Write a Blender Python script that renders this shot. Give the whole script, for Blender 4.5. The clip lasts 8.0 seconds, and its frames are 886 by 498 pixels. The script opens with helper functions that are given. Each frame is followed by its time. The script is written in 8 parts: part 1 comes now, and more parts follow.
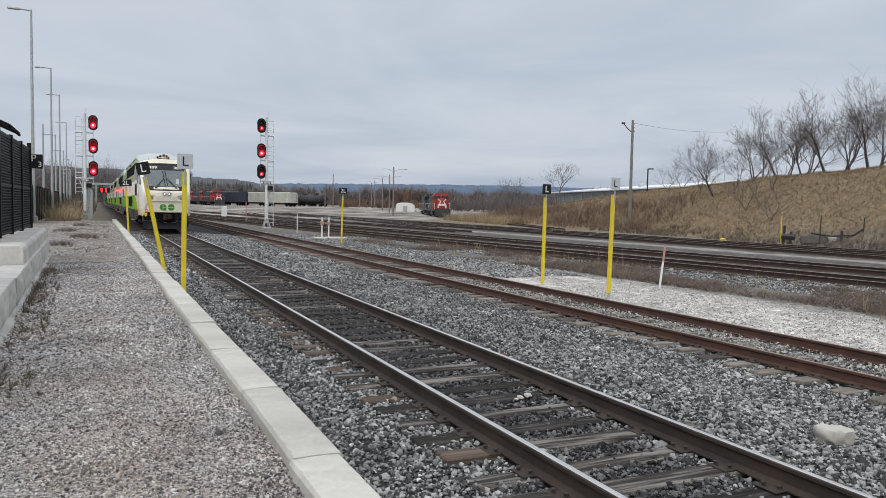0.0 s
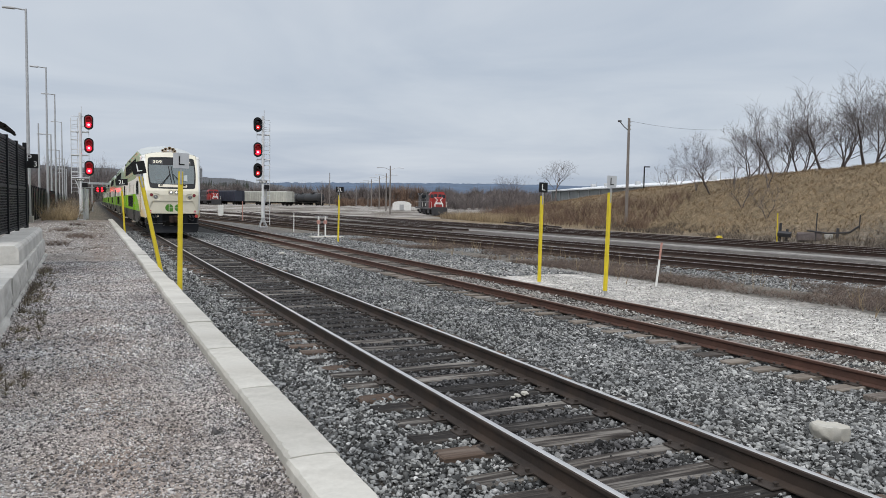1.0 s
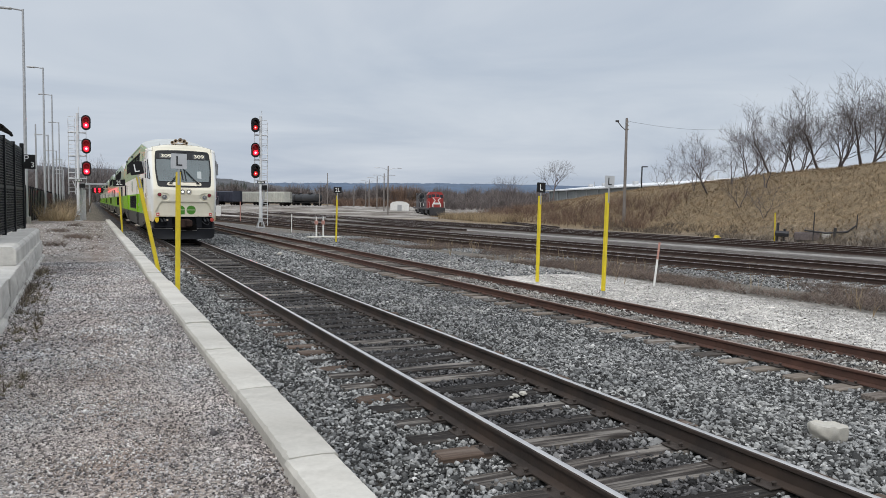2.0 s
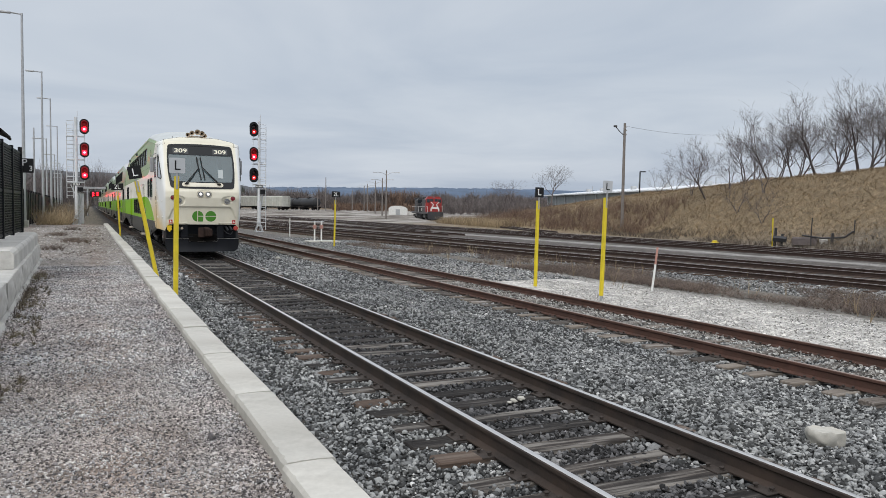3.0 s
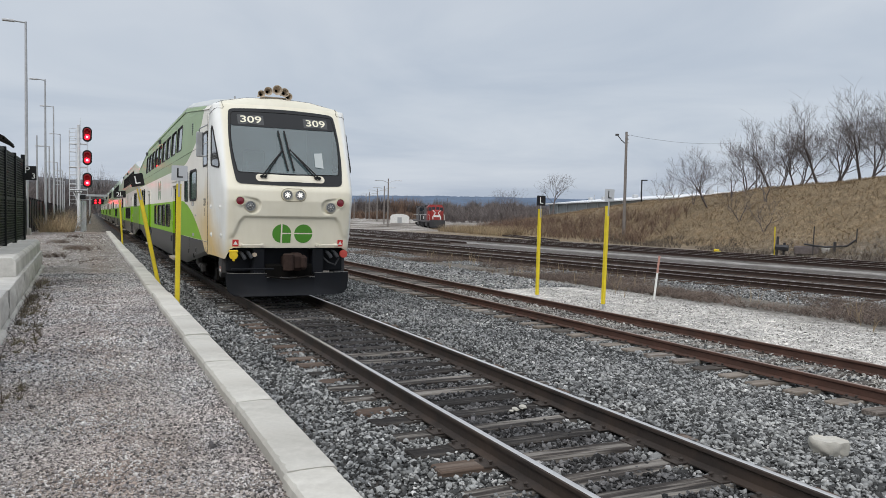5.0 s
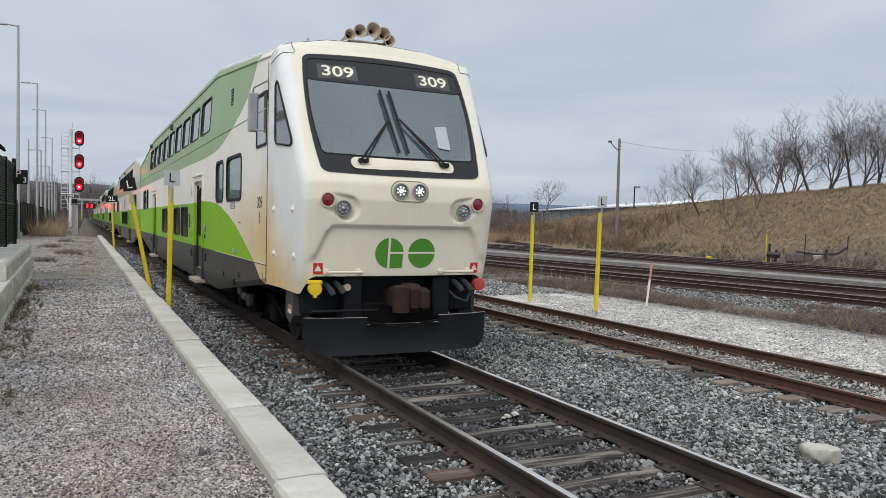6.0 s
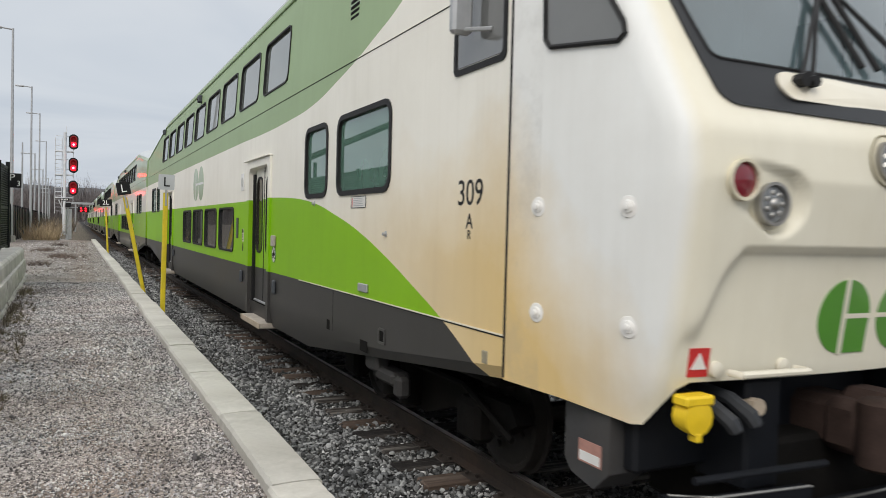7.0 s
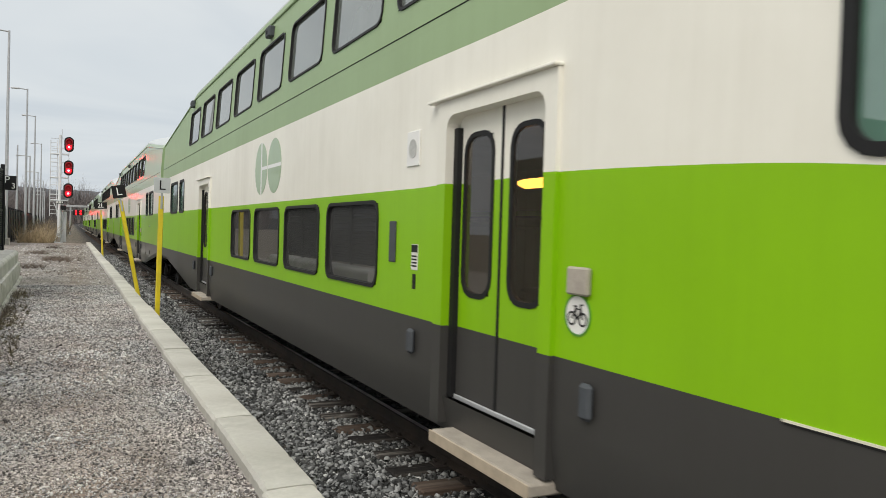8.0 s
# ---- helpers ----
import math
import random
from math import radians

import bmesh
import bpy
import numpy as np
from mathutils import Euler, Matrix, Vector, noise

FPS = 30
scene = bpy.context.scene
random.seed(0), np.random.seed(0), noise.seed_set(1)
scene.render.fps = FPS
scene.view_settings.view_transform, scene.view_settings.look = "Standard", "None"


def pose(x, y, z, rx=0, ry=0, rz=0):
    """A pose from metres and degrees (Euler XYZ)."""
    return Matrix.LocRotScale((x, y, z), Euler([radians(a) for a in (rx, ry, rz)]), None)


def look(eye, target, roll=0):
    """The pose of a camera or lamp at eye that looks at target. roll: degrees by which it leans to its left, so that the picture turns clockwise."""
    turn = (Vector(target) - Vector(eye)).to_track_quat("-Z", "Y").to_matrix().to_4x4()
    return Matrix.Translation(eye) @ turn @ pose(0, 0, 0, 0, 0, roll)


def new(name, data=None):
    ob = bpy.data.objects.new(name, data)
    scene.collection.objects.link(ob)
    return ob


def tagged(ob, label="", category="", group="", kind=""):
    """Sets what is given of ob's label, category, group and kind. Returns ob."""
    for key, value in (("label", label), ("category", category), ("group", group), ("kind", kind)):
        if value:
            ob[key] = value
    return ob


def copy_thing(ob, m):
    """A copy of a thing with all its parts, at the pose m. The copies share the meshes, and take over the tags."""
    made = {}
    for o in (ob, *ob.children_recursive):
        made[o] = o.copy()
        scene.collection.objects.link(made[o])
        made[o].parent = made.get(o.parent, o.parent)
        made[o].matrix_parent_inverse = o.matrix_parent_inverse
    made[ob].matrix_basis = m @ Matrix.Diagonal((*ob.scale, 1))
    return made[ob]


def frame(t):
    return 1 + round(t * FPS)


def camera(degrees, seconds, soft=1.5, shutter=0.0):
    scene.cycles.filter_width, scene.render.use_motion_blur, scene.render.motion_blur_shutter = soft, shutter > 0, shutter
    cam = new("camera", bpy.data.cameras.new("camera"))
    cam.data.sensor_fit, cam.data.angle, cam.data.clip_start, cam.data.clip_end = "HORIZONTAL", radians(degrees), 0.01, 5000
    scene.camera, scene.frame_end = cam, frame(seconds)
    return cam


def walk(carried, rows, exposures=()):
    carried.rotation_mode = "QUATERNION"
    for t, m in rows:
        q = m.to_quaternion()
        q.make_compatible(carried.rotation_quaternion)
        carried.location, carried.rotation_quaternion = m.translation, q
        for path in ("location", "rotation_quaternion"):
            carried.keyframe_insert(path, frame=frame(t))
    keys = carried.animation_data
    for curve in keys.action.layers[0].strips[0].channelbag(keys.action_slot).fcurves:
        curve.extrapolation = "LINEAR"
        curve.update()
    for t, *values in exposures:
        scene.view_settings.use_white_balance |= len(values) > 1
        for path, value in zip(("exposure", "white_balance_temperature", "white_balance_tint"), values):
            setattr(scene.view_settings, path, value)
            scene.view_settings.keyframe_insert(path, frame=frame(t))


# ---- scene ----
TRACK_X = 3.7615        # centre of the main track
SPEED, S0 = 6.43, 47.385  # the train: metres a second, place of its nose at 0 s


def aim(yaw, pitch, roll, x, y, z):
    """A camera pose: yaw to the right of the track's line, pitch up, roll, in degrees."""
    a, p, r = radians(yaw), radians(pitch), radians(roll)
    ahead = Vector((math.sin(a) * math.cos(p), math.cos(a) * math.cos(p), math.sin(p)))
    right = Vector((math.cos(a), -math.sin(a), 0))
    up = right.cross(ahead)
    right, up = right * math.cos(r) + up * math.sin(r), up * math.cos(r) - right * math.sin(r)
    m = Matrix((right, up, -ahead)).transposed().to_4x4()
    m.translation = (x, y, z)
    return m


cam = camera(61.57, 8.0, soft=0.5, shutter=0.12)
walk(cam, [
    (0.0, aim(24.964, -3.315, 1.064, -0.002, -0.004, 1.823)),
    (0.5, aim(25.086, -3.383, 0.968, -0.002, -0.004, 1.825)),
    (1.0, aim(25.205, -3.423, 0.890, 0.002, -0.007, 1.823)),
    (1.5, aim(25.324, -3.473, 0.782, 0.002, -0.001, 1.823)),
    (3.0, aim(25.503, -3.063, 0.924, -0.004, -0.010, 1.828)),
    (3.5, aim(25.450, -2.871, 0.968, 0.001, 0.000, 1.826)),
    (4.0, aim(25.326, -2.745, 0.976, -0.003, -0.001, 1.826)),
    (4.5, aim(25.257, -2.613, 0.987, -0.004, -0.005, 1.824)),
    (6.0, aim(25.886, -1.986, 1.260, 0.005, 0.003, 1.831)),
    (6.5, aim(26.112, -1.771, 1.366, 0.005, 0.010, 1.829)),
    (7.0, aim(26.281, -1.574, 1.486, 0.001, 0.000, 1.833)),
    (7.5, aim(26.450, -1.385, 1.640, -0.004, 0.000, 1.832)),
    (8.0, aim(26.609, -1.198, 1.794, -0.003, 0.002, 1.835)),
], exposures=[(0.0, 0.06, 6500, 10), (6.0, 0.06, 6500, 10), (7.0, 0.17, 6750, 10), (7.5, 0.24, 6850, 9), (8.0, 0.30, 6980, 8)])


# ---- world and light ----
def make_world():
    w = bpy.data.worlds.new("overcast_sky")
    w.use_nodes = True
    n, l = w.node_tree.nodes, w.node_tree.links
    n.clear()
    out, bg = n.new("ShaderNodeOutputWorld"), n.new("ShaderNodeBackground")
    sky = n.new("ShaderNodeTexSky")
    sky.sky_type, sky.sun_disc = "NISHITA", False
    sky.sun_elevation, sky.sun_rotation = radians(42), radians(222)
    sky.air_density, sky.dust_density = 1.5, 4.0
    co = n.new("ShaderNodeTexCoord")
    sep = n.new("ShaderNodeSeparateXYZ")
    l.new(co.outputs["Generated"], sep.inputs[0])
    # cloud layer: brighter towards the zenith, as an overcast sky is
    grad = n.new("ShaderNodeValToRGB")
    grad.color_ramp.elements[0].position, grad.color_ramp.elements[0].color = 0.0, (0.52, 0.58, 0.67, 1)
    grad.color_ramp.elements[1].position, grad.color_ramp.elements[1].color = 1.0, (1.40, 1.43, 1.48, 1)
    e = grad.color_ramp.elements.new(0.08); e.color = (0.55, 0.61, 0.70, 1)
    e = grad.color_ramp.elements.new(0.32); e.color = (0.59, 0.635, 0.70, 1)
    e = grad.color_ramp.elements.new(0.55); e.color = (0.95, 0.99, 1.05, 1)
    l.new(sep.outputs["Z"], grad.inputs[0])
    # cloud banks: noise on the plane of the cloud base
    add = n.new("ShaderNodeMath"); add.operation = "ADD"; add.inputs[1].default_value = 0.10
    l.new(sep.outputs["Z"], add.inputs[0])
    dx, dy = n.new("ShaderNodeMath"), n.new("ShaderNodeMath")
    for m, ax in ((dx, "X"), (dy, "Y")):
        m.operation = "DIVIDE"
        l.new(sep.outputs[ax], m.inputs[0]); l.new(add.outputs[0], m.inputs[1])
    comb = n.new("ShaderNodeCombineXYZ")
    l.new(dx.outputs[0], comb.inputs[0]); l.new(dy.outputs[0], comb.inputs[1])
    big = n.new("ShaderNodeTexNoise")
    big.inputs["Scale"].default_value, big.inputs["Detail"].default_value, big.inputs["Roughness"].default_value = 0.55, 5.0, 0.55
    big.inputs["Distortion"].default_value = 0.6
    l.new(comb.outputs[0], big.inputs["Vector"])
    ramp = n.new("ShaderNodeValToRGB")
    ramp.color_ramp.elements[0].position, ramp.color_ramp.elements[0].color = 0.34, (0.84, 0.87, 0.91, 1)
    ramp.color_ramp.elements[1].position, ramp.color_ramp.elements[1].color = 0.68, (1.13, 1.11, 1.08, 1)
    l.new(big.outputs[0], ramp.inputs[0])
    mul = n.new("ShaderNodeMix"); mul.data_type, mul.blend_type = "RGBA", "MULTIPLY"
    mul.inputs[0].default_value = 1.0
    l.new(grad.outputs[0], mul.inputs[6]); l.new(ramp.outputs[0], mul.inputs[7])
    skys = n.new("ShaderNodeMix"); skys.data_type, skys.blend_type = "RGBA", "MULTIPLY"
    skys.inputs[0].default_value = 1.0
    skys.inputs[7].default_value = (0.1, 0.1, 0.1, 1)
    l.new(sky.outputs[0], skys.inputs[6])
    mix = n.new("ShaderNodeMix"); mix.data_type = "RGBA"
    mix.inputs[0].default_value = 0.9
    l.new(skys.outputs[2], mix.inputs[6]); l.new(mul.outputs[2], mix.inputs[7])
    l.new(mix.outputs[2], bg.inputs[0])
    bg.inputs[1].default_value = 1.0
    l.new(bg.outputs[0], out.inputs[0])
    scene.world = w


make_world()
sun = new("sun", bpy.data.lights.new("sun", "SUN"))
sun.data.energy, sun.data.angle, sun.data.color = 1.12, radians(30), (1.0, 0.97, 0.93)
sun.matrix_world = look((0, 0, 0), (0.55, 0.62, -0.75))


# ---- materials ----
def nodes_of(name):
    m = bpy.data.materials.new(name)
    m.use_nodes = True
    return m, m.node_tree.nodes, m.node_tree.links, m.node_tree.nodes["Principled BSDF"]


def noise_node(n, l, co, scale, detail=4.0, rough=0.55):
    t = n.new("ShaderNodeTexNoise")
    t.inputs["Scale"].default_value, t.inputs["Detail"].default_value, t.inputs["Roughness"].default_value = scale, detail, rough
    l.new(co, t.inputs["Vector"])
    return t.outputs[0]


def ramp_node(n, l, fac, stops):
    r = n.new("ShaderNodeValToRGB")
    r.color_ramp.elements[0].position, r.color_ramp.elements[0].color = stops[0][0], (*stops[0][1], 1)
    r.color_ramp.elements[1].position, r.color_ramp.elements[1].color = stops[-1][0], (*stops[-1][1], 1)
    for p, c in stops[1:-1]:
        r.color_ramp.elements.new(p).color = (*c, 1)
    l.new(fac, r.inputs[0])
    return r.outputs[0]


def blend_node(n, l, fac, a, b, mode="MIX"):
    m = n.new("ShaderNodeMix")
    m.data_type, m.blend_type = "RGBA", mode
    for sock, v in ((m.inputs[0], fac), (m.inputs[6], a), (m.inputs[7], b)):
        if isinstance(v, (int, float)):
            sock.default_value = v
        elif isinstance(v, tuple):
            sock.default_value = (*v, 1)
        else:
            l.new(v, sock)
    return m.outputs[2]


def math_node(n, l, op, a, b=0.0):
    m = n.new("ShaderNodeMath")
    m.operation = op
    for sock, v in ((m.inputs[0], a), (m.inputs[1], b)):
        if isinstance(v, (int, float)):
            sock.default_value = v
        else:
            l.new(v, sock)
    return m.outputs[0]


def bump_node(n, l, height, strength, dist=0.01):
    b = n.new("ShaderNodeBump")
    b.inputs["Strength"].default_value, b.inputs["Distance"].default_value = strength, dist
    l.new(height, b.inputs["Height"])
    return b.outputs[0]


def paint(name, color, rough=0.5, metal=0.0, vary=0.15, scale=6.0, bump=0.1, coat=0.0, dirt=None, dirt_amount=0.0, emit=None, power=0.0, island=0.0, spec=0.5):
    """A worn surface: colour that varies at two scales, dirt in patches, fine relief."""
    m, n, l, p = nodes_of(name)
    co = n.new("ShaderNodeTexCoord").outputs["Object"]
    big, fine = noise_node(n, l, co, scale, 5), noise_node(n, l, co, scale * 9, 3)
    lo, hi = tuple(c * (1 - vary) for c in color), tuple(min(1, c * (1 + vary)) for c in color)
    col = ramp_node(n, l, big, [(0.3, lo), (0.7, hi)])
    col = blend_node(n, l, vary, col, ramp_node(n, l, fine, [(0.35, lo), (0.65, hi)]))
    if dirt:
        patch = ramp_node(n, l, noise_node(n, l, co, scale * 0.45, 7, 0.65), [(0.42, (0, 0, 0)), (0.66, (1, 1, 1))])
        col = blend_node(n, l, math_node(n, l, "MULTIPLY", patch, dirt_amount), col, dirt)
    if island:
        r = n.new("ShaderNodeObjectInfo").outputs["Random"]
        col = blend_node(n, l, 1.0, col, ramp_node(n, l, r, [(0.0, (1 - island,) * 3), (1.0, (1 + island,) * 3)]), "MULTIPLY")
    l.new(col, p.inputs["Base Color"])
    p.inputs["Roughness"].default_value, p.inputs["Metallic"].default_value, p.inputs["Specular IOR Level"].default_value = rough, metal, spec
    p.inputs["Coat Weight"].default_value, p.inputs["Coat Roughness"].default_value = coat, 0.06
    if bump:
        l.new(bump_node(n, l, fine, bump, 0.004), p.inputs["Normal"])
    if emit:
        p.inputs["Emission Color"].default_value, p.inputs["Emission Strength"].default_value = (*emit, 1), power
    return m


def stones_material(name, dark, mid, light, white=0.06, soil=None):
    """Loose stones: each one its own grey."""
    m, n, l, p = nodes_of(name)
    geo = n.new("ShaderNodeNewGeometry")
    r = geo.outputs["Random Per Island"]
    col = ramp_node(n, l, r, [(0.0, dark), (0.22, tuple(c * 1.3 for c in dark)), (0.55, mid), (0.86, light), (1.0 - white, light), (1.0, tuple(min(0.75, c * 1.7) for c in light))])
    fine = noise_node(n, l, geo.outputs["Position"], 70, 3)
    col = blend_node(n, l, 0.5, col, ramp_node(n, l, fine, [(0.3, (0.55, 0.55, 0.55)), (0.7, (1.25, 1.25, 1.25))]), "MULTIPLY")
    area = noise_node(n, l, geo.outputs["Position"], 0.9, 3)
    col = blend_node(n, l, 1.0, col, ramp_node(n, l, area, [(0.3, (0.72, 0.73, 0.74)), (0.7, (1.25, 1.24, 1.21))]), "MULTIPLY")
    if soil:
        # patches where soil has been trodden over the stones
        mud = noise_node(n, l, geo.outputs["Position"], 0.75, 6, 0.7)
        col = blend_node(n, l, 1.0, col, ramp_node(n, l, mud, [(0.40, soil), (0.60, (1, 1, 1))]), "MULTIPLY")
    # oily dark band where the trains drip, between the main rails
    sep = n.new("ShaderNodeSeparateXYZ")
    l.new(geo.outputs["Position"], sep.inputs[0])
    off = math_node(n, l, "ABSOLUTE", math_node(n, l, "SUBTRACT", sep.outputs[0], TRACK_X))
    wob = math_node(n, l, "ADD", off, math_node(n, l, "MULTIPLY", area, 0.5))
    band = ramp_node(n, l, wob, [(0.62, (0.34, 0.33, 0.34)), (1.0, (0.86, 0.86, 0.86)), (1.75, (1, 1, 1))])
    col = blend_node(n, l, 1.0, col, band, "MULTIPLY")
    l.new(col, p.inputs["Base Color"])
    p.inputs["Roughness"].default_value = 0.9
    p.inputs["Specular IOR Level"].default_value = 0.2
    l.new(bump_node(n, l, fine, 0.4, 0.004), p.inputs["Normal"])
    return m


def ground_material():
    """The ground sheet: ballast bed darkened for stone-gap shade, pale gravel, weedy soil, yard and grass by their
    strips, with ragged borders.
    """
    m, n, l, p = nodes_of("ground_gravel")
    pos = n.new("ShaderNodeNewGeometry").outputs["Position"]
    sep = n.new("ShaderNodeSeparateXYZ")
    l.new(pos, sep.inputs[0])
    warp = noise_node(n, l, pos, 0.55, 6, 0.65)
    yards = math_node(n, l, "MULTIPLY", math_node(n, l, "SUBTRACT", sep.outputs[1], 15), 0.055)
    far = math_node(n, l, "MINIMUM", math_node(n, l, "MAXIMUM", yards, 0.0), 5.0)
    keep = math_node(n, l, "GREATER_THAN", sep.outputs[0], 13.0)
    x = math_node(n, l, "ADD", sep.outputs[0], math_node(n, l, "MULTIPLY", far, keep))
    x = math_node(n, l, "ADD", x, math_node(n, l, "MULTIPLY", math_node(n, l, "SUBTRACT", warp, 0.5), 3.2))
    # grey is near black: shade in the gaps between ballast stones, painted in
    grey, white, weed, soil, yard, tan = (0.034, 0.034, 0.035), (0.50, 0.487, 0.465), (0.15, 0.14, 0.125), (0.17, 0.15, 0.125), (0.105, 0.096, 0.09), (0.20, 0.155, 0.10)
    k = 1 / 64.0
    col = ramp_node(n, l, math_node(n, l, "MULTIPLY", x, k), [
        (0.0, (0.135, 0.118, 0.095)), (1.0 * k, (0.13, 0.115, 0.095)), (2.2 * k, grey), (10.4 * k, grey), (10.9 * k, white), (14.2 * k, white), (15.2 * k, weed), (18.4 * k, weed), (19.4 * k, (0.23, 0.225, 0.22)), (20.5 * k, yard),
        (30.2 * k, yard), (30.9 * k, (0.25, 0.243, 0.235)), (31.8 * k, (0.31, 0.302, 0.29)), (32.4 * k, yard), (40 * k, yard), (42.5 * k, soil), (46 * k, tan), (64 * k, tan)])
    # the pale gravel thins out into grey ballast further along the siding
    thin = n.new("ShaderNodeMapRange")
    thin.inputs["From Min"].default_value, thin.inputs["From Max"].default_value = 21, 34
    l.new(math_node(n, l, "ADD", sep.outputs[1], math_node(n, l, "MULTIPLY", math_node(n, l, "SUBTRACT", warp, 0.5), 14)), thin.inputs["Value"])
    col = blend_node(n, l, math_node(n, l, "MULTIPLY", math_node(n, l, "MULTIPLY", thin.outputs[0], math_node(n, l, "LESS_THAN", x, 15.2)), math_node(n, l, "GREATER_THAN", x, 11.0)), col, (0.135, 0.13, 0.125))
    # pale trodden gravel of the far yard
    fy = n.new("ShaderNodeMapRange")
    fy.inputs["From Min"].default_value, fy.inputs["From Max"].default_value = 92, 118
    l.new(math_node(n, l, "ADD", sep.outputs[1], math_node(n, l, "MULTIPLY", warp, 14)), fy.inputs["Value"])
    beyond = math_node(n, l, "MULTIPLY", fy.outputs[0], math_node(n, l, "GREATER_THAN", sep.outputs[0], 13.5))
    beyond = math_node(n, l, "MULTIPLY", beyond, math_node(n, l, "LESS_THAN", sep.outputs[2], 0.9))
    col = blend_node(n, l, beyond, col, ramp_node(n, l, noise_node(n, l, pos, 0.12, 5), [(0.36, (0.10, 0.085, 0.072)), (0.48, (0.20, 0.18, 0.16)), (0.58, (0.36, 0.345, 0.325)), (0.70, (0.48, 0.465, 0.445))]))
    vor = n.new("ShaderNodeTexVoronoi")
    vor.inputs["Scale"].default_value = 17.0
    l.new(pos, vor.inputs["Vector"])
    cell = ramp_node(n, l, vor.outputs["Color"], [(0.0, (0.45, 0.45, 0.46)), (0.7, (1.15, 1.15, 1.15)), (1.0, (1.9, 1.9, 1.85))])
    col = blend_node(n, l, 0.8, col, cell, "MULTIPLY")
    mid = noise_node(n, l, pos, 2.3, 5, 0.6)
    col = blend_node(n, l, 0.7, col, ramp_node(n, l, mid, [(0.32, (0.5, 0.49, 0.48)), (0.68, (1.5, 1.48, 1.45))]), "MULTIPLY")
    l.new(col, p.inputs["Base Color"])
    p.inputs["Roughness"].default_value = 0.95
    p.inputs["Specular IOR Level"].default_value = 0.2
    l.new(bump_node(n, l, vor.outputs["Distance"], 0.7, 0.03), p.inputs["Normal"])
    return m


def path_material():
    m, n, l, p = nodes_of("fine_crushed_gravel")
    pos = n.new("ShaderNodeNewGeometry").outputs["Position"]
    vor = n.new("ShaderNodeTexVoronoi")
    vor.inputs["Scale"].default_value = 46.0
    l.new(pos, vor.inputs["Vector"])
    col = ramp_node(n, l, vor.outputs["Color"], [(0.0, (0.08, 0.077, 0.076)), (0.5, (0.33, 0.318, 0.312)), (0.85, (0.56, 0.55, 0.54)), (1.0, (0.74, 0.73, 0.71))])
    mid = noise_node(n, l, pos, 1.1, 6, 0.65)
    col = blend_node(n, l, 0.9, col, ramp_node(n, l, mid, [(0.3, (0.74, 0.70, 0.65)), (0.55, (1.0, 0.98, 0.96)), (0.75, (1.18, 1.18, 1.18))]), "MULTIPLY")
    patch = noise_node(n, l, pos, 0.42, 6, 0.7)
    col = blend_node(n, l, 0.85, col, ramp_node(n, l, patch, [(0.36, (0.68, 0.60, 0.54)), (0.50, (0.98, 0.95, 0.92)), (0.68, (1.2, 1.2, 1.2))]), "MULTIPLY")
    # trodden, browner middle of the path
    sep = n.new("ShaderNodeSeparateXYZ")
    l.new(pos, sep.inputs[0])
    off = math_node(n, l, "ABSOLUTE", math_node(n, l, "SUBTRACT", sep.outputs[0], 0.15))
    off = math_node(n, l, "ADD", off, math_node(n, l, "MULTIPLY", mid, 0.8))
    col = blend_node(n, l, 1.0, col, ramp_node(n, l, off, [(0.35, (0.86, 0.76, 0.70)), (1.0, (1, 1, 1))]), "MULTIPLY")
    # past the wall's end the gravel thins out and brown soil shows
    thin = n.new("ShaderNodeMapRange")
    thin.inputs["From Min"].default_value, thin.inputs["From Max"].default_value = 15, 34
    l.new(math_node(n, l, "ADD", sep.outputs[1], math_node(n, l, "MULTIPLY", math_node(n, l, "SUBTRACT", patch, 0.5), 30)), thin.inputs["Value"])
    col = blend_node(n, l, math_node(n, l, "MULTIPLY", thin.outputs[0], 0.62), col, ramp_node(n, l, mid, [(0.35, (0.10, 0.085, 0.07)), (0.65, (0.25, 0.225, 0.20))]))
    l.new(col, p.inputs["Base Color"])
    p.inputs["Roughness"].default_value = 0.95
    p.inputs["Specular IOR Level"].default_value = 0.2
    l.new(bump_node(n, l, vor.outputs["Distance"], 0.6, 0.012), p.inputs["Normal"])
    return m


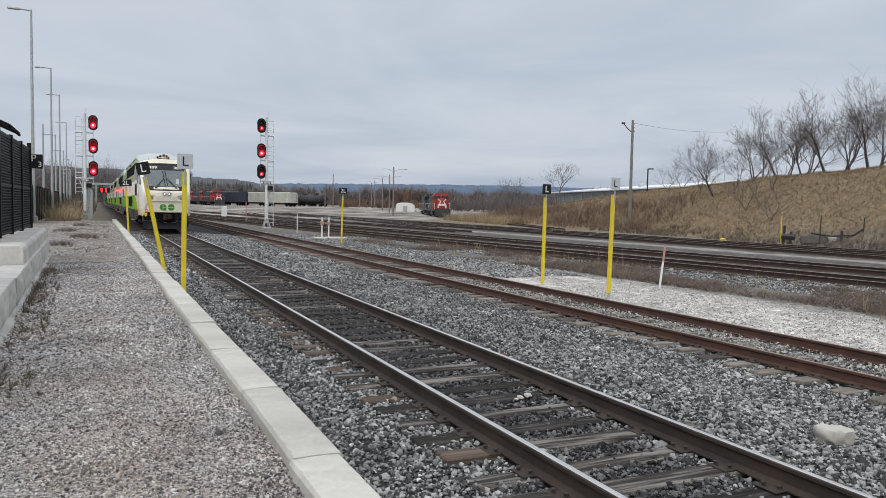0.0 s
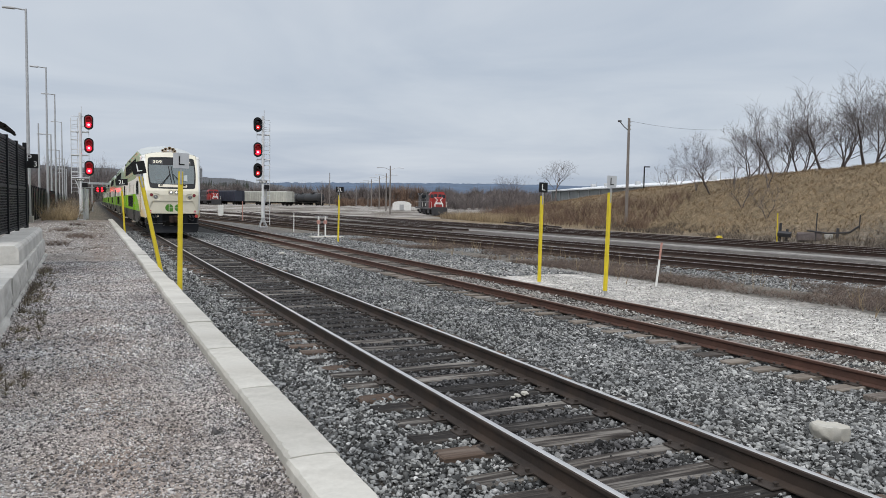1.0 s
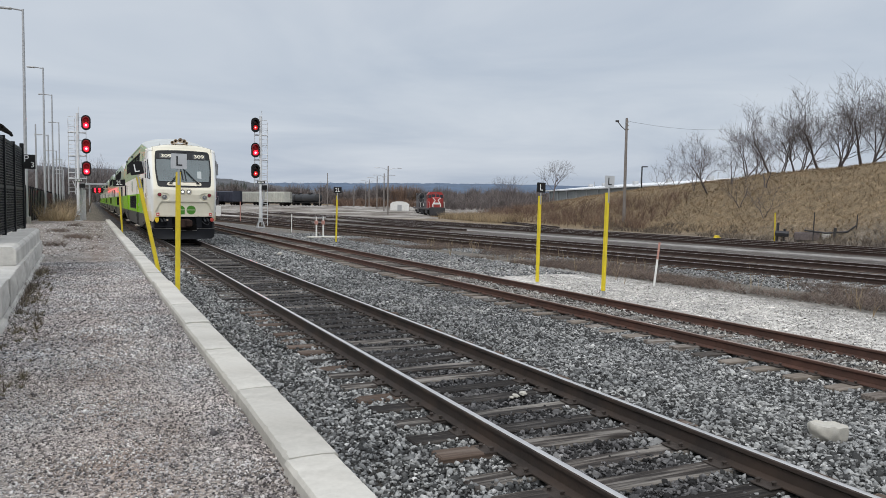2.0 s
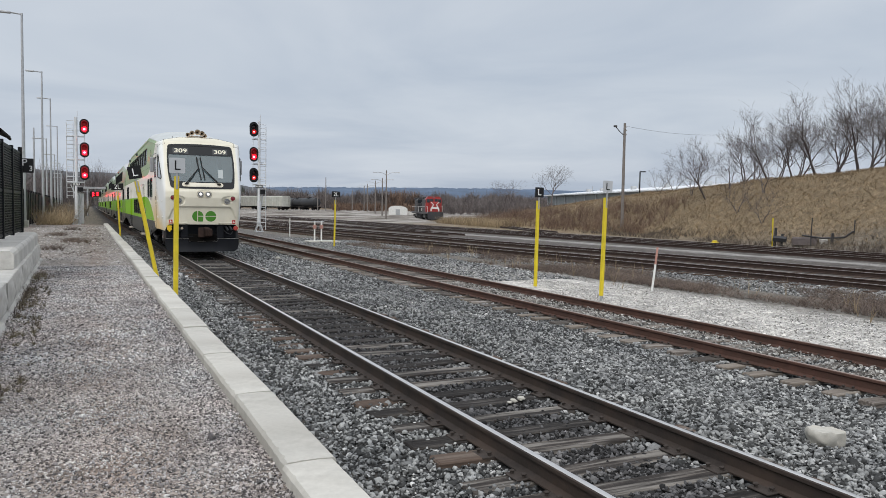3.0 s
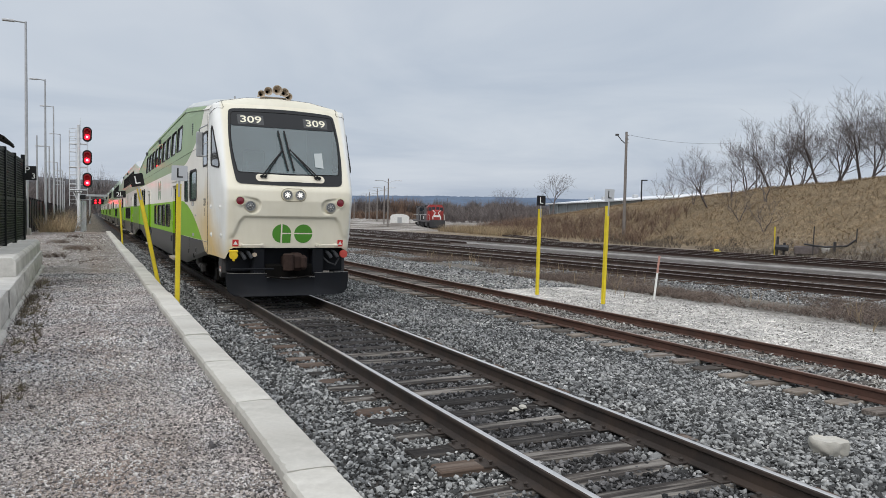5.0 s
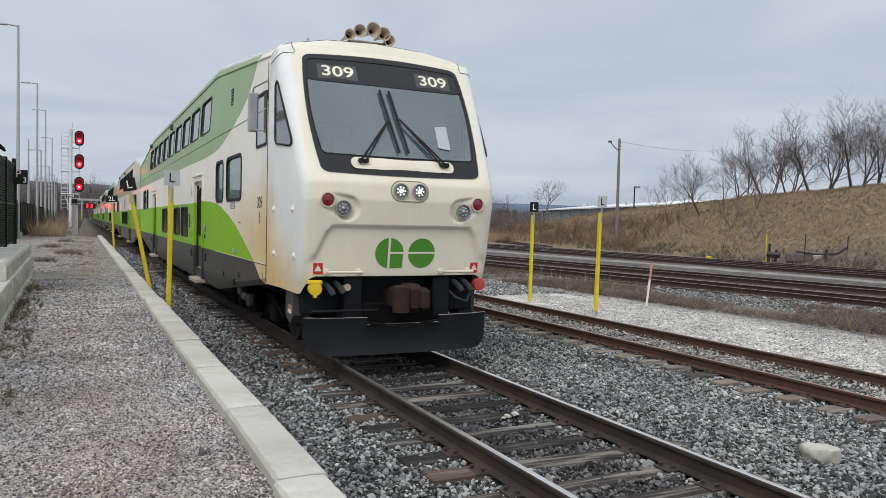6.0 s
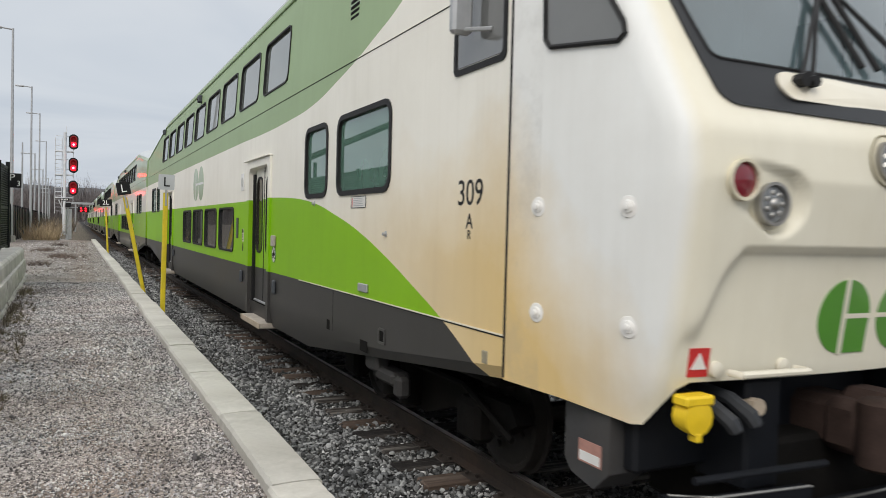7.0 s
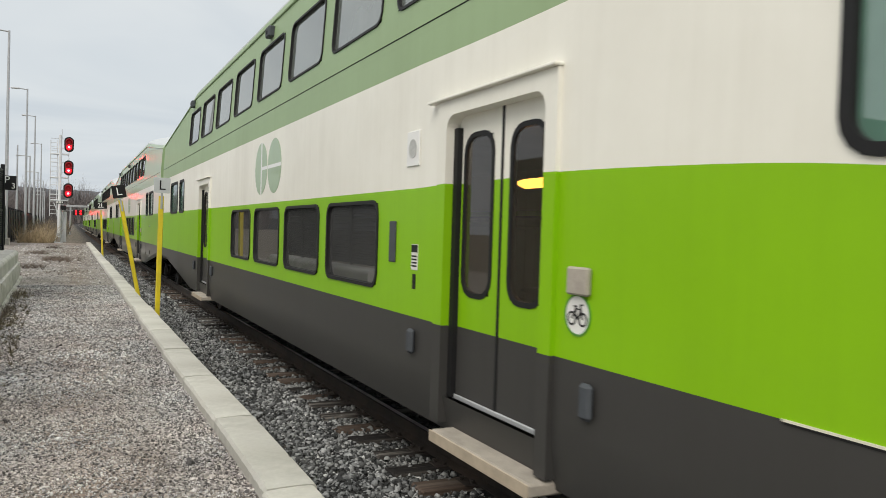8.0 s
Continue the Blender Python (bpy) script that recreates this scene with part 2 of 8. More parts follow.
def wood_material(name, dark, light, grey, bleach, ends):
    """Old sleepers: grain along the tie, cracks, grey bleaching, each tie different."""
    m, n, l, p = nodes_of(name)
    co = n.new("ShaderNodeTexCoord").outputs["Object"]
    mp = n.new("ShaderNodeMapping")
    mp.inputs["Scale"].default_value = (1.6, 26, 26)
    l.new(co, mp.inputs["Vector"])
    rnd = n.new("ShaderNodeObjectInfo").outputs["Random"]
    sh = n.new("ShaderNodeCombineXYZ")
    l.new(math_node(n, l, "MULTIPLY", rnd, 37.0), sh.inputs[0])
    l.new(math_node(n, l, "MULTIPLY", rnd, 11.0), sh.inputs[1])
    l.new(sh.outputs[0], mp.inputs["Location"])
    grain = noise_node(n, l, mp.outputs[0], 1.0, 6, 0.65)
    col = ramp_node(n, l, grain, [(0.3, dark), (0.52, light), (0.72, grey)])
    col = blend_node(n, l, 1.0, col, ramp_node(n, l, rnd, [(0.0, (0.55, 0.54, 0.53)), (0.6, (0.9, 0.9, 0.9)), (1.0, (1.5, 1.42, 1.35))]), "MULTIPLY")
    # bleached stretches on some ties, red-brown bare wood at some ends
    worn = noise_node(n, l, mp.outputs[0], 0.45, 3)
    lit = math_node(n, l, "MULTIPLY", math_node(n, l, "GREATER_THAN", rnd, 0.58), ramp_node(n, l, worn, [(0.50, (0, 0, 0)), (0.60, (1, 1, 1))]))
    col = blend_node(n, l, math_node(n, l, "MULTIPLY", lit, 0.75), col, blend_node(n, l, grain, dark, bleach))
    sp = n.new("ShaderNodeSeparateXYZ")
    l.new(co, sp.inputs[0])
    end = ramp_node(n, l, math_node(n, l, "ABSOLUTE", sp.outputs[0]), [(0.78, (0, 0, 0)), (0.95, (1, 1, 1))])
    some = math_node(n, l, "LESS_THAN", math_node(n, l, "FRACT", math_node(n, l, "MULTIPLY", rnd, 7.0)), 0.45)
    col = blend_node(n, l, math_node(n, l, "MULTIPLY", math_node(n, l, "MULTIPLY", end, some), 0.7), col, blend_node(n, l, grain, dark, ends))
    l.new(col, p.inputs["Base Color"])
    p.inputs["Roughness"].default_value = 0.9
    p.inputs["Specular IOR Level"].default_value = 0.25
    l.new(bump_node(n, l, grain, 0.7, 0.012), p.inputs["Normal"])
    return m


def livery_material(name, cab):
    """Train paint: dark grey skirt, bright green band, white band, sage upper deck, gloss lacquer and road dirt."""
    m, n, l, p = nodes_of(name)
    co = n.new("ShaderNodeTexCoord").outputs["Object"]
    sep = n.new("ShaderNodeSeparateXYZ")
    l.new(co, sep.inputs[0])
    y, z = sep.outputs[1], sep.outputs[2]
    white, green, sage, grey, roof = (0.84, 0.82, 0.745), (0.235, 0.50, 0.006), (0.30, 0.415, 0.225), (0.050, 0.048, 0.046), (0.50, 0.53, 0.53)

    def above(a, b):
        return math_node(n, l, "GREATER_THAN", a, b)

    def curve(stops, lo, hi):
        """Height of a painted edge along the car."""
        mr = n.new("ShaderNodeMapRange")
        mr.inputs["From Min"].default_value, mr.inputs["From Max"].default_value = lo, hi
        l.new(y, mr.inputs["Value"])
        fc = n.new("ShaderNodeFloatCurve")
        c = fc.mapping.curves[0]
        pts = [((a - lo) / (hi - lo), b / 6.0) for a, b in stops]
        c.points[0].location, c.points[-1].location = pts[0], pts[-1]
        for q in pts[1:-1]:
            c.points.new(*q)
        fc.mapping.update()
        l.new(mr.outputs[0], fc.inputs["Value"])
        return math_node(n, l, "MULTIPLY", fc.outputs[0], 6.0)

    if cab:
        g_top = curve([(0.0, 0.1), (1.55, 0.9), (2.2, 1.21), (2.68, 1.39), (3.25, 1.59), (4.0, 1.81), (4.6, 1.94), (5.3, 2.065), (6.4, 2.15), (9.0, 2.16)], 0, 9)
        s_bot = curve([(0.0, 5.9), (1.9, 4.5), (2.3, 4.1), (2.9, 3.68), (3.72, 3.42), (4.6, 3.24), (5.4, 3.12), (6.4, 3.07), (9.0, 3.06)], 0, 9)
        nose = math_node(n, l, "LESS_THAN", y, 9.0)
        gt = blend_node(n, l, nose, (2.16, 2.16, 2.16), g_top)
        sb = blend_node(n, l, nose, (3.06, 3.06, 3.06), s_bot)
    else:
        gt, sb = 2.16, 3.06
    col = blend_node(n, l, above(z, sb), white, sage)
    col = blend_node(n, l, math_node(n, l, "LESS_THAN", z, gt), col, green)
    low = math_node(n, l, "LESS_THAN", z, 1.215)
    if cab:
        low = math_node(n, l, "MULTIPLY", low, math_node(n, l, "LESS_THAN", z, gt))
    col = blend_node(n, l, low, col, grey)
    big = noise_node(n, l, co, 0.9, 6, 0.6)
    ax = math_node(n, l, "ABSOLUTE", sep.outputs[0])
    col = blend_node(n, l, math_node(n, l, "MULTIPLY", math_node(n, l, "LESS_THAN", ax, 1.408), above(z, 4.17)), col, roof)
    if cab:
        # the moulded flanks of the nose are a cooler white
        turn = n.new("ShaderNodeMapRange")
        turn.inputs["From Min"].default_value, turn.inputs["From Max"].default_value = 1.245, 1.315
        l.new(ax, turn.inputs["Value"])
        cheek = math_node(n, l, "MULTIPLY", math_node(n, l, "LESS_THAN", y, 1.355), turn.outputs[0])
        col = blend_node(n, l, cheek, col, (0.80, 0.815, 0.80))
        # ochre road film thrown up over the nose and its lower flanks
        warm = n.new("ShaderNodeMapRange")
        warm.inputs["From Min"].default_value, warm.inputs["From Max"].default_value = 5.2, 1.3
        l.new(y, warm.inputs["Value"])
        lowz = n.new("ShaderNodeMapRange")
        lowz.inputs["From Min"].default_value, lowz.inputs["From Max"].default_value = 2.65, 1.55
        ahead = math_node(n, l, "MULTIPLY", math_node(n, l, "MAXIMUM", math_node(n, l, "SUBTRACT", 1.36, y), 0.0), 1.3)
        l.new(math_node(n, l, "ADD", math_node(n, l, "ADD", z, ahead), math_node(n, l, "MULTIPLY", math_node(n, l, "SUBTRACT", big, 0.5), 1.3)), lowz.inputs["Value"])
        film = math_node(n, l, "MULTIPLY", math_node(n, l, "MULTIPLY", warm.outputs[0], lowz.outputs[0]), above(z, gt))
        col = blend_node(n, l, math_node(n, l, "MULTIPLY", film, 0.88), col, (0.70, 0.485, 0.17))
        face = math_node(n, l, "MULTIPLY", math_node(n, l, "SUBTRACT", 1.0, turn.outputs[0]), math_node(n, l, "MULTIPLY", math_node(n, l, "LESS_THAN", y, 1.36), 0.8))
        col = blend_node(n, l, face, col, blend_node(n, l, big, (0.80, 0.745, 0.57), (0.79, 0.765, 0.65)))
        soot = math_node(n, l, "MULTIPLY", math_node(n, l, "MULTIPLY", cheek, above(y, 1.08)), ramp_node(n, l, noise_node(n, l, co, 2.2, 6, 0.7), [(0.46, (0, 0, 0)), (0.62, (1, 1, 1))]))
        col = blend_node(n, l, math_node(n, l, "MULTIPLY", soot, 0.22), col, (0.30, 0.29, 0.27))
    # thin vertical rain streaks
    mp = n.new("ShaderNodeMapping")
    mp.inputs["Scale"].default_value = (7, 7, 0.35)
    l.new(co, mp.inputs["Vector"])
    streak = noise_node(n, l, mp.outputs[0], 1.0, 5, 0.6)
    col = blend_node(n, l, 0.12 if cab else 0.15, col, ramp_node(n, l, streak, [(0.32, (0.72, 0.70, 0.66)), (0.55, (1, 1, 1))]), "MULTIPLY")
    col = blend_node(n, l, 0.3, col, ramp_node(n, l, big, [(0.3, (0.75, 0.73, 0.70)), (0.6, (1, 1, 1))]), "MULTIPLY")
    l.new(col, p.inputs["Base Color"])
    p.inputs["Roughness"].default_value = 0.5 if cab else 0.32
    p.inputs["Specular IOR Level"].default_value = 0.3 if cab else 0.5
    p.inputs["Coat Weight"].default_value, p.inputs["Coat Roughness"].default_value = (0.08, 0.12) if cab else (0.3, 0.05)
    l.new(bump_node(n, l, big, 0.12, 0.02), p.inputs["Coat Normal"])
    return m


def glass_material(name, tint, gloss=0.12, film=(0.2, 0.25, 0.24), sheen_mix=0.5, sheet=False):
    m, n, l, p = nodes_of(name)
    n.remove(p)
    tr, gl, mx = n.new("ShaderNodeBsdfTransparent"), n.new("ShaderNodeBsdfGlossy"), n.new("ShaderNodeMixShader")
    tr.inputs[0].default_value = (*tint, 1)
    gl.inputs["Roughness"].default_value = 0.015
    if sheet:
        # one sheet: the same gloss from either face, rising at grazing angles
        lw = n.new("ShaderNodeLayerWeight")
        rise = math_node(n, l, "MULTIPLY", math_node(n, l, "POWER", lw.outputs["Facing"], 4.0), 0.9)
        l.new(math_node(n, l, "ADD", rise, gloss), mx.inputs[0])
    else:
        fr = n.new("ShaderNodeFresnel")
        fr.inputs[0].default_value = 1.55
        l.new(math_node(n, l, "ADD", fr.outputs[0], gloss), mx.inputs[0])
    # diffuse film stands in for sky reflection and lit interior on the pane
    df, inner = n.new("ShaderNodeBsdfDiffuse"), n.new("ShaderNodeMixShader")
    co = n.new("ShaderNodeTexCoord").outputs["Object"]
    l.new(ramp_node(n, l, noise_node(n, l, co, 1.5, 4), [(0.3, tuple(c * 0.8 for c in film)), (0.7, tuple(c * 1.15 for c in film))]), df.inputs[0])
    inner.inputs[0].default_value = sheen_mix
    l.new(tr.outputs[0], inner.inputs[1]); l.new(df.outputs[0], inner.inputs[2])
    l.new(inner.outputs[0], mx.inputs[1]); l.new(gl.outputs[0], mx.inputs[2])
    l.new(mx.outputs[0], n["Material Output"].inputs[0])
    return m


def lamp_material(name, color, power):
    m, n, l, p = nodes_of(name)
    p.inputs["Base Color"].default_value = (*[c * 0.3 for c in color], 1)
    p.inputs["Emission Color"].default_value, p.inputs["Emission Strength"].default_value = (*color, 1), power
    return m


M_GROUND, M_PATH = ground_material(), path_material()
M_BALLAST = stones_material("ballast_stone", (0.055, 0.0565, 0.057), (0.24, 0.246, 0.249), (0.44, 0.448, 0.448), 0.04)
M_PATHSTONE = stones_material("path_stone", (0.12, 0.118, 0.121), (0.55, 0.541, 0.55), (0.86, 0.855, 0.855), 0.2, (0.84, 0.765, 0.735))
M_WHITESTONE = stones_material("pale_stone", (0.24, 0.23, 0.215), (0.44, 0.428, 0.405), (0.56, 0.55, 0.525), 0.1)
M_CONCRETE = paint("cast_concrete", (0.55, 0.535, 0.49), 0.88, vary=0.16, scale=3.5, bump=0.5, dirt=(0.33, 0.31, 0.275), dirt_amount=0.55, island=0.10)
M_BLOCKWALL = paint("wall_concrete", (0.55, 0.54, 0.51), 0.9, vary=0.2, scale=3.0, bump=0.5, dirt=(0.24, 0.225, 0.20), dirt_amount=0.5, island=0.08)
M_JOINT = paint("dark_joint_earth", (0.05, 0.045, 0.04), 0.95, vary=0.3, scale=9, bump=0.4)
M_TIE = wood_material("old_tie_wood", (0.010, 0.009, 0.0088), (0.036, 0.032, 0.030), (0.15, 0.138, 0.126), (0.50, 0.465, 0.42), (0.23, 0.16, 0.12))
M_TIE_PALE = wood_material("grey_tie_wood", (0.036, 0.032, 0.029), (0.122, 0.108, 0.097), (0.27, 0.255, 0.238), (0.55, 0.52, 0.48), (0.40, 0.34, 0.28))
M_RAILTOP = paint("polished_rail_head", (0.66, 0.64, 0.62), 0.30, 0.9, 0.1, 3, 0.05)
M_RAILSIDE = paint("dark_rail_web", (0.036, 0.028, 0.024), 0.75, 0.2, 0.3, 5, 0.3, dirt=(0.075, 0.05, 0.036), dirt_amount=0.6)
M_RUST = paint("rusty_rail", (0.085, 0.041, 0.029), 0.8, 0.1, 0.25, 5, 0.4, dirt=(0.06, 0.036, 0.028), dirt_amount=0.6)
M_YARDRAIL = paint("dark_yard_rail", (0.048, 0.030, 0.024), 0.8, 0.2, 0.25, 5, 0.3)
M_YARDTOP = paint("yard_rail_head", (0.62, 0.58, 0.55), 0.36, 0.75, 0.2, 3, 0.1)
M_RUSTTOP = paint("dull_rail_head", (0.30, 0.22, 0.18), 0.45, 0.6, 0.2, 3, 0.1)
M_PLATE = paint("tie_plate_steel", (0.058, 0.047, 0.041), 0.8, 0.3, 0.3, 20, 0.4)
M_YELLOW = paint("yellow_post_paint", (0.72, 0.56, 0.02), 0.5, vary=0.1, scale=5, bump=0.1, dirt=(0.45, 0.36, 0.06), dirt_amount=0.4)
M_GALV = paint("galvanised_steel", (0.42, 0.43, 0.44), 0.5, 0.5, 0.12, 6, 0.1)
M_ALU = paint("grey_aluminium", (0.55, 0.56, 0.57), 0.45, 0.4, 0.1, 4, 0.1)
M_BLACK = paint("black_paint", (0.012, 0.012, 0.013), 0.5, 0.0, 0.2, 8, 0.1, spec=0.25)
M_FENCE = paint("black_fence_coating", (0.008, 0.009, 0.011), 0.5, 0.0, 0.2, 8, 0.1, spec=0.2)
M_WHITEP = paint("white_sign_paint", (0.74, 0.74, 0.72), 0.5, 0.0, 0.06, 6, 0.05, dirt=(0.45, 0.44, 0.40), dirt_amount=0.3)
M_ROCK = paint("pale_limestone", (0.47, 0.455, 0.41), 0.9, vary=0.15, scale=9, bump=0.5, dirt=(0.4, 0.37, 0.31), dirt_amount=0.5)
M_BARK = paint("grey_bark", (0.125, 0.106, 0.104), 0.95, vary=0.3, scale=8, bump=0.5)
M_REDLAMP = lamp_material("red_signal_led", (1.0, 0.0014, 0.0035), 45.0)
M_REDCORE = lamp_material("red_signal_core", (1.0, 0.22, 0.26), 7.0)
M_UNLIT = paint("unlit_lens", (0.03, 0.008, 0.008), 0.15)
M_LIVERY, M_LIVERY_CAB = livery_material("coach_livery", False), livery_material("cab_livery", True)
# film colours paint in reflections: pale sky upstairs, dark fence below
M_GLASS = glass_material("coach_glass", (0.42, 0.55, 0.50), 0.14, (0.15, 0.29, 0.225), 0.72)
M_GLASS_UPPER = glass_material("upper_deck_glass", (0.3, 0.33, 0.32), 0.18, (0.24, 0.27, 0.25), 0.75)
M_GLASS_DARK = glass_material("dark_lower_glass", (0.30, 0.31, 0.31), 0.02, (0.075, 0.075, 0.075), 0.75)
M_GLASS_DOOR = glass_material("door_glass", (0.62, 0.55, 0.47), 0.06, (0.12, 0.10, 0.08), 0.30, True)
M_RUBBER = paint("black_rubber", (0.012, 0.012, 0.0125), 0.6, 0, 0.15, 10, 0.1, spec=0.3)
M_INTERIOR = paint("coach_interior", (0.42, 0.45, 0.42), 0.7, 0, 0.1, 2, 0.0)
M_SEAT = paint("seat_fabric", (0.06, 0.12, 0.09), 0.9, 0, 0.2, 6, 0.1)
M_UNDER = paint("grimy_underframe", (0.008, 0.0075, 0.007), 0.8, 0.2, 0.3, 4, 0.3, dirt=(0.016, 0.013, 0.011), dirt_amount=0.5, spec=0.12)
M_PLOW = paint("dark_blue_grey_pilot", (0.008, 0.0095, 0.013), 0.55, 0.2, 0.2, 3, 0.15, dirt=(0.016, 0.015, 0.014), dirt_amount=0.35, spec=0.25)
M_GREENLOGO = paint("logo_green", (0.08, 0.27, 0.03), 0.35, 0, 0.06, 3, 0, coat=0.4)
M_SAGELOGO = paint("logo_sage", (0.31, 0.425, 0.25), 0.35, 0, 0.06, 3, 0, coat=0.4)
M_CREAM = paint("cream_paint", (0.76, 0.72, 0.60), 0.35, 0, 0.06, 2, 0.03, coat=0.4, dirt=(0.55, 0.45, 0.30), dirt_amount=0.2)
M_TRAINWHITE = paint("train_white", (0.80, 0.79, 0.76), 0.3, 0, 0.05, 2, 0.0, coat=0.5)
M_TRAINBLACK = paint("windshield_surround", (0.010, 0.0115, 0.014), 0.42, 0, 0.1, 2, 0.0, spec=0.35)
M_CHROME = paint("lamp_bezel_metal", (0.42, 0.41, 0.39), 0.3, 0.8, 0.05, 6, 0)
M_HEADLIGHT = lamp_material("headlight_led", (1.0, 0.97, 0.90), 5.0)
M_LED = lamp_material("headlight_ring", (1.0, 0.97, 0.92), 0.8)
M_LENS = paint("clear_lamp_lens", (0.20, 0.21, 0.215), 0.12, 0.3, 0.3, 40, 0.3)
M_REDLENS = paint("dark_red_lens", (0.19, 0.012, 0.022), 0.2, 0, 0.1, 20, 0.1, coat=0.6)
M_BRASS = paint("tan_horn", (0.46, 0.38, 0.29), 0.6, 0.1, 0.15, 10, 0.1)
M_YELLOWCAP = paint("yellow_socket", (0.80, 0.55, 0.02), 0.45, 0, 0.08, 10, 0.1)
M_REDCAP = paint("red_socket", (0.45, 0.06, 0.045), 0.5, 0, 0.08, 10, 0.1)
M_COUPLER = paint("rusty_coupler", (0.040, 0.026, 0.022), 0.85, 0.0, 0.3, 8, 0.4, spec=0.15)
M_DARKHOSE = paint("dark_hose", (0.03, 0.033, 0.038), 0.6, 0, 0.15, 10, 0.1)
M_HOSE = paint("grey_hose", (0.055, 0.062, 0.072), 0.7, 0, 0.15, 10, 0.1)
M_WARNRED = paint("warning_red", (0.55, 0.03, 0.03), 0.5, 0, 0.05, 10, 0)
M_STEP = paint("worn_step", (0.38, 0.34, 0.29), 0.7, 0, 0.2, 8, 0.2)
M_NUMBER = lamp_material("number_board", (1.0, 0.97, 0.80), 0.5)
M_CABINGLOW = lamp_material("warm_ceiling_lamp", (1.0, 0.46, 0.09), 6.0)


# ---- geometry helpers ----
class Geo:
    """Collects vertices and faces of one mesh, with a material index a face."""

    def __init__(self):
        self.v, self.f, self.m = [], [], []

    def add(self, verts, faces, mi=0):
        k = len(self.v)
        self.v += [tuple(q) for q in verts]
        self.f += [tuple(i + k for i in q) for q in faces]
        self.m += [mi] * len(faces)
        return self

    def box(self, x0, x1, y0, y1, z0, z1, b=0.0, mi=0, m=None):
        """A box with chamfered edges."""
        b = min(b, (x1 - x0) * 0.45, (y1 - y0) * 0.45, (z1 - z0) * 0.45)
        X, Y, Z = (x0, x1), (y0, y1), (z0, z1)
        if b <= 0:
            vs = [(x, y, z) for x in X for y in Y for z in Z]
            fs = [(0, 1, 3, 2), (4, 6, 7, 5), (0, 4, 5, 1), (2, 3, 7, 6), (0, 2, 6, 4), (1, 5, 7, 3)]
        else:
            vs, idx = [], {}
            for i in (0, 1):
                for j in (0, 1):
                    for k in (0, 1):
                        sx, sy, sz = 1 - 2 * i, 1 - 2 * j, 1 - 2 * k
                        for a in range(3):
                            q = [X[i] + sx * b, Y[j] + sy * b, Z[k] + sz * b]
                            q[a] = (X[i], Y[j], Z[k])[a]
                            idx[i, j, k, a] = len(vs)
                            vs.append(tuple(q))
            fs = []
            for a in range(3):
                o = [c for c in range(3) if c != a]
                for s in (0, 1):
                    ring = []
                    for p, q in ((0, 0), (1, 0), (1, 1), (0, 1)):
                        c = [0, 0, 0]
                        c[a], c[o[0]], c[o[1]] = s, p, q
                        ring.append(idx[c[0], c[1], c[2], a])
                    flip = (s == 1) if a != 1 else (s == 0)
                    fs.append(tuple(ring) if flip else tuple(ring[::-1]))
            for a in range(3):
                o = [c for c in range(3) if c != a]
                for p in (0, 1):
                    for q in (0, 1):
                        e = []
                        for s in (0, 1):
                            c = [0, 0, 0]
                            c[a], c[o[0]], c[o[1]] = s, p, q
                            e.append((idx[c[0], c[1], c[2], o[0]], idx[c[0], c[1], c[2], o[1]]))
                        fs.append((e[0][0], e[0][1], e[1][1], e[1][0]))
            for i in (0, 1):
                for j in (0, 1):
                    for k in (0, 1):
                        fs.append(tuple(idx[i, j, k, a] for a in range(3)))
        if m is not None:
            vs = [m @ Vector(q) for q in vs]
        return self.add(vs, fs, mi)

    def tube(self, pts, radii, n=8, mi=0, caps=True):
        """A round bar along points, with a radius at each."""
        pts = [Vector(p) for p in pts]
        if isinstance(radii, (int, float)):
            radii = [radii] * len(pts)
        vs, fs, side = [], [], None
        for i, p in enumerate(pts):
            d = (pts[min(i + 1, len(pts) - 1)] - pts[max(i - 1, 0)]).normalized()
            if side is None:
                side = d.orthogonal().normalized()
            else:
                side = (side - d * side.dot(d)).normalized()
            up = d.cross(side)
            for k in range(n):
                a = 2 * math.pi * k / n
                vs.append(p + (side * math.cos(a) + up * math.sin(a)) * radii[i])
        for i in range(len(pts) - 1):
            for k in range(n):
                fs.append((i * n + k, i * n + (k + 1) % n, (i + 1) * n + (k + 1) % n, (i + 1) * n + k))
        if caps:
            fs += [tuple(range(n))[::-1], tuple(range((len(pts) - 1) * n, len(pts) * n))]
        return self.add(vs, fs, mi)

    def prism(self, outline, axis, a, b, mi=0):
        """An outline of two coordinates, drawn out along an axis from a to b."""
        k = len(outline)

        def at(p, t):
            return {"x": (t, p[0], p[1]), "y": (p[0], t, p[1]), "z": (p[0], p[1], t)}[axis]
        vs = [at(p, a) for p in outline] + [at(p, b) for p in outline]
        fs = [tuple(range(k))[::-1], tuple(range(k, 2 * k))]
        fs += [(i, (i + 1) % k, k + (i + 1) % k, k + i) for i in range(k)]
        return self.add(vs, fs, mi)

    def lathe(self, profile, n=16, mi=0, m=None):
        """Radius and height pairs turned about z."""
        vs, fs, k = [], [], len(profile)
        for i in range(n):
            a = 2 * math.pi * i / n
            vs += [(r * math.cos(a), r * math.sin(a), z) for r, z in profile]
        for i in range(n):
            j = (i + 1) % n
            fs += [(i * k + q, j * k + q, j * k + q + 1, i * k + q + 1) for q in range(k - 1)]
        fs.append(tuple(i * k for i in range(n))[::-1])
        fs.append(tuple(i * k + k - 1 for i in range(n)))
        if m is not None:
            vs = [m @ Vector(q) for q in vs]
        return self.add(vs, fs, mi)

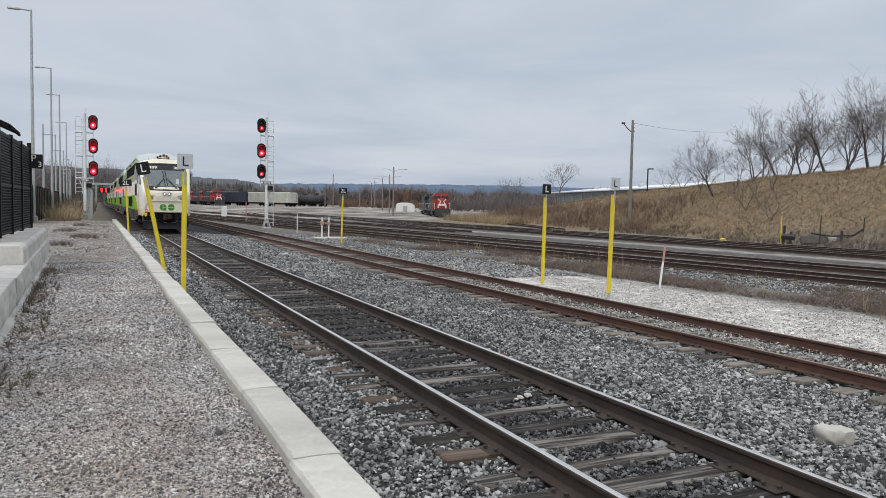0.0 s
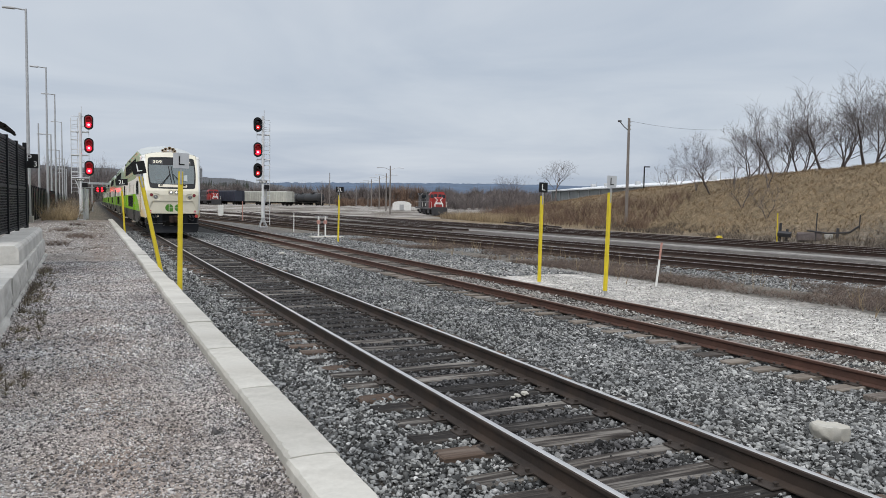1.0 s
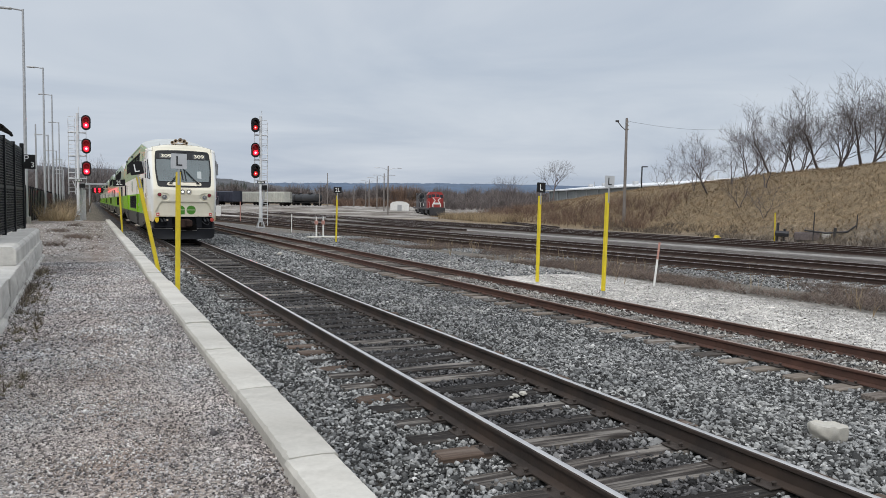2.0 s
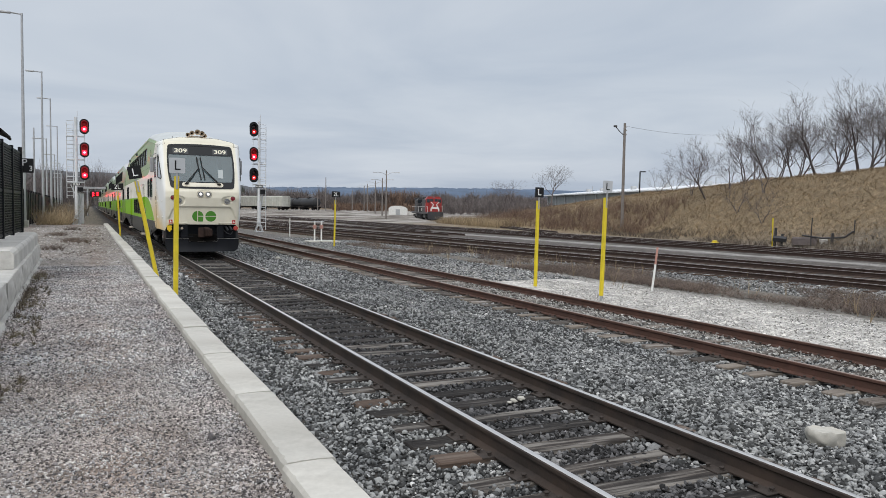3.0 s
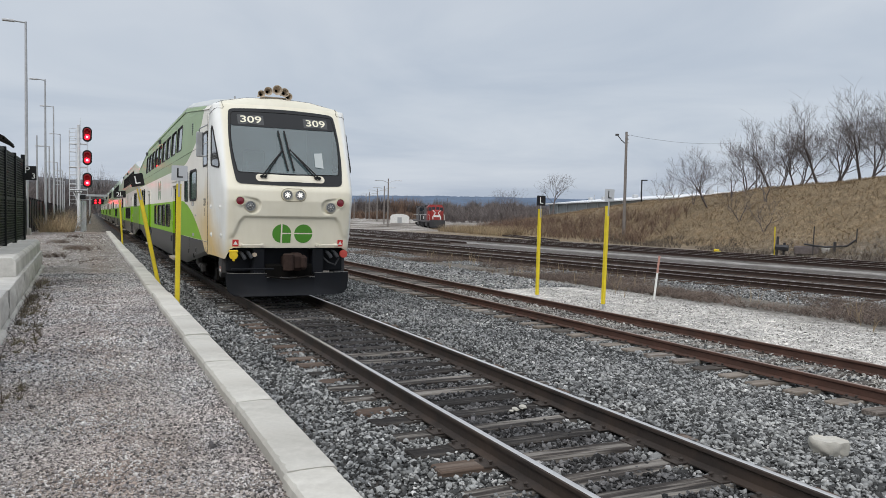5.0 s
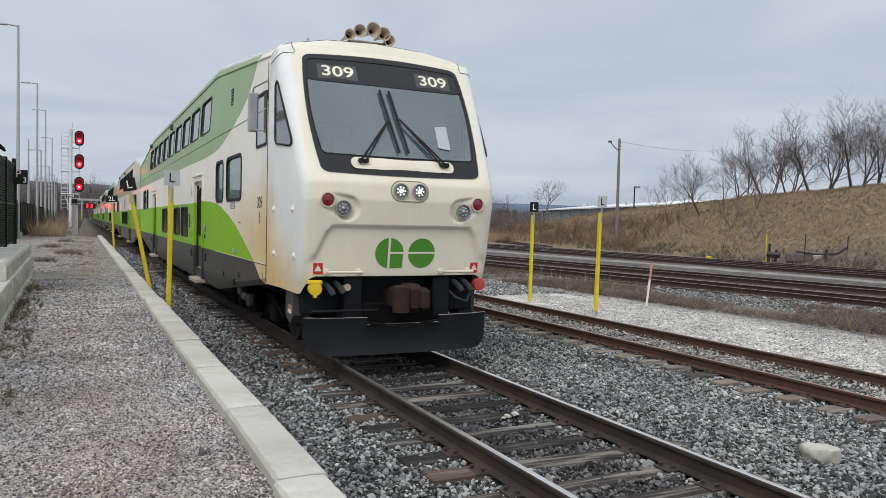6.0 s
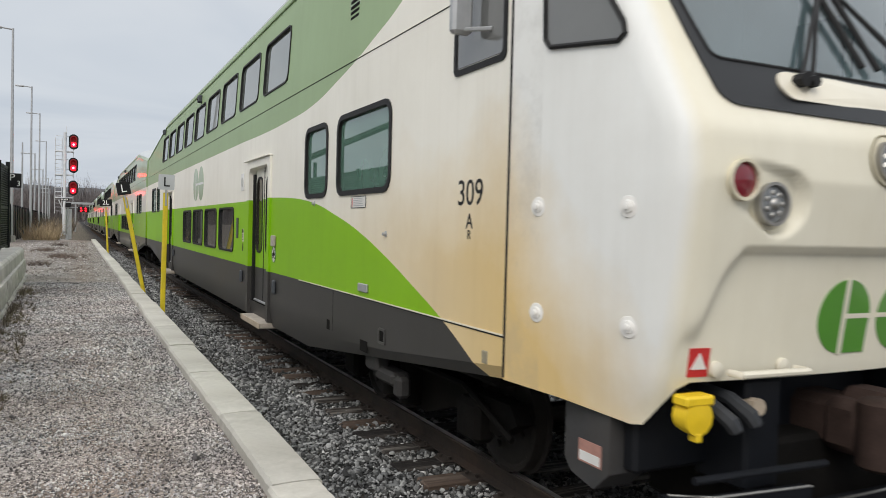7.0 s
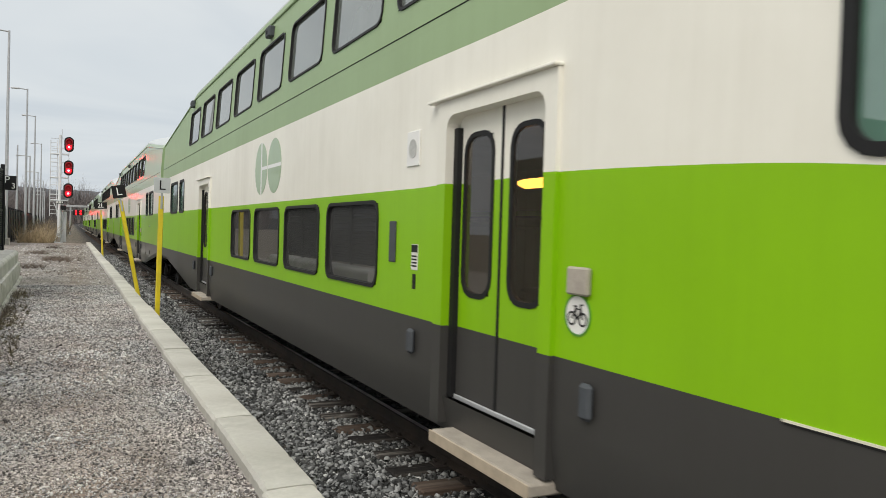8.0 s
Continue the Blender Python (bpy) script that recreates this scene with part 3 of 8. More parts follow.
    def mesh(self, name, mats, smooth=None):
        me = bpy.data.meshes.new(name)
        me.from_pydata(self.v, [], self.f)
        for mt in (mats if isinstance(mats, (list, tuple)) else [mats]):
            me.materials.append(mt)
        me.polygons.foreach_set("material_index", self.m)
        bm = bmesh.new()
        bm.from_mesh(me)
        bmesh.ops.recalc_face_normals(bm, faces=bm.faces)
        bm.to_mesh(me)
        bm.free()
        if smooth:
            me.polygons.foreach_set("use_smooth", [True] * len(me.polygons))
            me.set_sharp_from_angle(angle=radians(smooth))
        return me

    def obj(self, name, mats, parent=None, smooth=None, label=""):
        ob = new(name, self.mesh(name, mats, smooth))
        ob.parent = parent
        return tagged(ob, label)


def part(name, geo, mats, parent, label="", smooth=None):
    return geo.obj(name, mats, parent, smooth, label)


def thing(name, label, category, group="", kind="", m=None):
    ob = new(name)
    ob.empty_display_size = 0.2
    if m is not None:
        ob.matrix_basis = m
    return tagged(ob, label, category, group, kind)


def share(name, me, parent, m=None):
    ob = new(name, me)
    ob.parent = parent
    if m is not None:
        ob.matrix_basis = m
    return ob


def lettering(name, text, size, mat, parent, m, thick=0.002, bold=0.0):
    """Text in the built-in font, centred on m, turned into a mesh."""
    cu = bpy.data.curves.new(name, "FONT")
    cu.body, cu.size, cu.extrude, cu.offset, cu.align_x, cu.align_y = text, size, thick, bold, "CENTER", "CENTER"
    tmp = bpy.data.objects.new(name, cu)
    scene.collection.objects.link(tmp)
    me = bpy.data.meshes.new_from_object(tmp)
    bpy.data.objects.remove(tmp)
    bpy.data.curves.remove(cu)
    me.materials.clear()
    me.materials.append(mat)
    ob = new(name, me)
    ob.parent = parent
    ob.matrix_basis = m
    return ob


def facing(x, y, z, d=(0, -1, 0)):
    """A pose whose +z looks along d and whose +y is up: for letters, lamps and plates on walls."""
    d = Vector(d).normalized()
    right = Vector((0, 0, 1)).cross(d).normalized()
    m = Matrix((right, d.cross(right), d)).transposed().to_4x4()
    m.translation = (x, y, z)
    return m


def round_rect(w, h, r, n=4):
    pts = []
    for cx, cy, a0 in ((w / 2 - r, h / 2 - r, 0), (-w / 2 + r, h / 2 - r, 90), (-w / 2 + r, -h / 2 + r, 180), (w / 2 - r, -h / 2 + r, 270)):
        pts += [(cx + r * math.cos(radians(a0 + 90 * i / n)), cy + r * math.sin(radians(a0 + 90 * i / n))) for i in range(n + 1)]
    return pts


def ring_geo(outer, inner, z0, z1, g=None, mi=0):
    """A flat ring between two outlines of equal count, drawn out from z0 to z1."""
    g = g or Geo()
    k = len(outer)
    vs = [(*p, z1) for p in outer] + [(*p, z1) for p in inner] + [(*p, z0) for p in outer] + [(*p, z0) for p in inner]
    fs = []
    for i in range(k):
        j = (i + 1) % k
        fs += [(i, j, k + j, k + i), (2 * k + i, i, k + i, 3 * k + i)[:0] or (i, 2 * k + i, 2 * k + j, j), (k + i, k + j, 3 * k + j, 3 * k + i), (2 * k + i, 3 * k + i, 3 * k + j, 2 * k + j)]
    return g.add(vs, fs, mi)


def stone_field(name, mat, xy, z, size, facets, label, flat=0.65):
    """Loose angular stones scattered at the given places, one mesh of kind stuff: blocks near by, simple chips further off."""
    rng = np.random.default_rng(len(xy) + facets)
    if facets == 15:
        t = (1 + 5 ** 0.5) / 2
        base = np.array([(-1, t, 0), (1, t, 0), (-1, -t, 0), (1, -t, 0), (0, -1, t), (0, 1, t), (0, -1, -t), (0, 1, -t), (t, 0, -1), (t, 0, 1), (-t, 0, -1), (-t, 0, 1)], float)
        tri = np.array([(0, 11, 5), (0, 5, 1), (0, 1, 7), (0, 10, 11), (1, 5, 9), (5, 11, 4), (11, 10, 2), (7, 1, 8), (3, 9, 4), (3, 4, 2), (3, 2, 6), (3, 8, 9), (4, 9, 5), (2, 4, 11), (9, 8, 1)])
    elif facets == 8:
        base = np.array([(1, 0, 0), (-1, 0, 0), (0, 1, 0), (0, -1, 0), (0, 0, 1), (0, 0, -1)], float)
        tri = np.array([(0, 2, 4), (2, 1, 4), (1, 3, 4), (3, 0, 4), (2, 0, 5), (1, 2, 5), (3, 1, 5), (0, 3, 5)])
    else:
        base = np.array([(1, 0, -0.3), (0.3, 0.95, -0.3), (-0.8, 0.6, -0.3), (-0.8, -0.6, -0.3), (0.3, -0.95, -0.3), (0, 0, 1)], float)
        tri = np.array([(0, 1, 5), (1, 2, 5), (2, 3, 5), (3, 4, 5), (4, 0, 5)])
    base /= np.linalg.norm(base, axis=1)[:, None]
    n = len(xy)
    v = base[None] * rng.uniform(0.66, 1.30, (n, len(base), 1)) + rng.normal(0, 0.13, (n, len(base), 3))
    v *= np.stack([rng.uniform(0.75, 1.35, n), rng.uniform(0.7, 1.1, n), rng.uniform(flat - 0.15, flat + 0.2, n)], 1)[:, None]
    q = rng.normal(size=(n, 3)) * np.array([0.45, 0.45, 3.0])
    for ax, (i, j) in enumerate(((1, 2), (2, 0), (0, 1))):
        c, s = np.cos(q[:, ax])[:, None], np.sin(q[:, ax])[:, None]
        a, b = v[:, :, i].copy(), v[:, :, j].copy()
        v[:, :, i], v[:, :, j] = a * c - b * s, a * s + b * c
    v *= np.asarray(size)[:, None, None]
    v += np.column_stack([xy, z])[:, None]
    verts = v.reshape(-1, 3)
    tris = (tri[None] + (np.arange(n) * len(base))[:, None, None]).reshape(-1, 3)
    me = bpy.data.meshes.new(name)
    me.vertices.add(len(verts)); me.vertices.foreach_set("co", verts.ravel())
    me.loops.add(len(tris) * 3); me.loops.foreach_set("vertex_index", tris.ravel().astype(np.int32))
    me.polygons.add(len(tris)); me.polygons.foreach_set("loop_start", np.arange(0, len(tris) * 3, 3, dtype=np.int32))
    me.update(calc_edges=True)
    me.materials.append(mat)
    return tagged(new(name, me), label, "gravel", kind="stuff")


# ---- the large structure ----
def along(stops, v):
    return float(np.interp(v, [s[0] for s in stops], [s[1] for s in stops]))


GROUND_X = [(-400, 0.1), (-3, 0.1), (0.9, -0.15), (1.42, -0.21), (5.7, -0.21), (7.3, -0.39), (8.1, -0.415), (10.9, -0.415), (11.4, -0.39), (13, -0.36), (18, -0.42), (20.2, -0.31), (40, -0.3)]
BANK_H = [(-60, 5.9), (20, 5.9), (36, 5.7), (46, 5.2), (66, 4.3), (90, 2.5), (106, 0.8), (122, 0.0)]


def bank_x(y):
    return 40.5 + 0.13 * (min(max(y, -40), 140) - 29)


def ground_z(x, y):
    rise = along([(140, 0.0), (220, 1.0), (400, 1.4), (3000, 1.4)], y) * along([(14, 0.0), (24, 1.0)], x)
    xb = bank_x(y)
    if x <= xb:
        return along(GROUND_X, x) + rise
    h = along(BANK_H, y)
    s = along([(0, 0.0), (1.5, 0.05), (9, 0.9), (11.5, 1.0), (45, 1.0), (70, 0.3), (120, 0.0)], x - xb)
    wob = (noise.noise((x * 0.35, y * 0.3, 1.7)) * 0.28 + noise.noise((x * 1.3, y * 1.2, 4.0)) * 0.09) * min(1, s * 4) * min(1, h / 2)
    return -0.3 + h * s + wob + rise


def build_ground():
    xs = [-2600, -900, -300, -100, -40, -15, -6, -3, 0.2, 0.9, 1.42, 3, 5.7, 6.3, 7.3, 9.4, 11.4, 13, 15, 18, 20.2, 23, 26, 29, 32, 35, 38]
    offs = [0, 0.8, 1.6] + [2.4 + 0.7 * i for i in range(15)] + [14, 18, 24, 32, 45, 60, 80, 120, 220, 500, 1200, 2600]
    ys = [-120, -60, -30, -15] + [-8 + 1.5 * i for i in range(104)] + [155, 165, 180, 200, 240, 300, 400, 600, 1000, 1800, 3200]
    g, w = Geo(), len(xs) + len(offs)
    vs = []
    for y in ys:
        xb = bank_x(y)
        row = xs + [xb + o for o in offs]
        vs += [(x, y, ground_z(x, y)) for x in row]
    g.add(vs, [(j * w + i, j * w + i + 1, (j + 1) * w + i + 1, (j + 1) * w + i) for j in range(len(ys) - 1) for i in range(w - 1)])
    tagged(g.obj("ground", M_GROUND, smooth=60), "ballast bed with gap shade painted in, pale gravel, dry grass", "ground", kind="structure")


build_ground()


def path_z(x, y):
    return 0.152 + 0.012 * noise.noise((x * 0.8, y * 0.45, 0))


def build_path():
    xs, ys = [-5 + 0.30 * i for i in range(20)] + [1.08], [-6 + 0.6 * i for i in range(120)]
    g, w = Geo(), 21
    vs = [(x, y, path_z(x, y)) for y in ys for x in xs]
    g.add(vs, [(j * w + i, j * w + i + 1, (j + 1) * w + i + 1, (j + 1) * w + i) for j in range(len(ys) - 1) for i in range(w - 1)])
    tagged(g.obj("pavement", M_PATH, smooth=60), "trodden footpath of fine crushed grey gravel", "path", kind="structure")


build_path()

RAIL = [(-0.07, -0.17), (0.07, -0.17), (0.07, -0.158), (0.012, -0.135), (0.010, -0.05), (0.036, -0.035), (0.036, -0.010), (0.026, -0.002), (0.012, 0.0), (-0.014, 0.0), (-0.027, -0.002), (-0.036, -0.010), (-0.036, -0.035), (-0.010, -0.05), (-0.012, -0.135), (-0.07, -0.158)]


def rail_geo(line, z):
    """A rail along a line of (x, y): web and foot in material 0, running surface in 1."""
    g, k = Geo(), len(RAIL)
    vs, fs, ms = [], [], []
    for x, y in line:
        vs += [(x + px, y, z + pz) for px, pz in RAIL]
    for j in range(len(line) - 1):
        for i in range(k):
            fs.append((j * k + i, j * k + (i + 1) % k, (j + 1) * k + (i + 1) % k, (j + 1) * k + i))
            ms.append(1 if i in (7, 8, 9) else 0)
    fs += [tuple(range(k))[::-1], tuple(range((len(line) - 1) * k, len(line) * k))]
    g.add(vs, fs)
    g.m = ms + [0, 0]
    return g


TIE = Geo().box(-1.3, 1.3, -0.112, 0.112, -0.17, 0, 0.012).mesh("tie", M_TIE)
TIE_PALE = Geo().box(-1.3, 1.3, -0.112, 0.112, -0.17, 0, 0.012).mesh("tie", M_TIE_PALE)


def plate_mesh():
    g = Geo().box(-0.18, 0.18, -0.095, 0.095, 0.0, 0.014, 0.004)
    for x, ys in ((-0.14, (0.05,)), (-0.10, (-0.055,)), (0.10, (-0.05, 0.055)), (0.145, (0.0,))):
        for y in ys:
            g.box(x - 0.011, x + 0.011, y - 0.011, y + 0.011, 0.01, 0.035, 0.004)
            g.box(x - 0.02, x + 0.02, y - 0.016, y + 0.016, 0.03, 0.046, 0.006)
    return g.mesh("tie_plate", M_PLATE)


PLATE = plate_mesh()


def build_track(name, label, line, z, mats, tie_me, step, near, far, plates, slope_of=None, begin=-14):
    """A track on a line x(y): two rails, ties and plates."""
    rng = random.Random(name)
    root = thing(name, label, "railway track", kind="structure")
    ys = [-14, -6] + [6 * i for i in range(0, 40)] + [260, 300, 360]
    ys = [y for y in ys if begin <= y <= far]
    for side in (-0.7525, 0.7525):
        part("rail", rail_geo([(line(y) + side, y) for y in ys], z), mats, root, smooth=30)
    y, joined = max(-3.2, begin), Geo()
    while y < min(far, 170):
        yy = y + rng.uniform(-0.03, 0.03)
        lean = math.atan2(line(y + 1) - line(y - 1), 2)
        m = pose(line(yy) + rng.uniform(-0.05, 0.05), yy, z - 0.168 + rng.uniform(-0.012, 0.003), rng.uniform(-0.6, 0.6), rng.uniform(-0.5, 0.5), -math.degrees(lean) + rng.uniform(-1.3, 1.3))
        if y < near:
            share("tie", tie_me, root, m)
            if y < plates:
                for side in (-0.7525, 0.7525):
                    share("tie_plate", PLATE, root, pose(line(yy) + side, yy, z - 0.172))
        else:
            joined.box(-1.3, 1.3, -0.11, 0.11, -0.17, 0, 0, m=m)
        y += step * (1 if y < near else 1.0)
    if joined.v:
        tagged(joined.obj("far_ties", M_TIE, root), "dark weathered ties", kind="stuff")
    return root


def main_line(y):
    return TRACK_X


def siding_line(y):
    return 9.4825


YARD_LINES = [lambda y: 22.6 - 0.105 * y, lambda y: 27.0 - 0.105 * y, lambda y: 34.6 - 0.03 * y, lambda y: 38.2 - 0.03 * y]
build_track("track_main", "railway track with shiny rail heads on dark old ties", main_line, 0.0, [M_RAILSIDE, M_RAILTOP], TIE, 0.495, 72, 360, 30)
build_track("track_siding", "rusty siding track on weathered grey ties", siding_line, -0.18, [M_RUST, M_RUSTTOP], TIE_PALE, 0.55, 50, 360, 26)
build_track("track_lead", "dark lead track running to the far locomotives", lambda y: 21.5 + 0.31 * y, -0.13, [M_YARDRAIL, M_YARDTOP], TIE, 0.55, 0, 160, -9, None, 58)
build_track("track_fan_a", "dark yard track curving through the far yard", lambda y: 24 + 0.08 * y, -0.13, [M_YARDRAIL, M_YARDTOP], TIE, 0.55, 0, 240, -9, None, 62)
build_track("track_fan_b", "dark yard track curving through the far yard", lambda y: 14 + 0.084 * y, -0.13, [M_YARDRAIL, M_YARDTOP], TIE, 0.55, 0, 240, -9, None, 74)
build_track("track_fan_c", "dark yard track in the middle of the yard", lambda y: 31.0 - 0.075 * y, -0.13, [M_YARDRAIL, M_YARDTOP], TIE, 0.55, 0, 190, -9, None, 52)
build_track("track_yard_a", "dark yard track with dull rail heads", YARD_LINES[0], -0.13, [M_YARDRAIL, M_YARDTOP], TIE, 0.55, 0, 150, -9)
build_track("track_yard_b", "dark yard track with dull rail heads", YARD_LINES[1], -0.13, [M_YARDRAIL, M_YARDTOP], TIE, 0.55, 0, 150, -9)
build_track("track_yard_c", "dark yard track beside the grassy bank", YARD_LINES[2], -0.13, [M_YARDRAIL, M_YARDTOP], TIE, 0.55, 0, 150, -9)
build_track("track_yard_d", "dark yard track at the foot of the bank", YARD_LINES[3], -0.13, [M_YARDRAIL, M_YARDTOP], TIE, 0.55, 0, 150, -9)


def kerb_block_mesh(seed):
    """A precast block whose long edges are chamfered, worn and chipped."""
    rng = random.Random(seed)
    rows, n = [], 43
    for i in range(n):
        y = -0.910 + 1.820 * i / (n - 1)
        e = 0.003 if i in (0, n - 1) else 0.0
        chip = 0.0 if rng.random() < 0.88 else rng.uniform(0.004, 0.018)
        nick = 0.0 if rng.random() < 0.93 else rng.uniform(0.003, 0.010)
        w = 0.006 * noise.noise((y * 1.7, seed, 0))
        rows.append([(-0.165 + w, y, -0.45), (-0.165 + w, y, -0.030 - chip * 0.6), (-0.149 + chip + w, y, -0.004 - e), (-0.06, y, -e * 0.6), (0.07, y, 0.001 - e * 0.6), (0.148 - nick, y, -0.004 - e), (0.163, y, -0.022 - nick), (0.165, y, -0.45)])
    g, k = Geo(), 8
    g.add([q for r in rows for q in r], [(j * k + i, j * k + (i + 1) % k, (j + 1) * k + (i + 1) % k, (j + 1) * k + i) for j in range(n - 1) for i in range(k)] + [tuple(range(k))[::-1], tuple(range((n - 1) * k, n * k))])
    return g.mesh("kerb_block", M_CONCRETE, 28)


def build_curb():
    root = thing("kerb", "pale precast concrete kerb along the footpath", "kerb", kind="structure")
    rng = random.Random(5)
    blocks = [kerb_block_mesh(i + 3) for i in range(4)]
    y = 4.46 - 1.845 * 5
    for i in range(38):
        share("kerb_block", blocks[i % 4], root, pose(1.24 + rng.uniform(-0.014, 0.014), y + 0.92, 0.26 + rng.uniform(-0.010, 0.006), 0, rng.uniform(-0.7, 0.7), rng.uniform(-0.45, 0.45)))
        y += 1.845
    part("kerb_footing", Geo().box(1.10, 1.38, 4.46 - 1.845 * 5, y, -0.3, 0.10), M_JOINT, root, "dark earth-filled joints")


build_curb()


def wall_face(y):
    return -1.06 - 0.0157 * (y - 9.9)


def build_wall():
    """Retaining wall of large concrete blocks in two courses, the upper one set back."""
    root = thing("wall_retaining", "retaining wall of large weathered concrete blocks", "wall", kind="structure")
    rng = random.Random(9)
    turn = math.degrees(math.atan(0.0157))

    def rough_block(w, d, h):
        """A split-faced block: its face towards the path is uneven."""
        g, nx, nz = Geo(), 26, 9
        seed = rng.uniform(0, 50)
        vs = []
        for k in range(nz + 1):
            for i in range(nx + 1):
                y, z = w * (i / nx - 0.5), h * k / nz
                rim = min(1, 12 * min(i / nx, 1 - i / nx)) * min(1, 4 * min(k / nz, 1 - k / nz))
                vs.append((rim * (0.012 + 0.030 * noise.noise((y * 5, z * 6, seed)) + 0.012 * noise.noise((y * 16, z * 18, seed))), y, z))
        q = nx + 1
        g.add(vs, [(k * q + i, k * q + i + 1, (k + 1) * q + i + 1, (k + 1) * q + i) for k in range(nz) for i in range(nx)])
        g.box(-d, -0.004, -w / 2, w / 2, 0, h, 0.012)
        return g.mesh("wall_block", M_BLOCKWALL, 30)
    low = [rough_block(1.175, 0.95, 0.415) for _ in range(3)]
    foot = [rough_block(1.19, 0.5, 0.16) for _ in range(2)]
    def cap_block(w, d, h):
        """A smooth capping block with softly rounded upper edges."""
        prof = [(0.0, 0.0), (0.0, h - 0.09), (-0.02, h - 0.04), (-0.07, h), (-d + 0.05, h), (-d, h - 0.05), (-d, 0.0)]
        return Geo().prism(prof, "y", -w / 2, w / 2).mesh("wall_block", M_BLOCKWALL)
    top = [cap_block(1.59, 0.62, 0.33) for _ in range(2)]
    y, i = 1.3, 0
    while y < 25.2:
        share("wall_block", low[i % 3], root, pose(wall_face(y) + rng.uniform(-0.012, 0.012), y, 0.22, 0, 0, turn + rng.uniform(-0.5, 0.5)))
        if y < 25:
            share("wall_block", foot[i % 2], root, pose(wall_face(y) + 0.03 + rng.uniform(-0.02, 0.02), y, 0.06 + rng.uniform(-0.01, 0.01), 0, 0, turn + rng.uniform(-1, 1)))
        y, i = y + 1.2, i + 1
    y, i = 15.92, 0
    while y < 25.2:
        share("wall_block", top[i % 2], root, pose(wall_face(y) - 0.06, y, 0.64, 0, 0, turn))
        y, i = y + 1.6, i + 1
    g = Geo().prism([(wall_face(1) - 0.9, 0.7), (wall_face(25) - 0.8, 25.4), (-8, 25.4), (-8, 0.7)], "z", 0.0, 0.55)
    part("backfill", g, M_PATH, root)


build_wall()


def build_fence():
    """Tall black mesh fence panels on the retaining wall."""
    posts = [15.95, 18.05, 20.15, 22.2, 24.4]

    def fx(y):
        return -1.857 + 0.0184 * (y - 18.8)

    for i in range(len(posts) - 1):
        a, b = posts[i], posts[i + 1]
        z0 = 0.97 if a > 15.5 else 0.58
        root = thing("fence_panel", "tall black metal mesh fence panel on the concrete wall", "fence", "platform fence panels", m=pose(fx(a), a, 0))
        d = Vector((fx(b) - fx(a), b - a, 0))
        ln, turn = d.length, pose(0, 0, 0, 0, 0, math.degrees(math.atan2(d.y, d.x)))
        g = Geo()
        g.box(-0.05, 0.05, -0.05, 0.05, z0, 3.30, 0.008)
        part("post", g, M_FENCE, root)
        if i == len(posts) - 2:
            part("post", Geo().box(ln - 0.05, ln + 0.05, -0.05, 0.05, z0, 3.40, 0.008, m=turn), M_FENCE, root)
        for z in (z0 + 0.06, (z0 + 3.23) / 2, 3.23):
            part("rail", Geo().box(0.05, ln - 0.05, -0.02, 0.02, z - 0.025, z + 0.025, 0.004, m=turn), M_FENCE, root)
        g = Geo()
        k = int((ln - 0.1) / 0.055)
        for j in range(k):
            x = 0.06 + j * 0.055
            g.box(x - 0.009, x + 0.009, -0.006, 0.006, z0 + 0.06, 3.23, 0, m=turn)
        z = z0 + 0.1
        while z < 3.19:
            g.box(0.05, ln - 0.05, -0.012, 0.012, z, z + 0.022, 0, m=turn)
            z += 0.062
        part("mesh_infill", g, M_FENCE, root)


build_fence()


def build_far_fence():
    root = thing("wall_fence_far", "long black metal fence along the far platform", "fence", kind="structure")
    g = Geo()
    n = 46
    for i in range(n):
        t = i / (n - 1)
        y = 56 + 150 * t ** 1.25
        x = -3.95 - 0.012 * (y - 56)
        part("post", Geo().box(x - 0.05, x + 0.05, y - 0.05, y + 0.05, 0.0, 2.75, 0.01), M_FENCE, root)
        if i:
            g.add([(px, py, 0.25), (x, y, 0.25), (x, y, 2.6), (px, py, 2.6), (px - 0.03, py, 0.25), (x - 0.03, y, 0.25), (x - 0.03, y, 2.6), (px - 0.03, py, 2.6)],
                  [(0, 1, 2, 3), (7, 6, 5, 4), (3, 2, 6, 7), (0, 4, 5, 1)])
        px, py = x, y
    part("sheet_infill", g, M_FENCE, root)


build_far_fence()


# ---- signals, posts and poles ----
def oval(w, h, n=20):
    r, pts = w / 2, []
    for i in range(n):
        a = 2 * math.pi * i / n
        pts.append((r * math.cos(a), (h / 2 - r) * (1 if math.sin(a) >= 0 else -1) + r * math.sin(a)))
    return pts


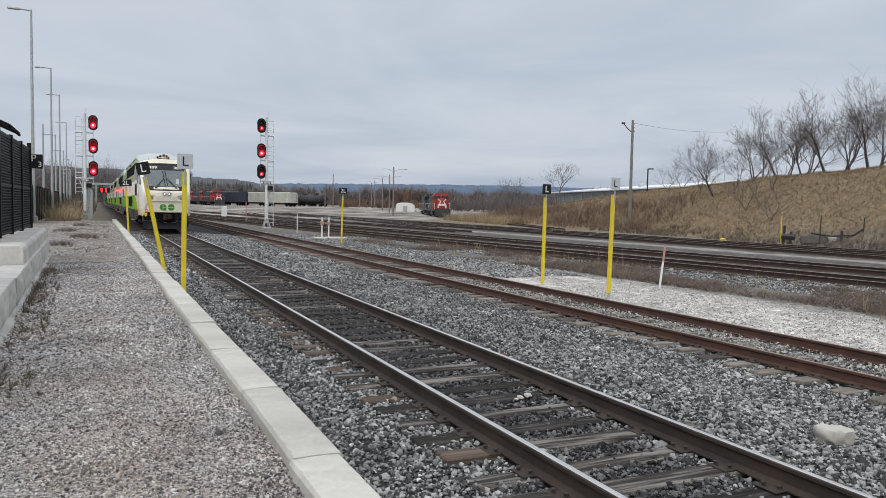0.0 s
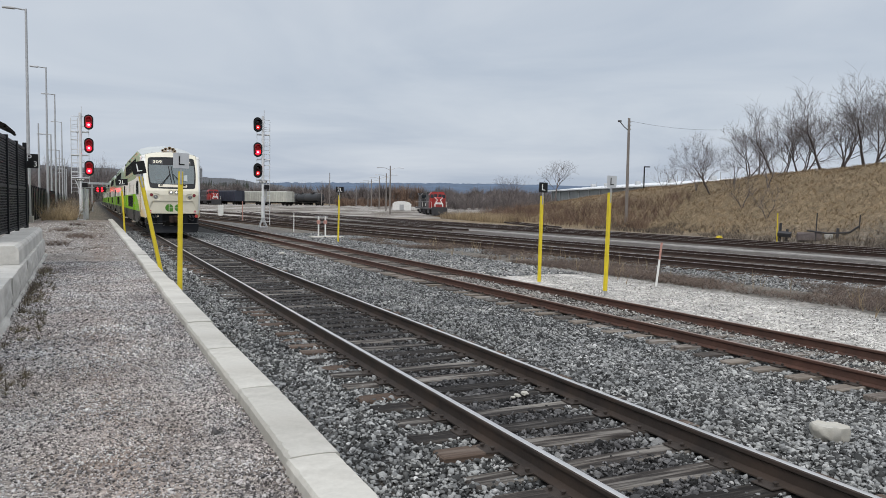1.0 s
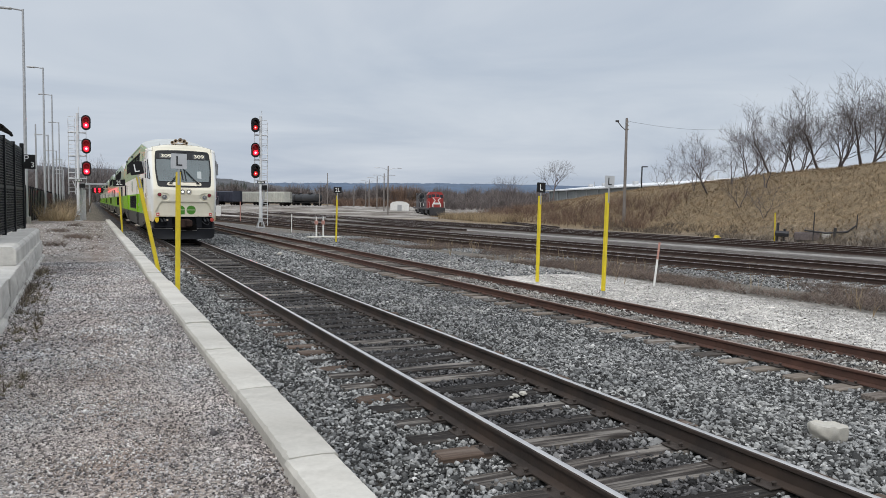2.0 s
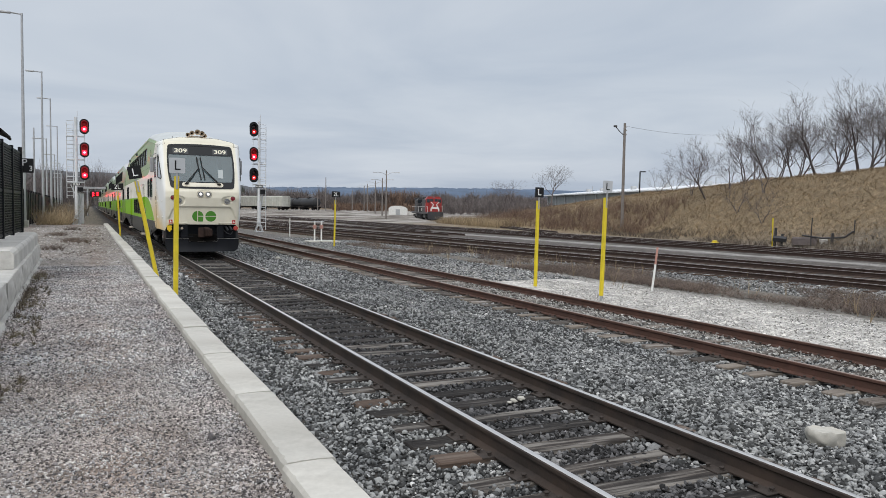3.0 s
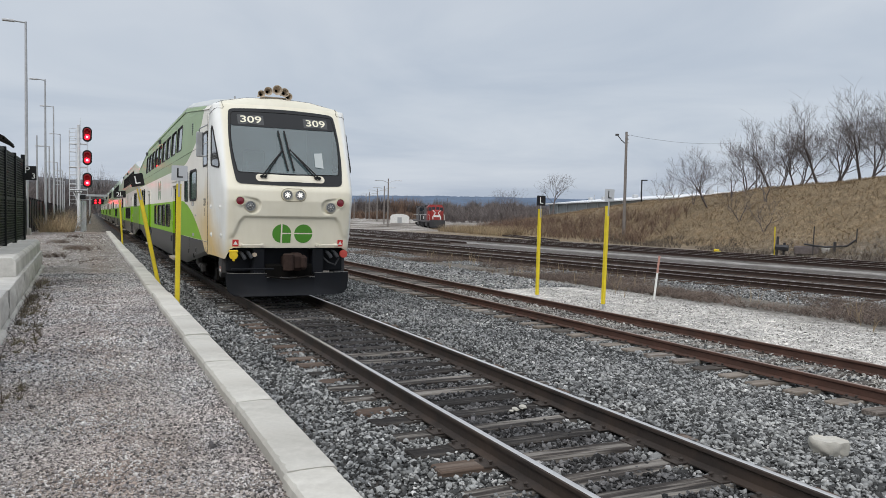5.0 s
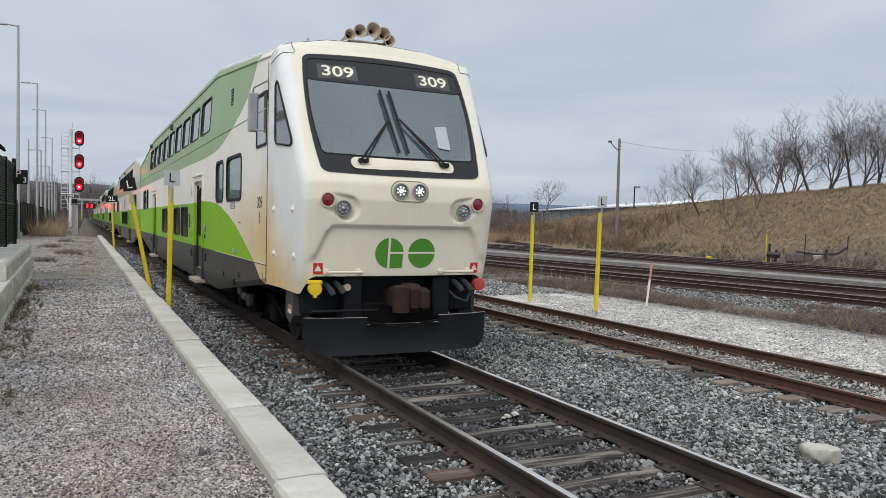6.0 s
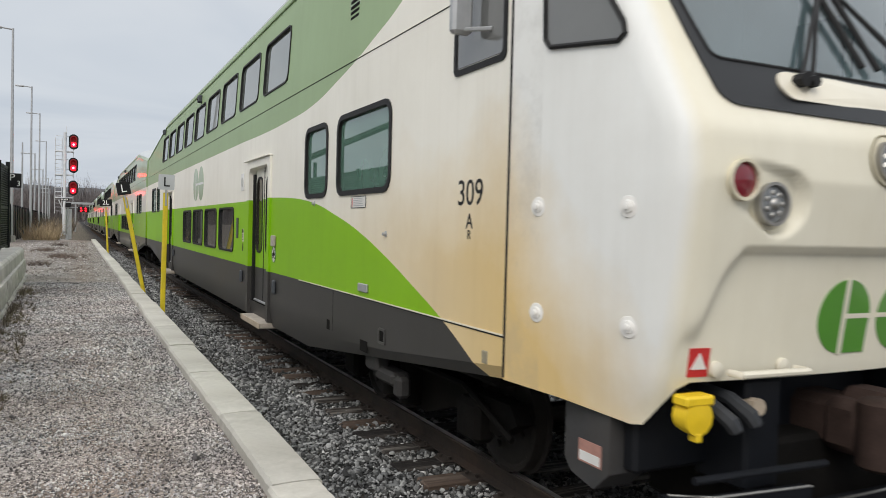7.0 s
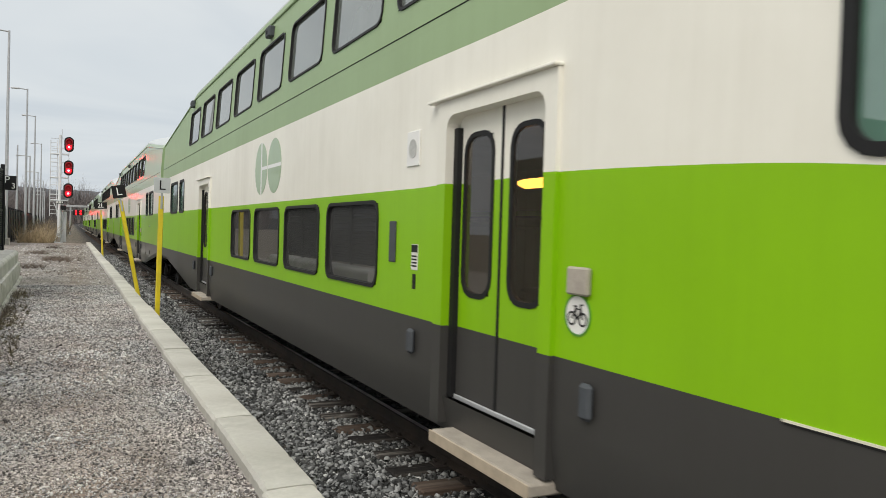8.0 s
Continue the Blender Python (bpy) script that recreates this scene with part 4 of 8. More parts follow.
def signal_mast(x, y, z, heads, offset, ladder, lit, label):
    root = thing("railway_signal", label, "railway signal", "line-side signals", m=pose(x, y, z))
    top = max(heads) - z
    part("mast", Geo().tube([(0, 0, 0.5), (0, 0, 2.6), (0, 0, 2.7), (0, 0, top + 0.75)], [0.15, 0.15, 0.12, 0.12], 12), M_MAST, root, smooth=40)
    part("antenna", Geo().tube([(0.1, 0, top), (0.1, 0, top + 1.25)], 0.025, 6), M_MAST, root)
    g = Geo().box(-0.32, 0.32, -0.32, 0.32, 0, 0.08, 0.02)
    for sx in (-1, 1):
        for sy in (-1, 1):
            g.tube([(sx * 0.3, sy * 0.3, 0.05), (sx * 0.1, sy * 0.1, 0.75)], 0.04, 6)
    g.box(-0.16, 0.16, -0.16, 0.16, 0.6, 0.85, 0.03)
    part("pedestal", g, M_GALV, root)
    g = Geo()
    lx, out = ladder, (0.28 if ladder > 0 else -0.28)
    for rail in (lx - out * 0.75, lx + out):
        g.tube([(rail, 0.2, 0.2 if ladder > 0 else 2.2), (rail, 0.2, top + 0.3)], 0.03, 6)
    k = 2.4 if ladder < 0 else 0.5
    while k < top + 0.3:
        g.tube([(lx - out * 0.75, 0.2, k), (lx + out, 0.2, k)], 0.018, 5)
        k += 0.32
    part("ladder", g, M_MAST, root, "pale steel climbing ladder")
    part("stay", Geo().tube([(offset, 0.2, min(heads) - z - 1.3), (offset, 0.2, top + 0.2)], 0.025, 6), M_MAST, root)
    part("strut", Geo().tube([(lx, 0.15, min(heads) - z - 1.0), (0, 0.05, min(heads) - z - 2.0)], 0.04, 6), M_MAST, root)
    for h in heads:
        for dz, r in ((-0.78, 0.045), (-0.35, 0.022), (0.45, 0.022)):
            part("bracket", Geo().tube([(min(lx + out, offset), 0.14, h - z + dz), (max(lx + out, offset), 0.14, h - z + dz)], r, 6), M_MAST, root)
        part("work_platform", Geo().box(min(lx + out, offset) - 0.03, max(lx + out, offset), 0.05, 0.5, h - z - 0.84, h - z - 0.80, 0.008), M_MAST, root)
    for h, power in zip(heads, lit):
        head = part("signal_head", Geo().prism(oval(0.72, 1.24), "y", -0.04, 0.0), M_BLACK, root, "black oval signal backplate")
        head.matrix_basis = pose(offset, -0.12, h - z)
        # glowing disc added to stand for the lamp's bloom over the backplate
        if power == 2:
            part("bloom_disc", Geo().prism(oval(0.52, 1.0), "y", -0.052, -0.041), M_REDBLOOM, head, "red disc standing for lamp bloom")
        for dz, on in ((0.2, False), (-0.22, power > 0)):
            hood = Geo()
            n, prof = 14, []
            for i in range(n + 1):
                a = math.pi * (-0.12 + 1.24 * i / n)
                prof.append((0.20 * math.cos(a), 0.20 * math.sin(a)))
            for i in range(n):
                p, q = prof[i], prof[i + 1]
                hood.add([(p[0], -0.04, p[1] + dz), (q[0], -0.04, q[1] + dz), (q[0], -0.30, q[1] + dz), (p[0], -0.30, p[1] + dz)], [(0, 1, 2, 3)])
                hood.add([(p[0] * 0.95, -0.04, p[1] * 0.95 + dz), (q[0] * 0.95, -0.04, q[1] * 0.95 + dz), (q[0] * 0.95, -0.30, q[1] * 0.95 + dz), (p[0] * 0.95, -0.30, p[1] * 0.95 + dz)], [(3, 2, 1, 0)])
            part("hood", hood, M_BLACK, head, smooth=40)
            lens = Geo().lathe([(0.185, 0.0), (0.185, 0.02), (0.13, 0.04), (0.0, 0.05)], 18)
            if on:
                lamp = part("lamp", lens, M_REDLAMP if power == 2 else M_REDDIM, head, "lit red signal lamp", smooth=50)
                core = part("lamp_core", Geo().lathe([(0.085 if power == 2 else 0.055, 0), (0.05, 0.012), (0, 0.016)], 14), M_REDCORE, head)
                core.matrix_basis = facing(0, -0.095, dz)
            else:
                # the unlit lens of a bright head glows faintly with the same bloom
                lamp = part("lens", lens, M_REDBLOOM if power == 2 else M_UNLIT, head, smooth=50)
            lamp.matrix_basis = facing(0, -0.053 if power == 2 else -0.042, dz)
    zz = min(heads) - z - 0.95
    pl = part("number_plate", Geo().box(-0.32, 0.32, -0.17, -0.15, zz - 0.10, zz + 0.10, 0.005), M_BLACK, root)
    bars = Geo()
    for i in range(5):
        bars.box(-0.27 + 0.11 * i, -0.19 + 0.11 * i, -0.176, -0.1702, zz - 0.06, zz + 0.06)
    part("plate_bars", bars, M_WHITEP, pl)
    part("junction_box", Geo().box(0.08, 0.5, -0.25, 0.05, zz - 0.62, zz - 0.25, 0.03), M_BLACK, root)
    part("conduit", Geo().tube([(0.25, 0, zz - 0.3), (0.3, 0.1, zz - 1.2), (0.12, 0.12, zz - 2.0)], 0.06, 8), M_ALU, root, smooth=40)
    return root


M_MAST = paint("pale_galvanised_mast", (0.62, 0.63, 0.64), 0.5, 0.2, 0.1, 5, 0.1)
# weak red emission that imitates bloom round the lit lamps
M_REDBLOOM = lamp_material("red_lamp_bloom", (0.6, 0.004, 0.010), 0.13)
M_REDDIM = lamp_material("red_signal_side_view", (0.8, 0.03, 0.03), 0.8)
signal_mast(-0.88, 68, 0.05, (8.1, 6.2, 4.35), 0.62, -0.42, (2, 2, 2), "tall steel signal mast with three lit red lamps")
part("cable_cabinet", Geo().box(0.1, 0.55, 0.2, 0.6, 0.1, 2.6, 0.03), M_ALU, bpy.data.objects["railway_signal"])
signal_mast(13.1, 64, -0.38, (8.3, 6.2, 4.45), -0.47, 0.34, (1, 2, 1), "tall steel signal mast with black heads beside the siding")


def sign_post(x, y, z, top, sign_z, text, dark, lean=(0, 0), size=0.29, wide=1.0, grey=0.0, label=""):
    """A yellow marker post with a small square sign."""
    root = thing("marker_post", label, "marker post", "yellow marker posts", m=pose(x, y, z))
    dx, dy = lean
    foot = 0.12 if grey else 0.0
    if grey:
        part("stub", Geo().tube([(0, 0, 0), (0, 0, 0.16)], 0.03, 8), M_GALV, root)
    h = top - z
    g = Geo()
    m = Matrix.Translation((0, 0, foot)) @ Matrix(((1, 0, dx / h, 0), (0, 1, dy / h, 0), (0, 0, 1, 0), (0, 0, 0, 1)))
    prof = [(-0.048, 0.03), (-0.03, 0.03), (-0.022, -0.02), (0.022, -0.02), (0.03, 0.03), (0.048, 0.03), (0.034, -0.036), (-0.034, -0.036)]
    k = len(prof)
    for a, b in ((0, h - foot),):
        vs = [m @ Vector((px, py, a)) for px, py in prof] + [m @ Vector((px, py, b)) for px, py in prof]
        g.add(vs, [(i, (i + 1) % k, k + (i + 1) % k, k + i) for i in range(k)] + [(0, 1, 6, 7)[:0] or (1, 2, 7, 0), (2, 3, 6, 7), (3, 4, 5, 6), (k + 1, k + 0, k + 7, k + 2), (k + 2, k + 7, k + 6, k + 3), (k + 3, k + 6, k + 5, k + 4)])
    part("post", g, M_YELLOW, root, "yellow painted steel channel post")
    zc = sign_z - z
    fx, fy = dx * zc / h, dy * zc / h
    tilt = math.degrees(math.atan2(dx, h))
    plate = part("sign_plate", Geo().prism(round_rect(size * wide, size, 0.02, 3), "y", -0.006, 0.0), M_BLACK if dark else M_SIGNGREY, root, "black sign plate" if dark else "pale grey sign plate")
    plate.matrix_basis = pose(fx, fy - 0.05, zc, 0, tilt, 0)
    lettering("letter", text, size * (0.9 if wide == 1 else 0.95), M_SIGNWHITE if dark else M_BLACK, plate, facing(0, -0.010, -0.005))
    part("bracket", Geo().box(-0.02, 0.02, -0.046, -0.03, h - 0.25, zc + 0.08, 0.003, m=Matrix(((1, 0, dx / h, 0), (0, 1, dy / h, 0), (0, 0, 1, 0), (0, 0, 0, 1)))), M_GALV, root)
    return root


M_SIGNGREY = paint("pale_sign_face", (0.50, 0.52, 0.54), 0.45, 0.1, 0.05, 5, 0.0, dirt=(0.3, 0.3, 0.3), dirt_amount=0.2)
M_SIGNWHITE = paint("white_letter", (0.8, 0.8, 0.8), 0.5, 0, 0.03, 5, 0)
sign_post(1.50, 15.1, -0.2, 2.38, 2.58, "L", False, (0.03, 0), label="yellow marker post with a pale grey letter sign by the kerb")
sign_post(1.50, 18.6, -0.2, 2.36, 2.56, "L", True, (-0.50, 0), label="leaning yellow marker post with a black letter sign by the kerb")
sign_post(1.52, 42.8, -0.2, 2.5, 2.73, "2L", True, (-0.14, 0), 0.34, 1.75, label="yellow marker post with a wide black sign by the kerb")
sign_post(11.77, 18.36, -0.38, 2.12, 2.36, "L", True, (0.03, 0), label="yellow marker post with a black letter sign beside the rusty siding")
sign_post(11.52, 14.94, -0.38, 2.18, 2.45, "L", False, (0.06, 0), grey=1, label="yellow marker post with a pale letter sign on white gravel")
sign_post(12.42, 40.2, -0.38, 2.25, 2.56, "2L", True, (0.05, 0), 0.32, 1.45, label="yellow marker post with a wide black sign beside the rusty siding")


def build_stake(x, y, z, top, dx, red):
    root = thing("survey_stake", "thin white stake with faded red top on the gravel" if red else "short white painted stake", "stake", "white stakes", m=pose(x, y, z))
    h = top - z
    k = 0.62 if red else 1.0
    part("shaft", Geo().tube([(0, 0, 0), (dx * k, 0, h * k)], 0.032, 6), M_WHITEP, root)
    if red:
        part("painted_top", Geo().tube([(dx * k, 0, h * k), (dx, 0, h)], 0.032, 6), M_FADEDRED, root, "faded red painted top")
        part("stripe", Geo().tube([(dx * 0.78, -0.004, h * 0.78), (dx * 0.98, -0.004, h * 0.98)], 0.026, 6), M_WHITEP, root)
    return root


M_FADEDRED = paint("faded_red_paint", (0.42, 0.22, 0.18), 0.7, 0, 0.2, 12, 0.1)
build_stake(14.2, 16.16, -0.4, 0.86, 0.16, True)
build_stake(13.4, 54.4, -0.4, 1.0, 0.0, False)


def build_white_pipes():
    root = thing("vent_pipes", "pair of white standpipes with a cross bar on a slab", "standpipe", m=pose(13.0, 45.6, -0.38))
    for dx in (-0.2, 0.24):
        part("pipe", Geo().tube([(dx, 0, 0), (dx, 0, 1.35)], 0.05, 8), M_WHITEP, root, smooth=40)
        part("valve", Geo().box(dx - 0.1, dx + 0.1, -0.08, 0.08, 0.85, 1.1, 0.02), M_FADEDRED, root)
    part("cross_bar", Geo().tube([(-0.4, 0, 1.3), (0.4, 0, 1.3)], 0.03, 6), M_GALV, root)
    part("slab", Geo().box(-0.7, 1.3, -0.5, 0.5, 0, 0.1, 0.02), M_CONCRETE, root)


build_white_pipes()


def build_rock():
    bm = bmesh.new()
    bmesh.ops.create_icosphere(bm, subdivisions=4, radius=1)
    for v in bm.verts:
        d = v.co.copy()
        k = 1 + 0.22 * noise.noise(d * 1.3 + Vector((3, 1, 2))) + 0.08 * noise.noise(d * 3.4) + 0.03 * noise.noise(d * 8)
        v.co = Vector((d.x * 0.25 * k, d.y * 0.19 * k, min(d.z, 0.42 + 0.12 * noise.noise(d * 2)) * 0.19 * k))
    me = bpy.data.meshes.new("boulder")
    bm.to_mesh(me)
    bm.free()
    me.materials.append(M_ROCK)
    me.polygons.foreach_set("use_smooth", [True] * len(me.polygons))
    me.set_sharp_from_angle(angle=radians(40))
    ob = tagged(new("boulder", me), "pale flat-topped limestone boulder lying on the ballast", "rock")
    ob.matrix_basis = pose(5.97, 4.45, -0.165, 0, 4, 20)
    ob.scale = (0.76, 0.8, 0.85)


build_rock()


def lamp_post(x, y, z, h, arm):
    root = thing("street_lamp", "tall grey platform lamp post with a flat single arm", "lamp post", "platform lamp posts", m=pose(x, y, z))
    part("pole", Geo().tube([(0, 0, 0), (0, 0, h)], [0.13, 0.07], 10), M_GALV, root, smooth=40)
    part("base", Geo().box(-0.25, 0.25, -0.25, 0.25, 0, 0.5, 0.03), M_CONCRETE, root)
    if arm:
        part("arm", Geo().tube([(0, 0, h - 0.08), (-arm, 0, h - 0.02)], 0.05, 6), M_GALV, root)
        part("luminaire", Geo().box(-arm - 0.65, -arm + 0.1, -0.16, 0.16, h - 0.1, h + 0.04, 0.03), M_ALU, root)


for lx, ly, lh, la in ((-3.97, 58.4, 14.5, 0.75), (-4.0, 82.7, 14.45, 0.75), (-4.09, 102.9, 14.4, 0.8), (-4.5, 137, 14.2, 0.9), (-5.27, 92, 9.8, 0), (-4.66, 105, 9.7, 0.9), (-4.85, 135, 9.5, 0.9), (-4.84, 160, 9.35, 0.9), (-5.14, 180, 8.1, 0.9), (-6.4, 210, 8.2, 0.9)):
    lamp_post(lx, ly, 0.1, lh, la)


def build_platform_sign():
    root = thing("platform_sign", "black platform sign with a white letter and number", "sign", m=pose(-1.62, 24.62, 0))
    for az in (2.75, 3.0):
        part("bracket", Geo().box(-0.16, 0.16, -0.06, -0.03, az - 0.02, az + 0.02, 0.004), M_FENCE, root)
    part("post", Geo().box(-0.14, -0.08, -0.03, 0.03, 0.9, 3.1, 0.01), M_FENCE, root)
    plate = part("sign_plate", Geo().box(-0.15, 0.15, -0.02, 0.0, -0.205, 0.205, 0.01), M_BLACK, root, "black square plate")
    plate.matrix_basis = pose(0.05, -0.07, 2.89)
    lettering("letter", "P", 0.28, M_SIGNWHITE, plate, facing(-0.085, -0.024, 0.08))
    lettering("letter", "3", 0.22, M_SIGNWHITE, plate, facing(0.075, -0.024, -0.09))


build_platform_sign()


M_ROOF = paint("matt_dark_roof", (0.016, 0.014, 0.013), 0.95, 0, 0.2, 3, 0.2, spec=0.05)


def build_shelter():
    root = thing("platform_shelter", "dark pitched shelter roof behind the fence", "shelter", m=pose(0, 0, 0))
    part("roof", Geo().prism([(-7.5, 6.3), (-2.3, 3.88), (-2.3, 3.99), (-7.5, 6.45)], "y", 25.4, 28.4), M_ROOF, root, "dark sloping roof")
    part("gutter", Geo().tube([(-2.31, 25.4, 3.90), (-2.31, 28.3, 3.90)], 0.045, 8), M_ROOF, root)
    for yy in (25.7, 28.1):
        part("column", Geo().tube([(-3.0, yy, 0.55), (-3.0, yy, 4.05)], 0.07, 8), M_FENCE, root)


build_shelter()


# ---- the train ----
# Car space: x across (the footpath's side is negative), y backwards from the headlamps, z above the rails.
CAB_STATIONS = dict(y0=1.36, y1=26.0, gutter=[(1.36, 4.05), (6.0, 4.53), (20.6, 4.53), (26.0, 4.0)], skirt=[(1.36, 0.95), (5.6, 0.50), (20.8, 0.50), (25.0, 0.92), (26.0, 0.92)])
COACH_STATIONS = dict(y0=0.35, y1=25.75, gutter=[(0.35, 4.0), (5.6, 4.53), (20.5, 4.53), (25.75, 4.0)], skirt=[(0.35, 0.92), (1.2, 0.92), (5.3, 0.50), (20.8, 0.50), (24.9, 0.92), (25.75, 0.92)])


def side_x(z):
    return 1.5 if z <= 3.43 else 1.5 - (z - 3.43) * 0.06


def car_windows(cab):
    """Openings of one flank: (y0, y1, z0, z1, kind)."""
    out = []
    u0, l0 = (6.56, 9.80) if cab else (5.95, 9.95)
    for i in range(9):
        out.append((u0 + 1.65 * i, u0 + 1.65 * i + 1.30, 3.57, 4.24, "upper"))
    for i in range(4):
        out.append((l0 + 1.63 * i, l0 + 1.63 * i + 1.33, 1.39, 2.07, "lower"))
    if cab:
        out += [(3.22, 4.52, 2.16, 2.84, "end"), (4.90, 5.64, 2.16, 2.84, "end_small"), (21.7, 22.4, 2.16, 2.84, "end_small"), (22.8, 24.1, 2.16, 2.84, "end")]
    else:
        out += [(2.4, 3.7, 2.16, 2.84, "end"), (4.1, 4.8, 2.16, 2.84, "end_small"), (21.3, 22.0, 2.16, 2.84, "end_small"), (22.4, 23.7, 2.16, 2.84, "end")]
    return out


def car_doors(cab):
    return [(7.36, 8.52), (18.15, 19.31)] if cab else [(6.9, 8.06), (18.05, 19.21)]


def roof_profile(g):
    k = along([(4.0, 0.70), (4.53, 1.0)], g)
    return [(side_x(g), g), (1.40, g + 0.14 * k), (1.24, g + 0.26 * k), (0.7, g + 0.41 * k), (0.0, g + 0.46 * k)]


def car_shell(st, wins, doors):
    """Flanks with real openings, roof and rear wall."""
    cuts = {st["y0"], st["y1"]}
    for w in wins:
        cuts |= {w[0], w[1]}
    for d in doors:
        cuts |= set(d)
    for s in st["gutter"] + st["skirt"]:
        if st["y0"] <= s[0] <= st["y1"]:
            cuts.add(s[0])
    ys = sorted(cuts)
    base = [0.74, 1.215, 1.39, 2.07, 2.16, 2.62, 2.84, 3.05, 3.43, 3.57, 4.24]
    g = Geo()

    def col(y, side):
        zb, gu = along(st["skirt"], y), along(st["gutter"], y)
        zs = [zb] + [max(0.74, zb + 0.08)] + base[1:-2] + [min(3.57, gu - 0.12), min(4.24, gu - 0.05), gu]
        pts = [((1.45 if i == 0 else side_x(z)) * side, y, z) for i, z in enumerate(zs)]
        return pts + [(x * side, y, z) for x, z in roof_profile(gu)[1:]]
    nom = [0.5, 0.74] + base[1:] + [4.53]
    for side in (-1, 1):
        vs, rows = [], 0
        for y in ys:
            c = col(y, side)
            rows = len(c)
            vs += c
        fs = []
        for j in range(len(ys) - 1):
            ym = (ys[j] + ys[j + 1]) / 2
            for i in range(rows - 1):
                if i < len(nom) - 1:
                    zm = (nom[i] + nom[i + 1]) / 2
                    if any(w[0] < ym < w[1] and w[2] < zm < w[3] for w in wins) or any(d[0] < ym < d[1] and 0.74 < zm < 2.62 for d in doors):
                        continue
                q = (j * rows + i, (j + 1) * rows + i, (j + 1) * rows + i + 1, j * rows + i + 1)
                fs.append(q if side > 0 else q[::-1])
        g.add(vs, fs)
    ends = [st["y1"]] + ([st["y0"]] if st["y0"] < 1 else [])
    for y in ends:
        a, b = col(y, -1), col(y, 1)
        ring = a + b[::-1][1:]
        g.add(ring, [tuple(range(len(ring)))])
    return g


def window_meshes():
    out = {}
    for kind, w, h in (("upper", 1.30, 0.67), ("lower", 1.33, 0.68), ("end", 1.30, 0.68), ("end_small", 0.74, 0.68), ("door", 0.34, 1.02)):
        r = 0.10 if kind != "door" else 0.11
        ew = {"end": 0.085, "end_small": 0.085, "door": 0.056, "upper": 0.036}.get(kind, 0.05)
        frame_me = ring_geo(round_rect(w + ew, h + ew, r + ew / 2), round_rect(w - 0.01, h - 0.01, r), -0.03, 0.006 if kind == "door" else 0.012).mesh("window_frame", M_RUBBER, 40)
        pane_me = (Geo().prism(round_rect(w + 0.005, h + 0.005, r), "z", -0.026, -0.020) if kind != "door" else Geo().add([(*q, -0.003) for q in round_rect(w - 0.008, h, r)], [tuple(range(len(round_rect(w, h, r))))])).mesh("pane", {"upper": M_GLASS_UPPER, "lower": M_GLASS_DARK, "door": M_GLASS_DOOR}.get(kind, M_GLASS))
        out[kind] = (frame_me, pane_me)
    return out


M_SPEAKER = paint("grey_grille", (0.5, 0.5, 0.48), 0.6, 0.2, 0.2, 40, 0.2)
M_SKIRT = paint("dark_skirt_paint", (0.052, 0.05, 0.048), 0.4, 0, 0.15, 4, 0.05)
WINDOWS = window_meshes()


def flank_pose(y, z, side):
    """A pose on a flank: +z outwards, +y up along the wall."""
    if z > 3.43:
        d = Vector((side, 0, 0.06)).normalized()
    else:
        d = Vector((side, 0, 0))
    return facing(side * side_x(z), y, z, d)


def put_window(root, kind, y, z, side):
    frame_me, pane_me = WINDOWS[kind]
    w = share("window", frame_me, root, flank_pose(y, z, side))
    share("pane", pane_me, w)
    return w


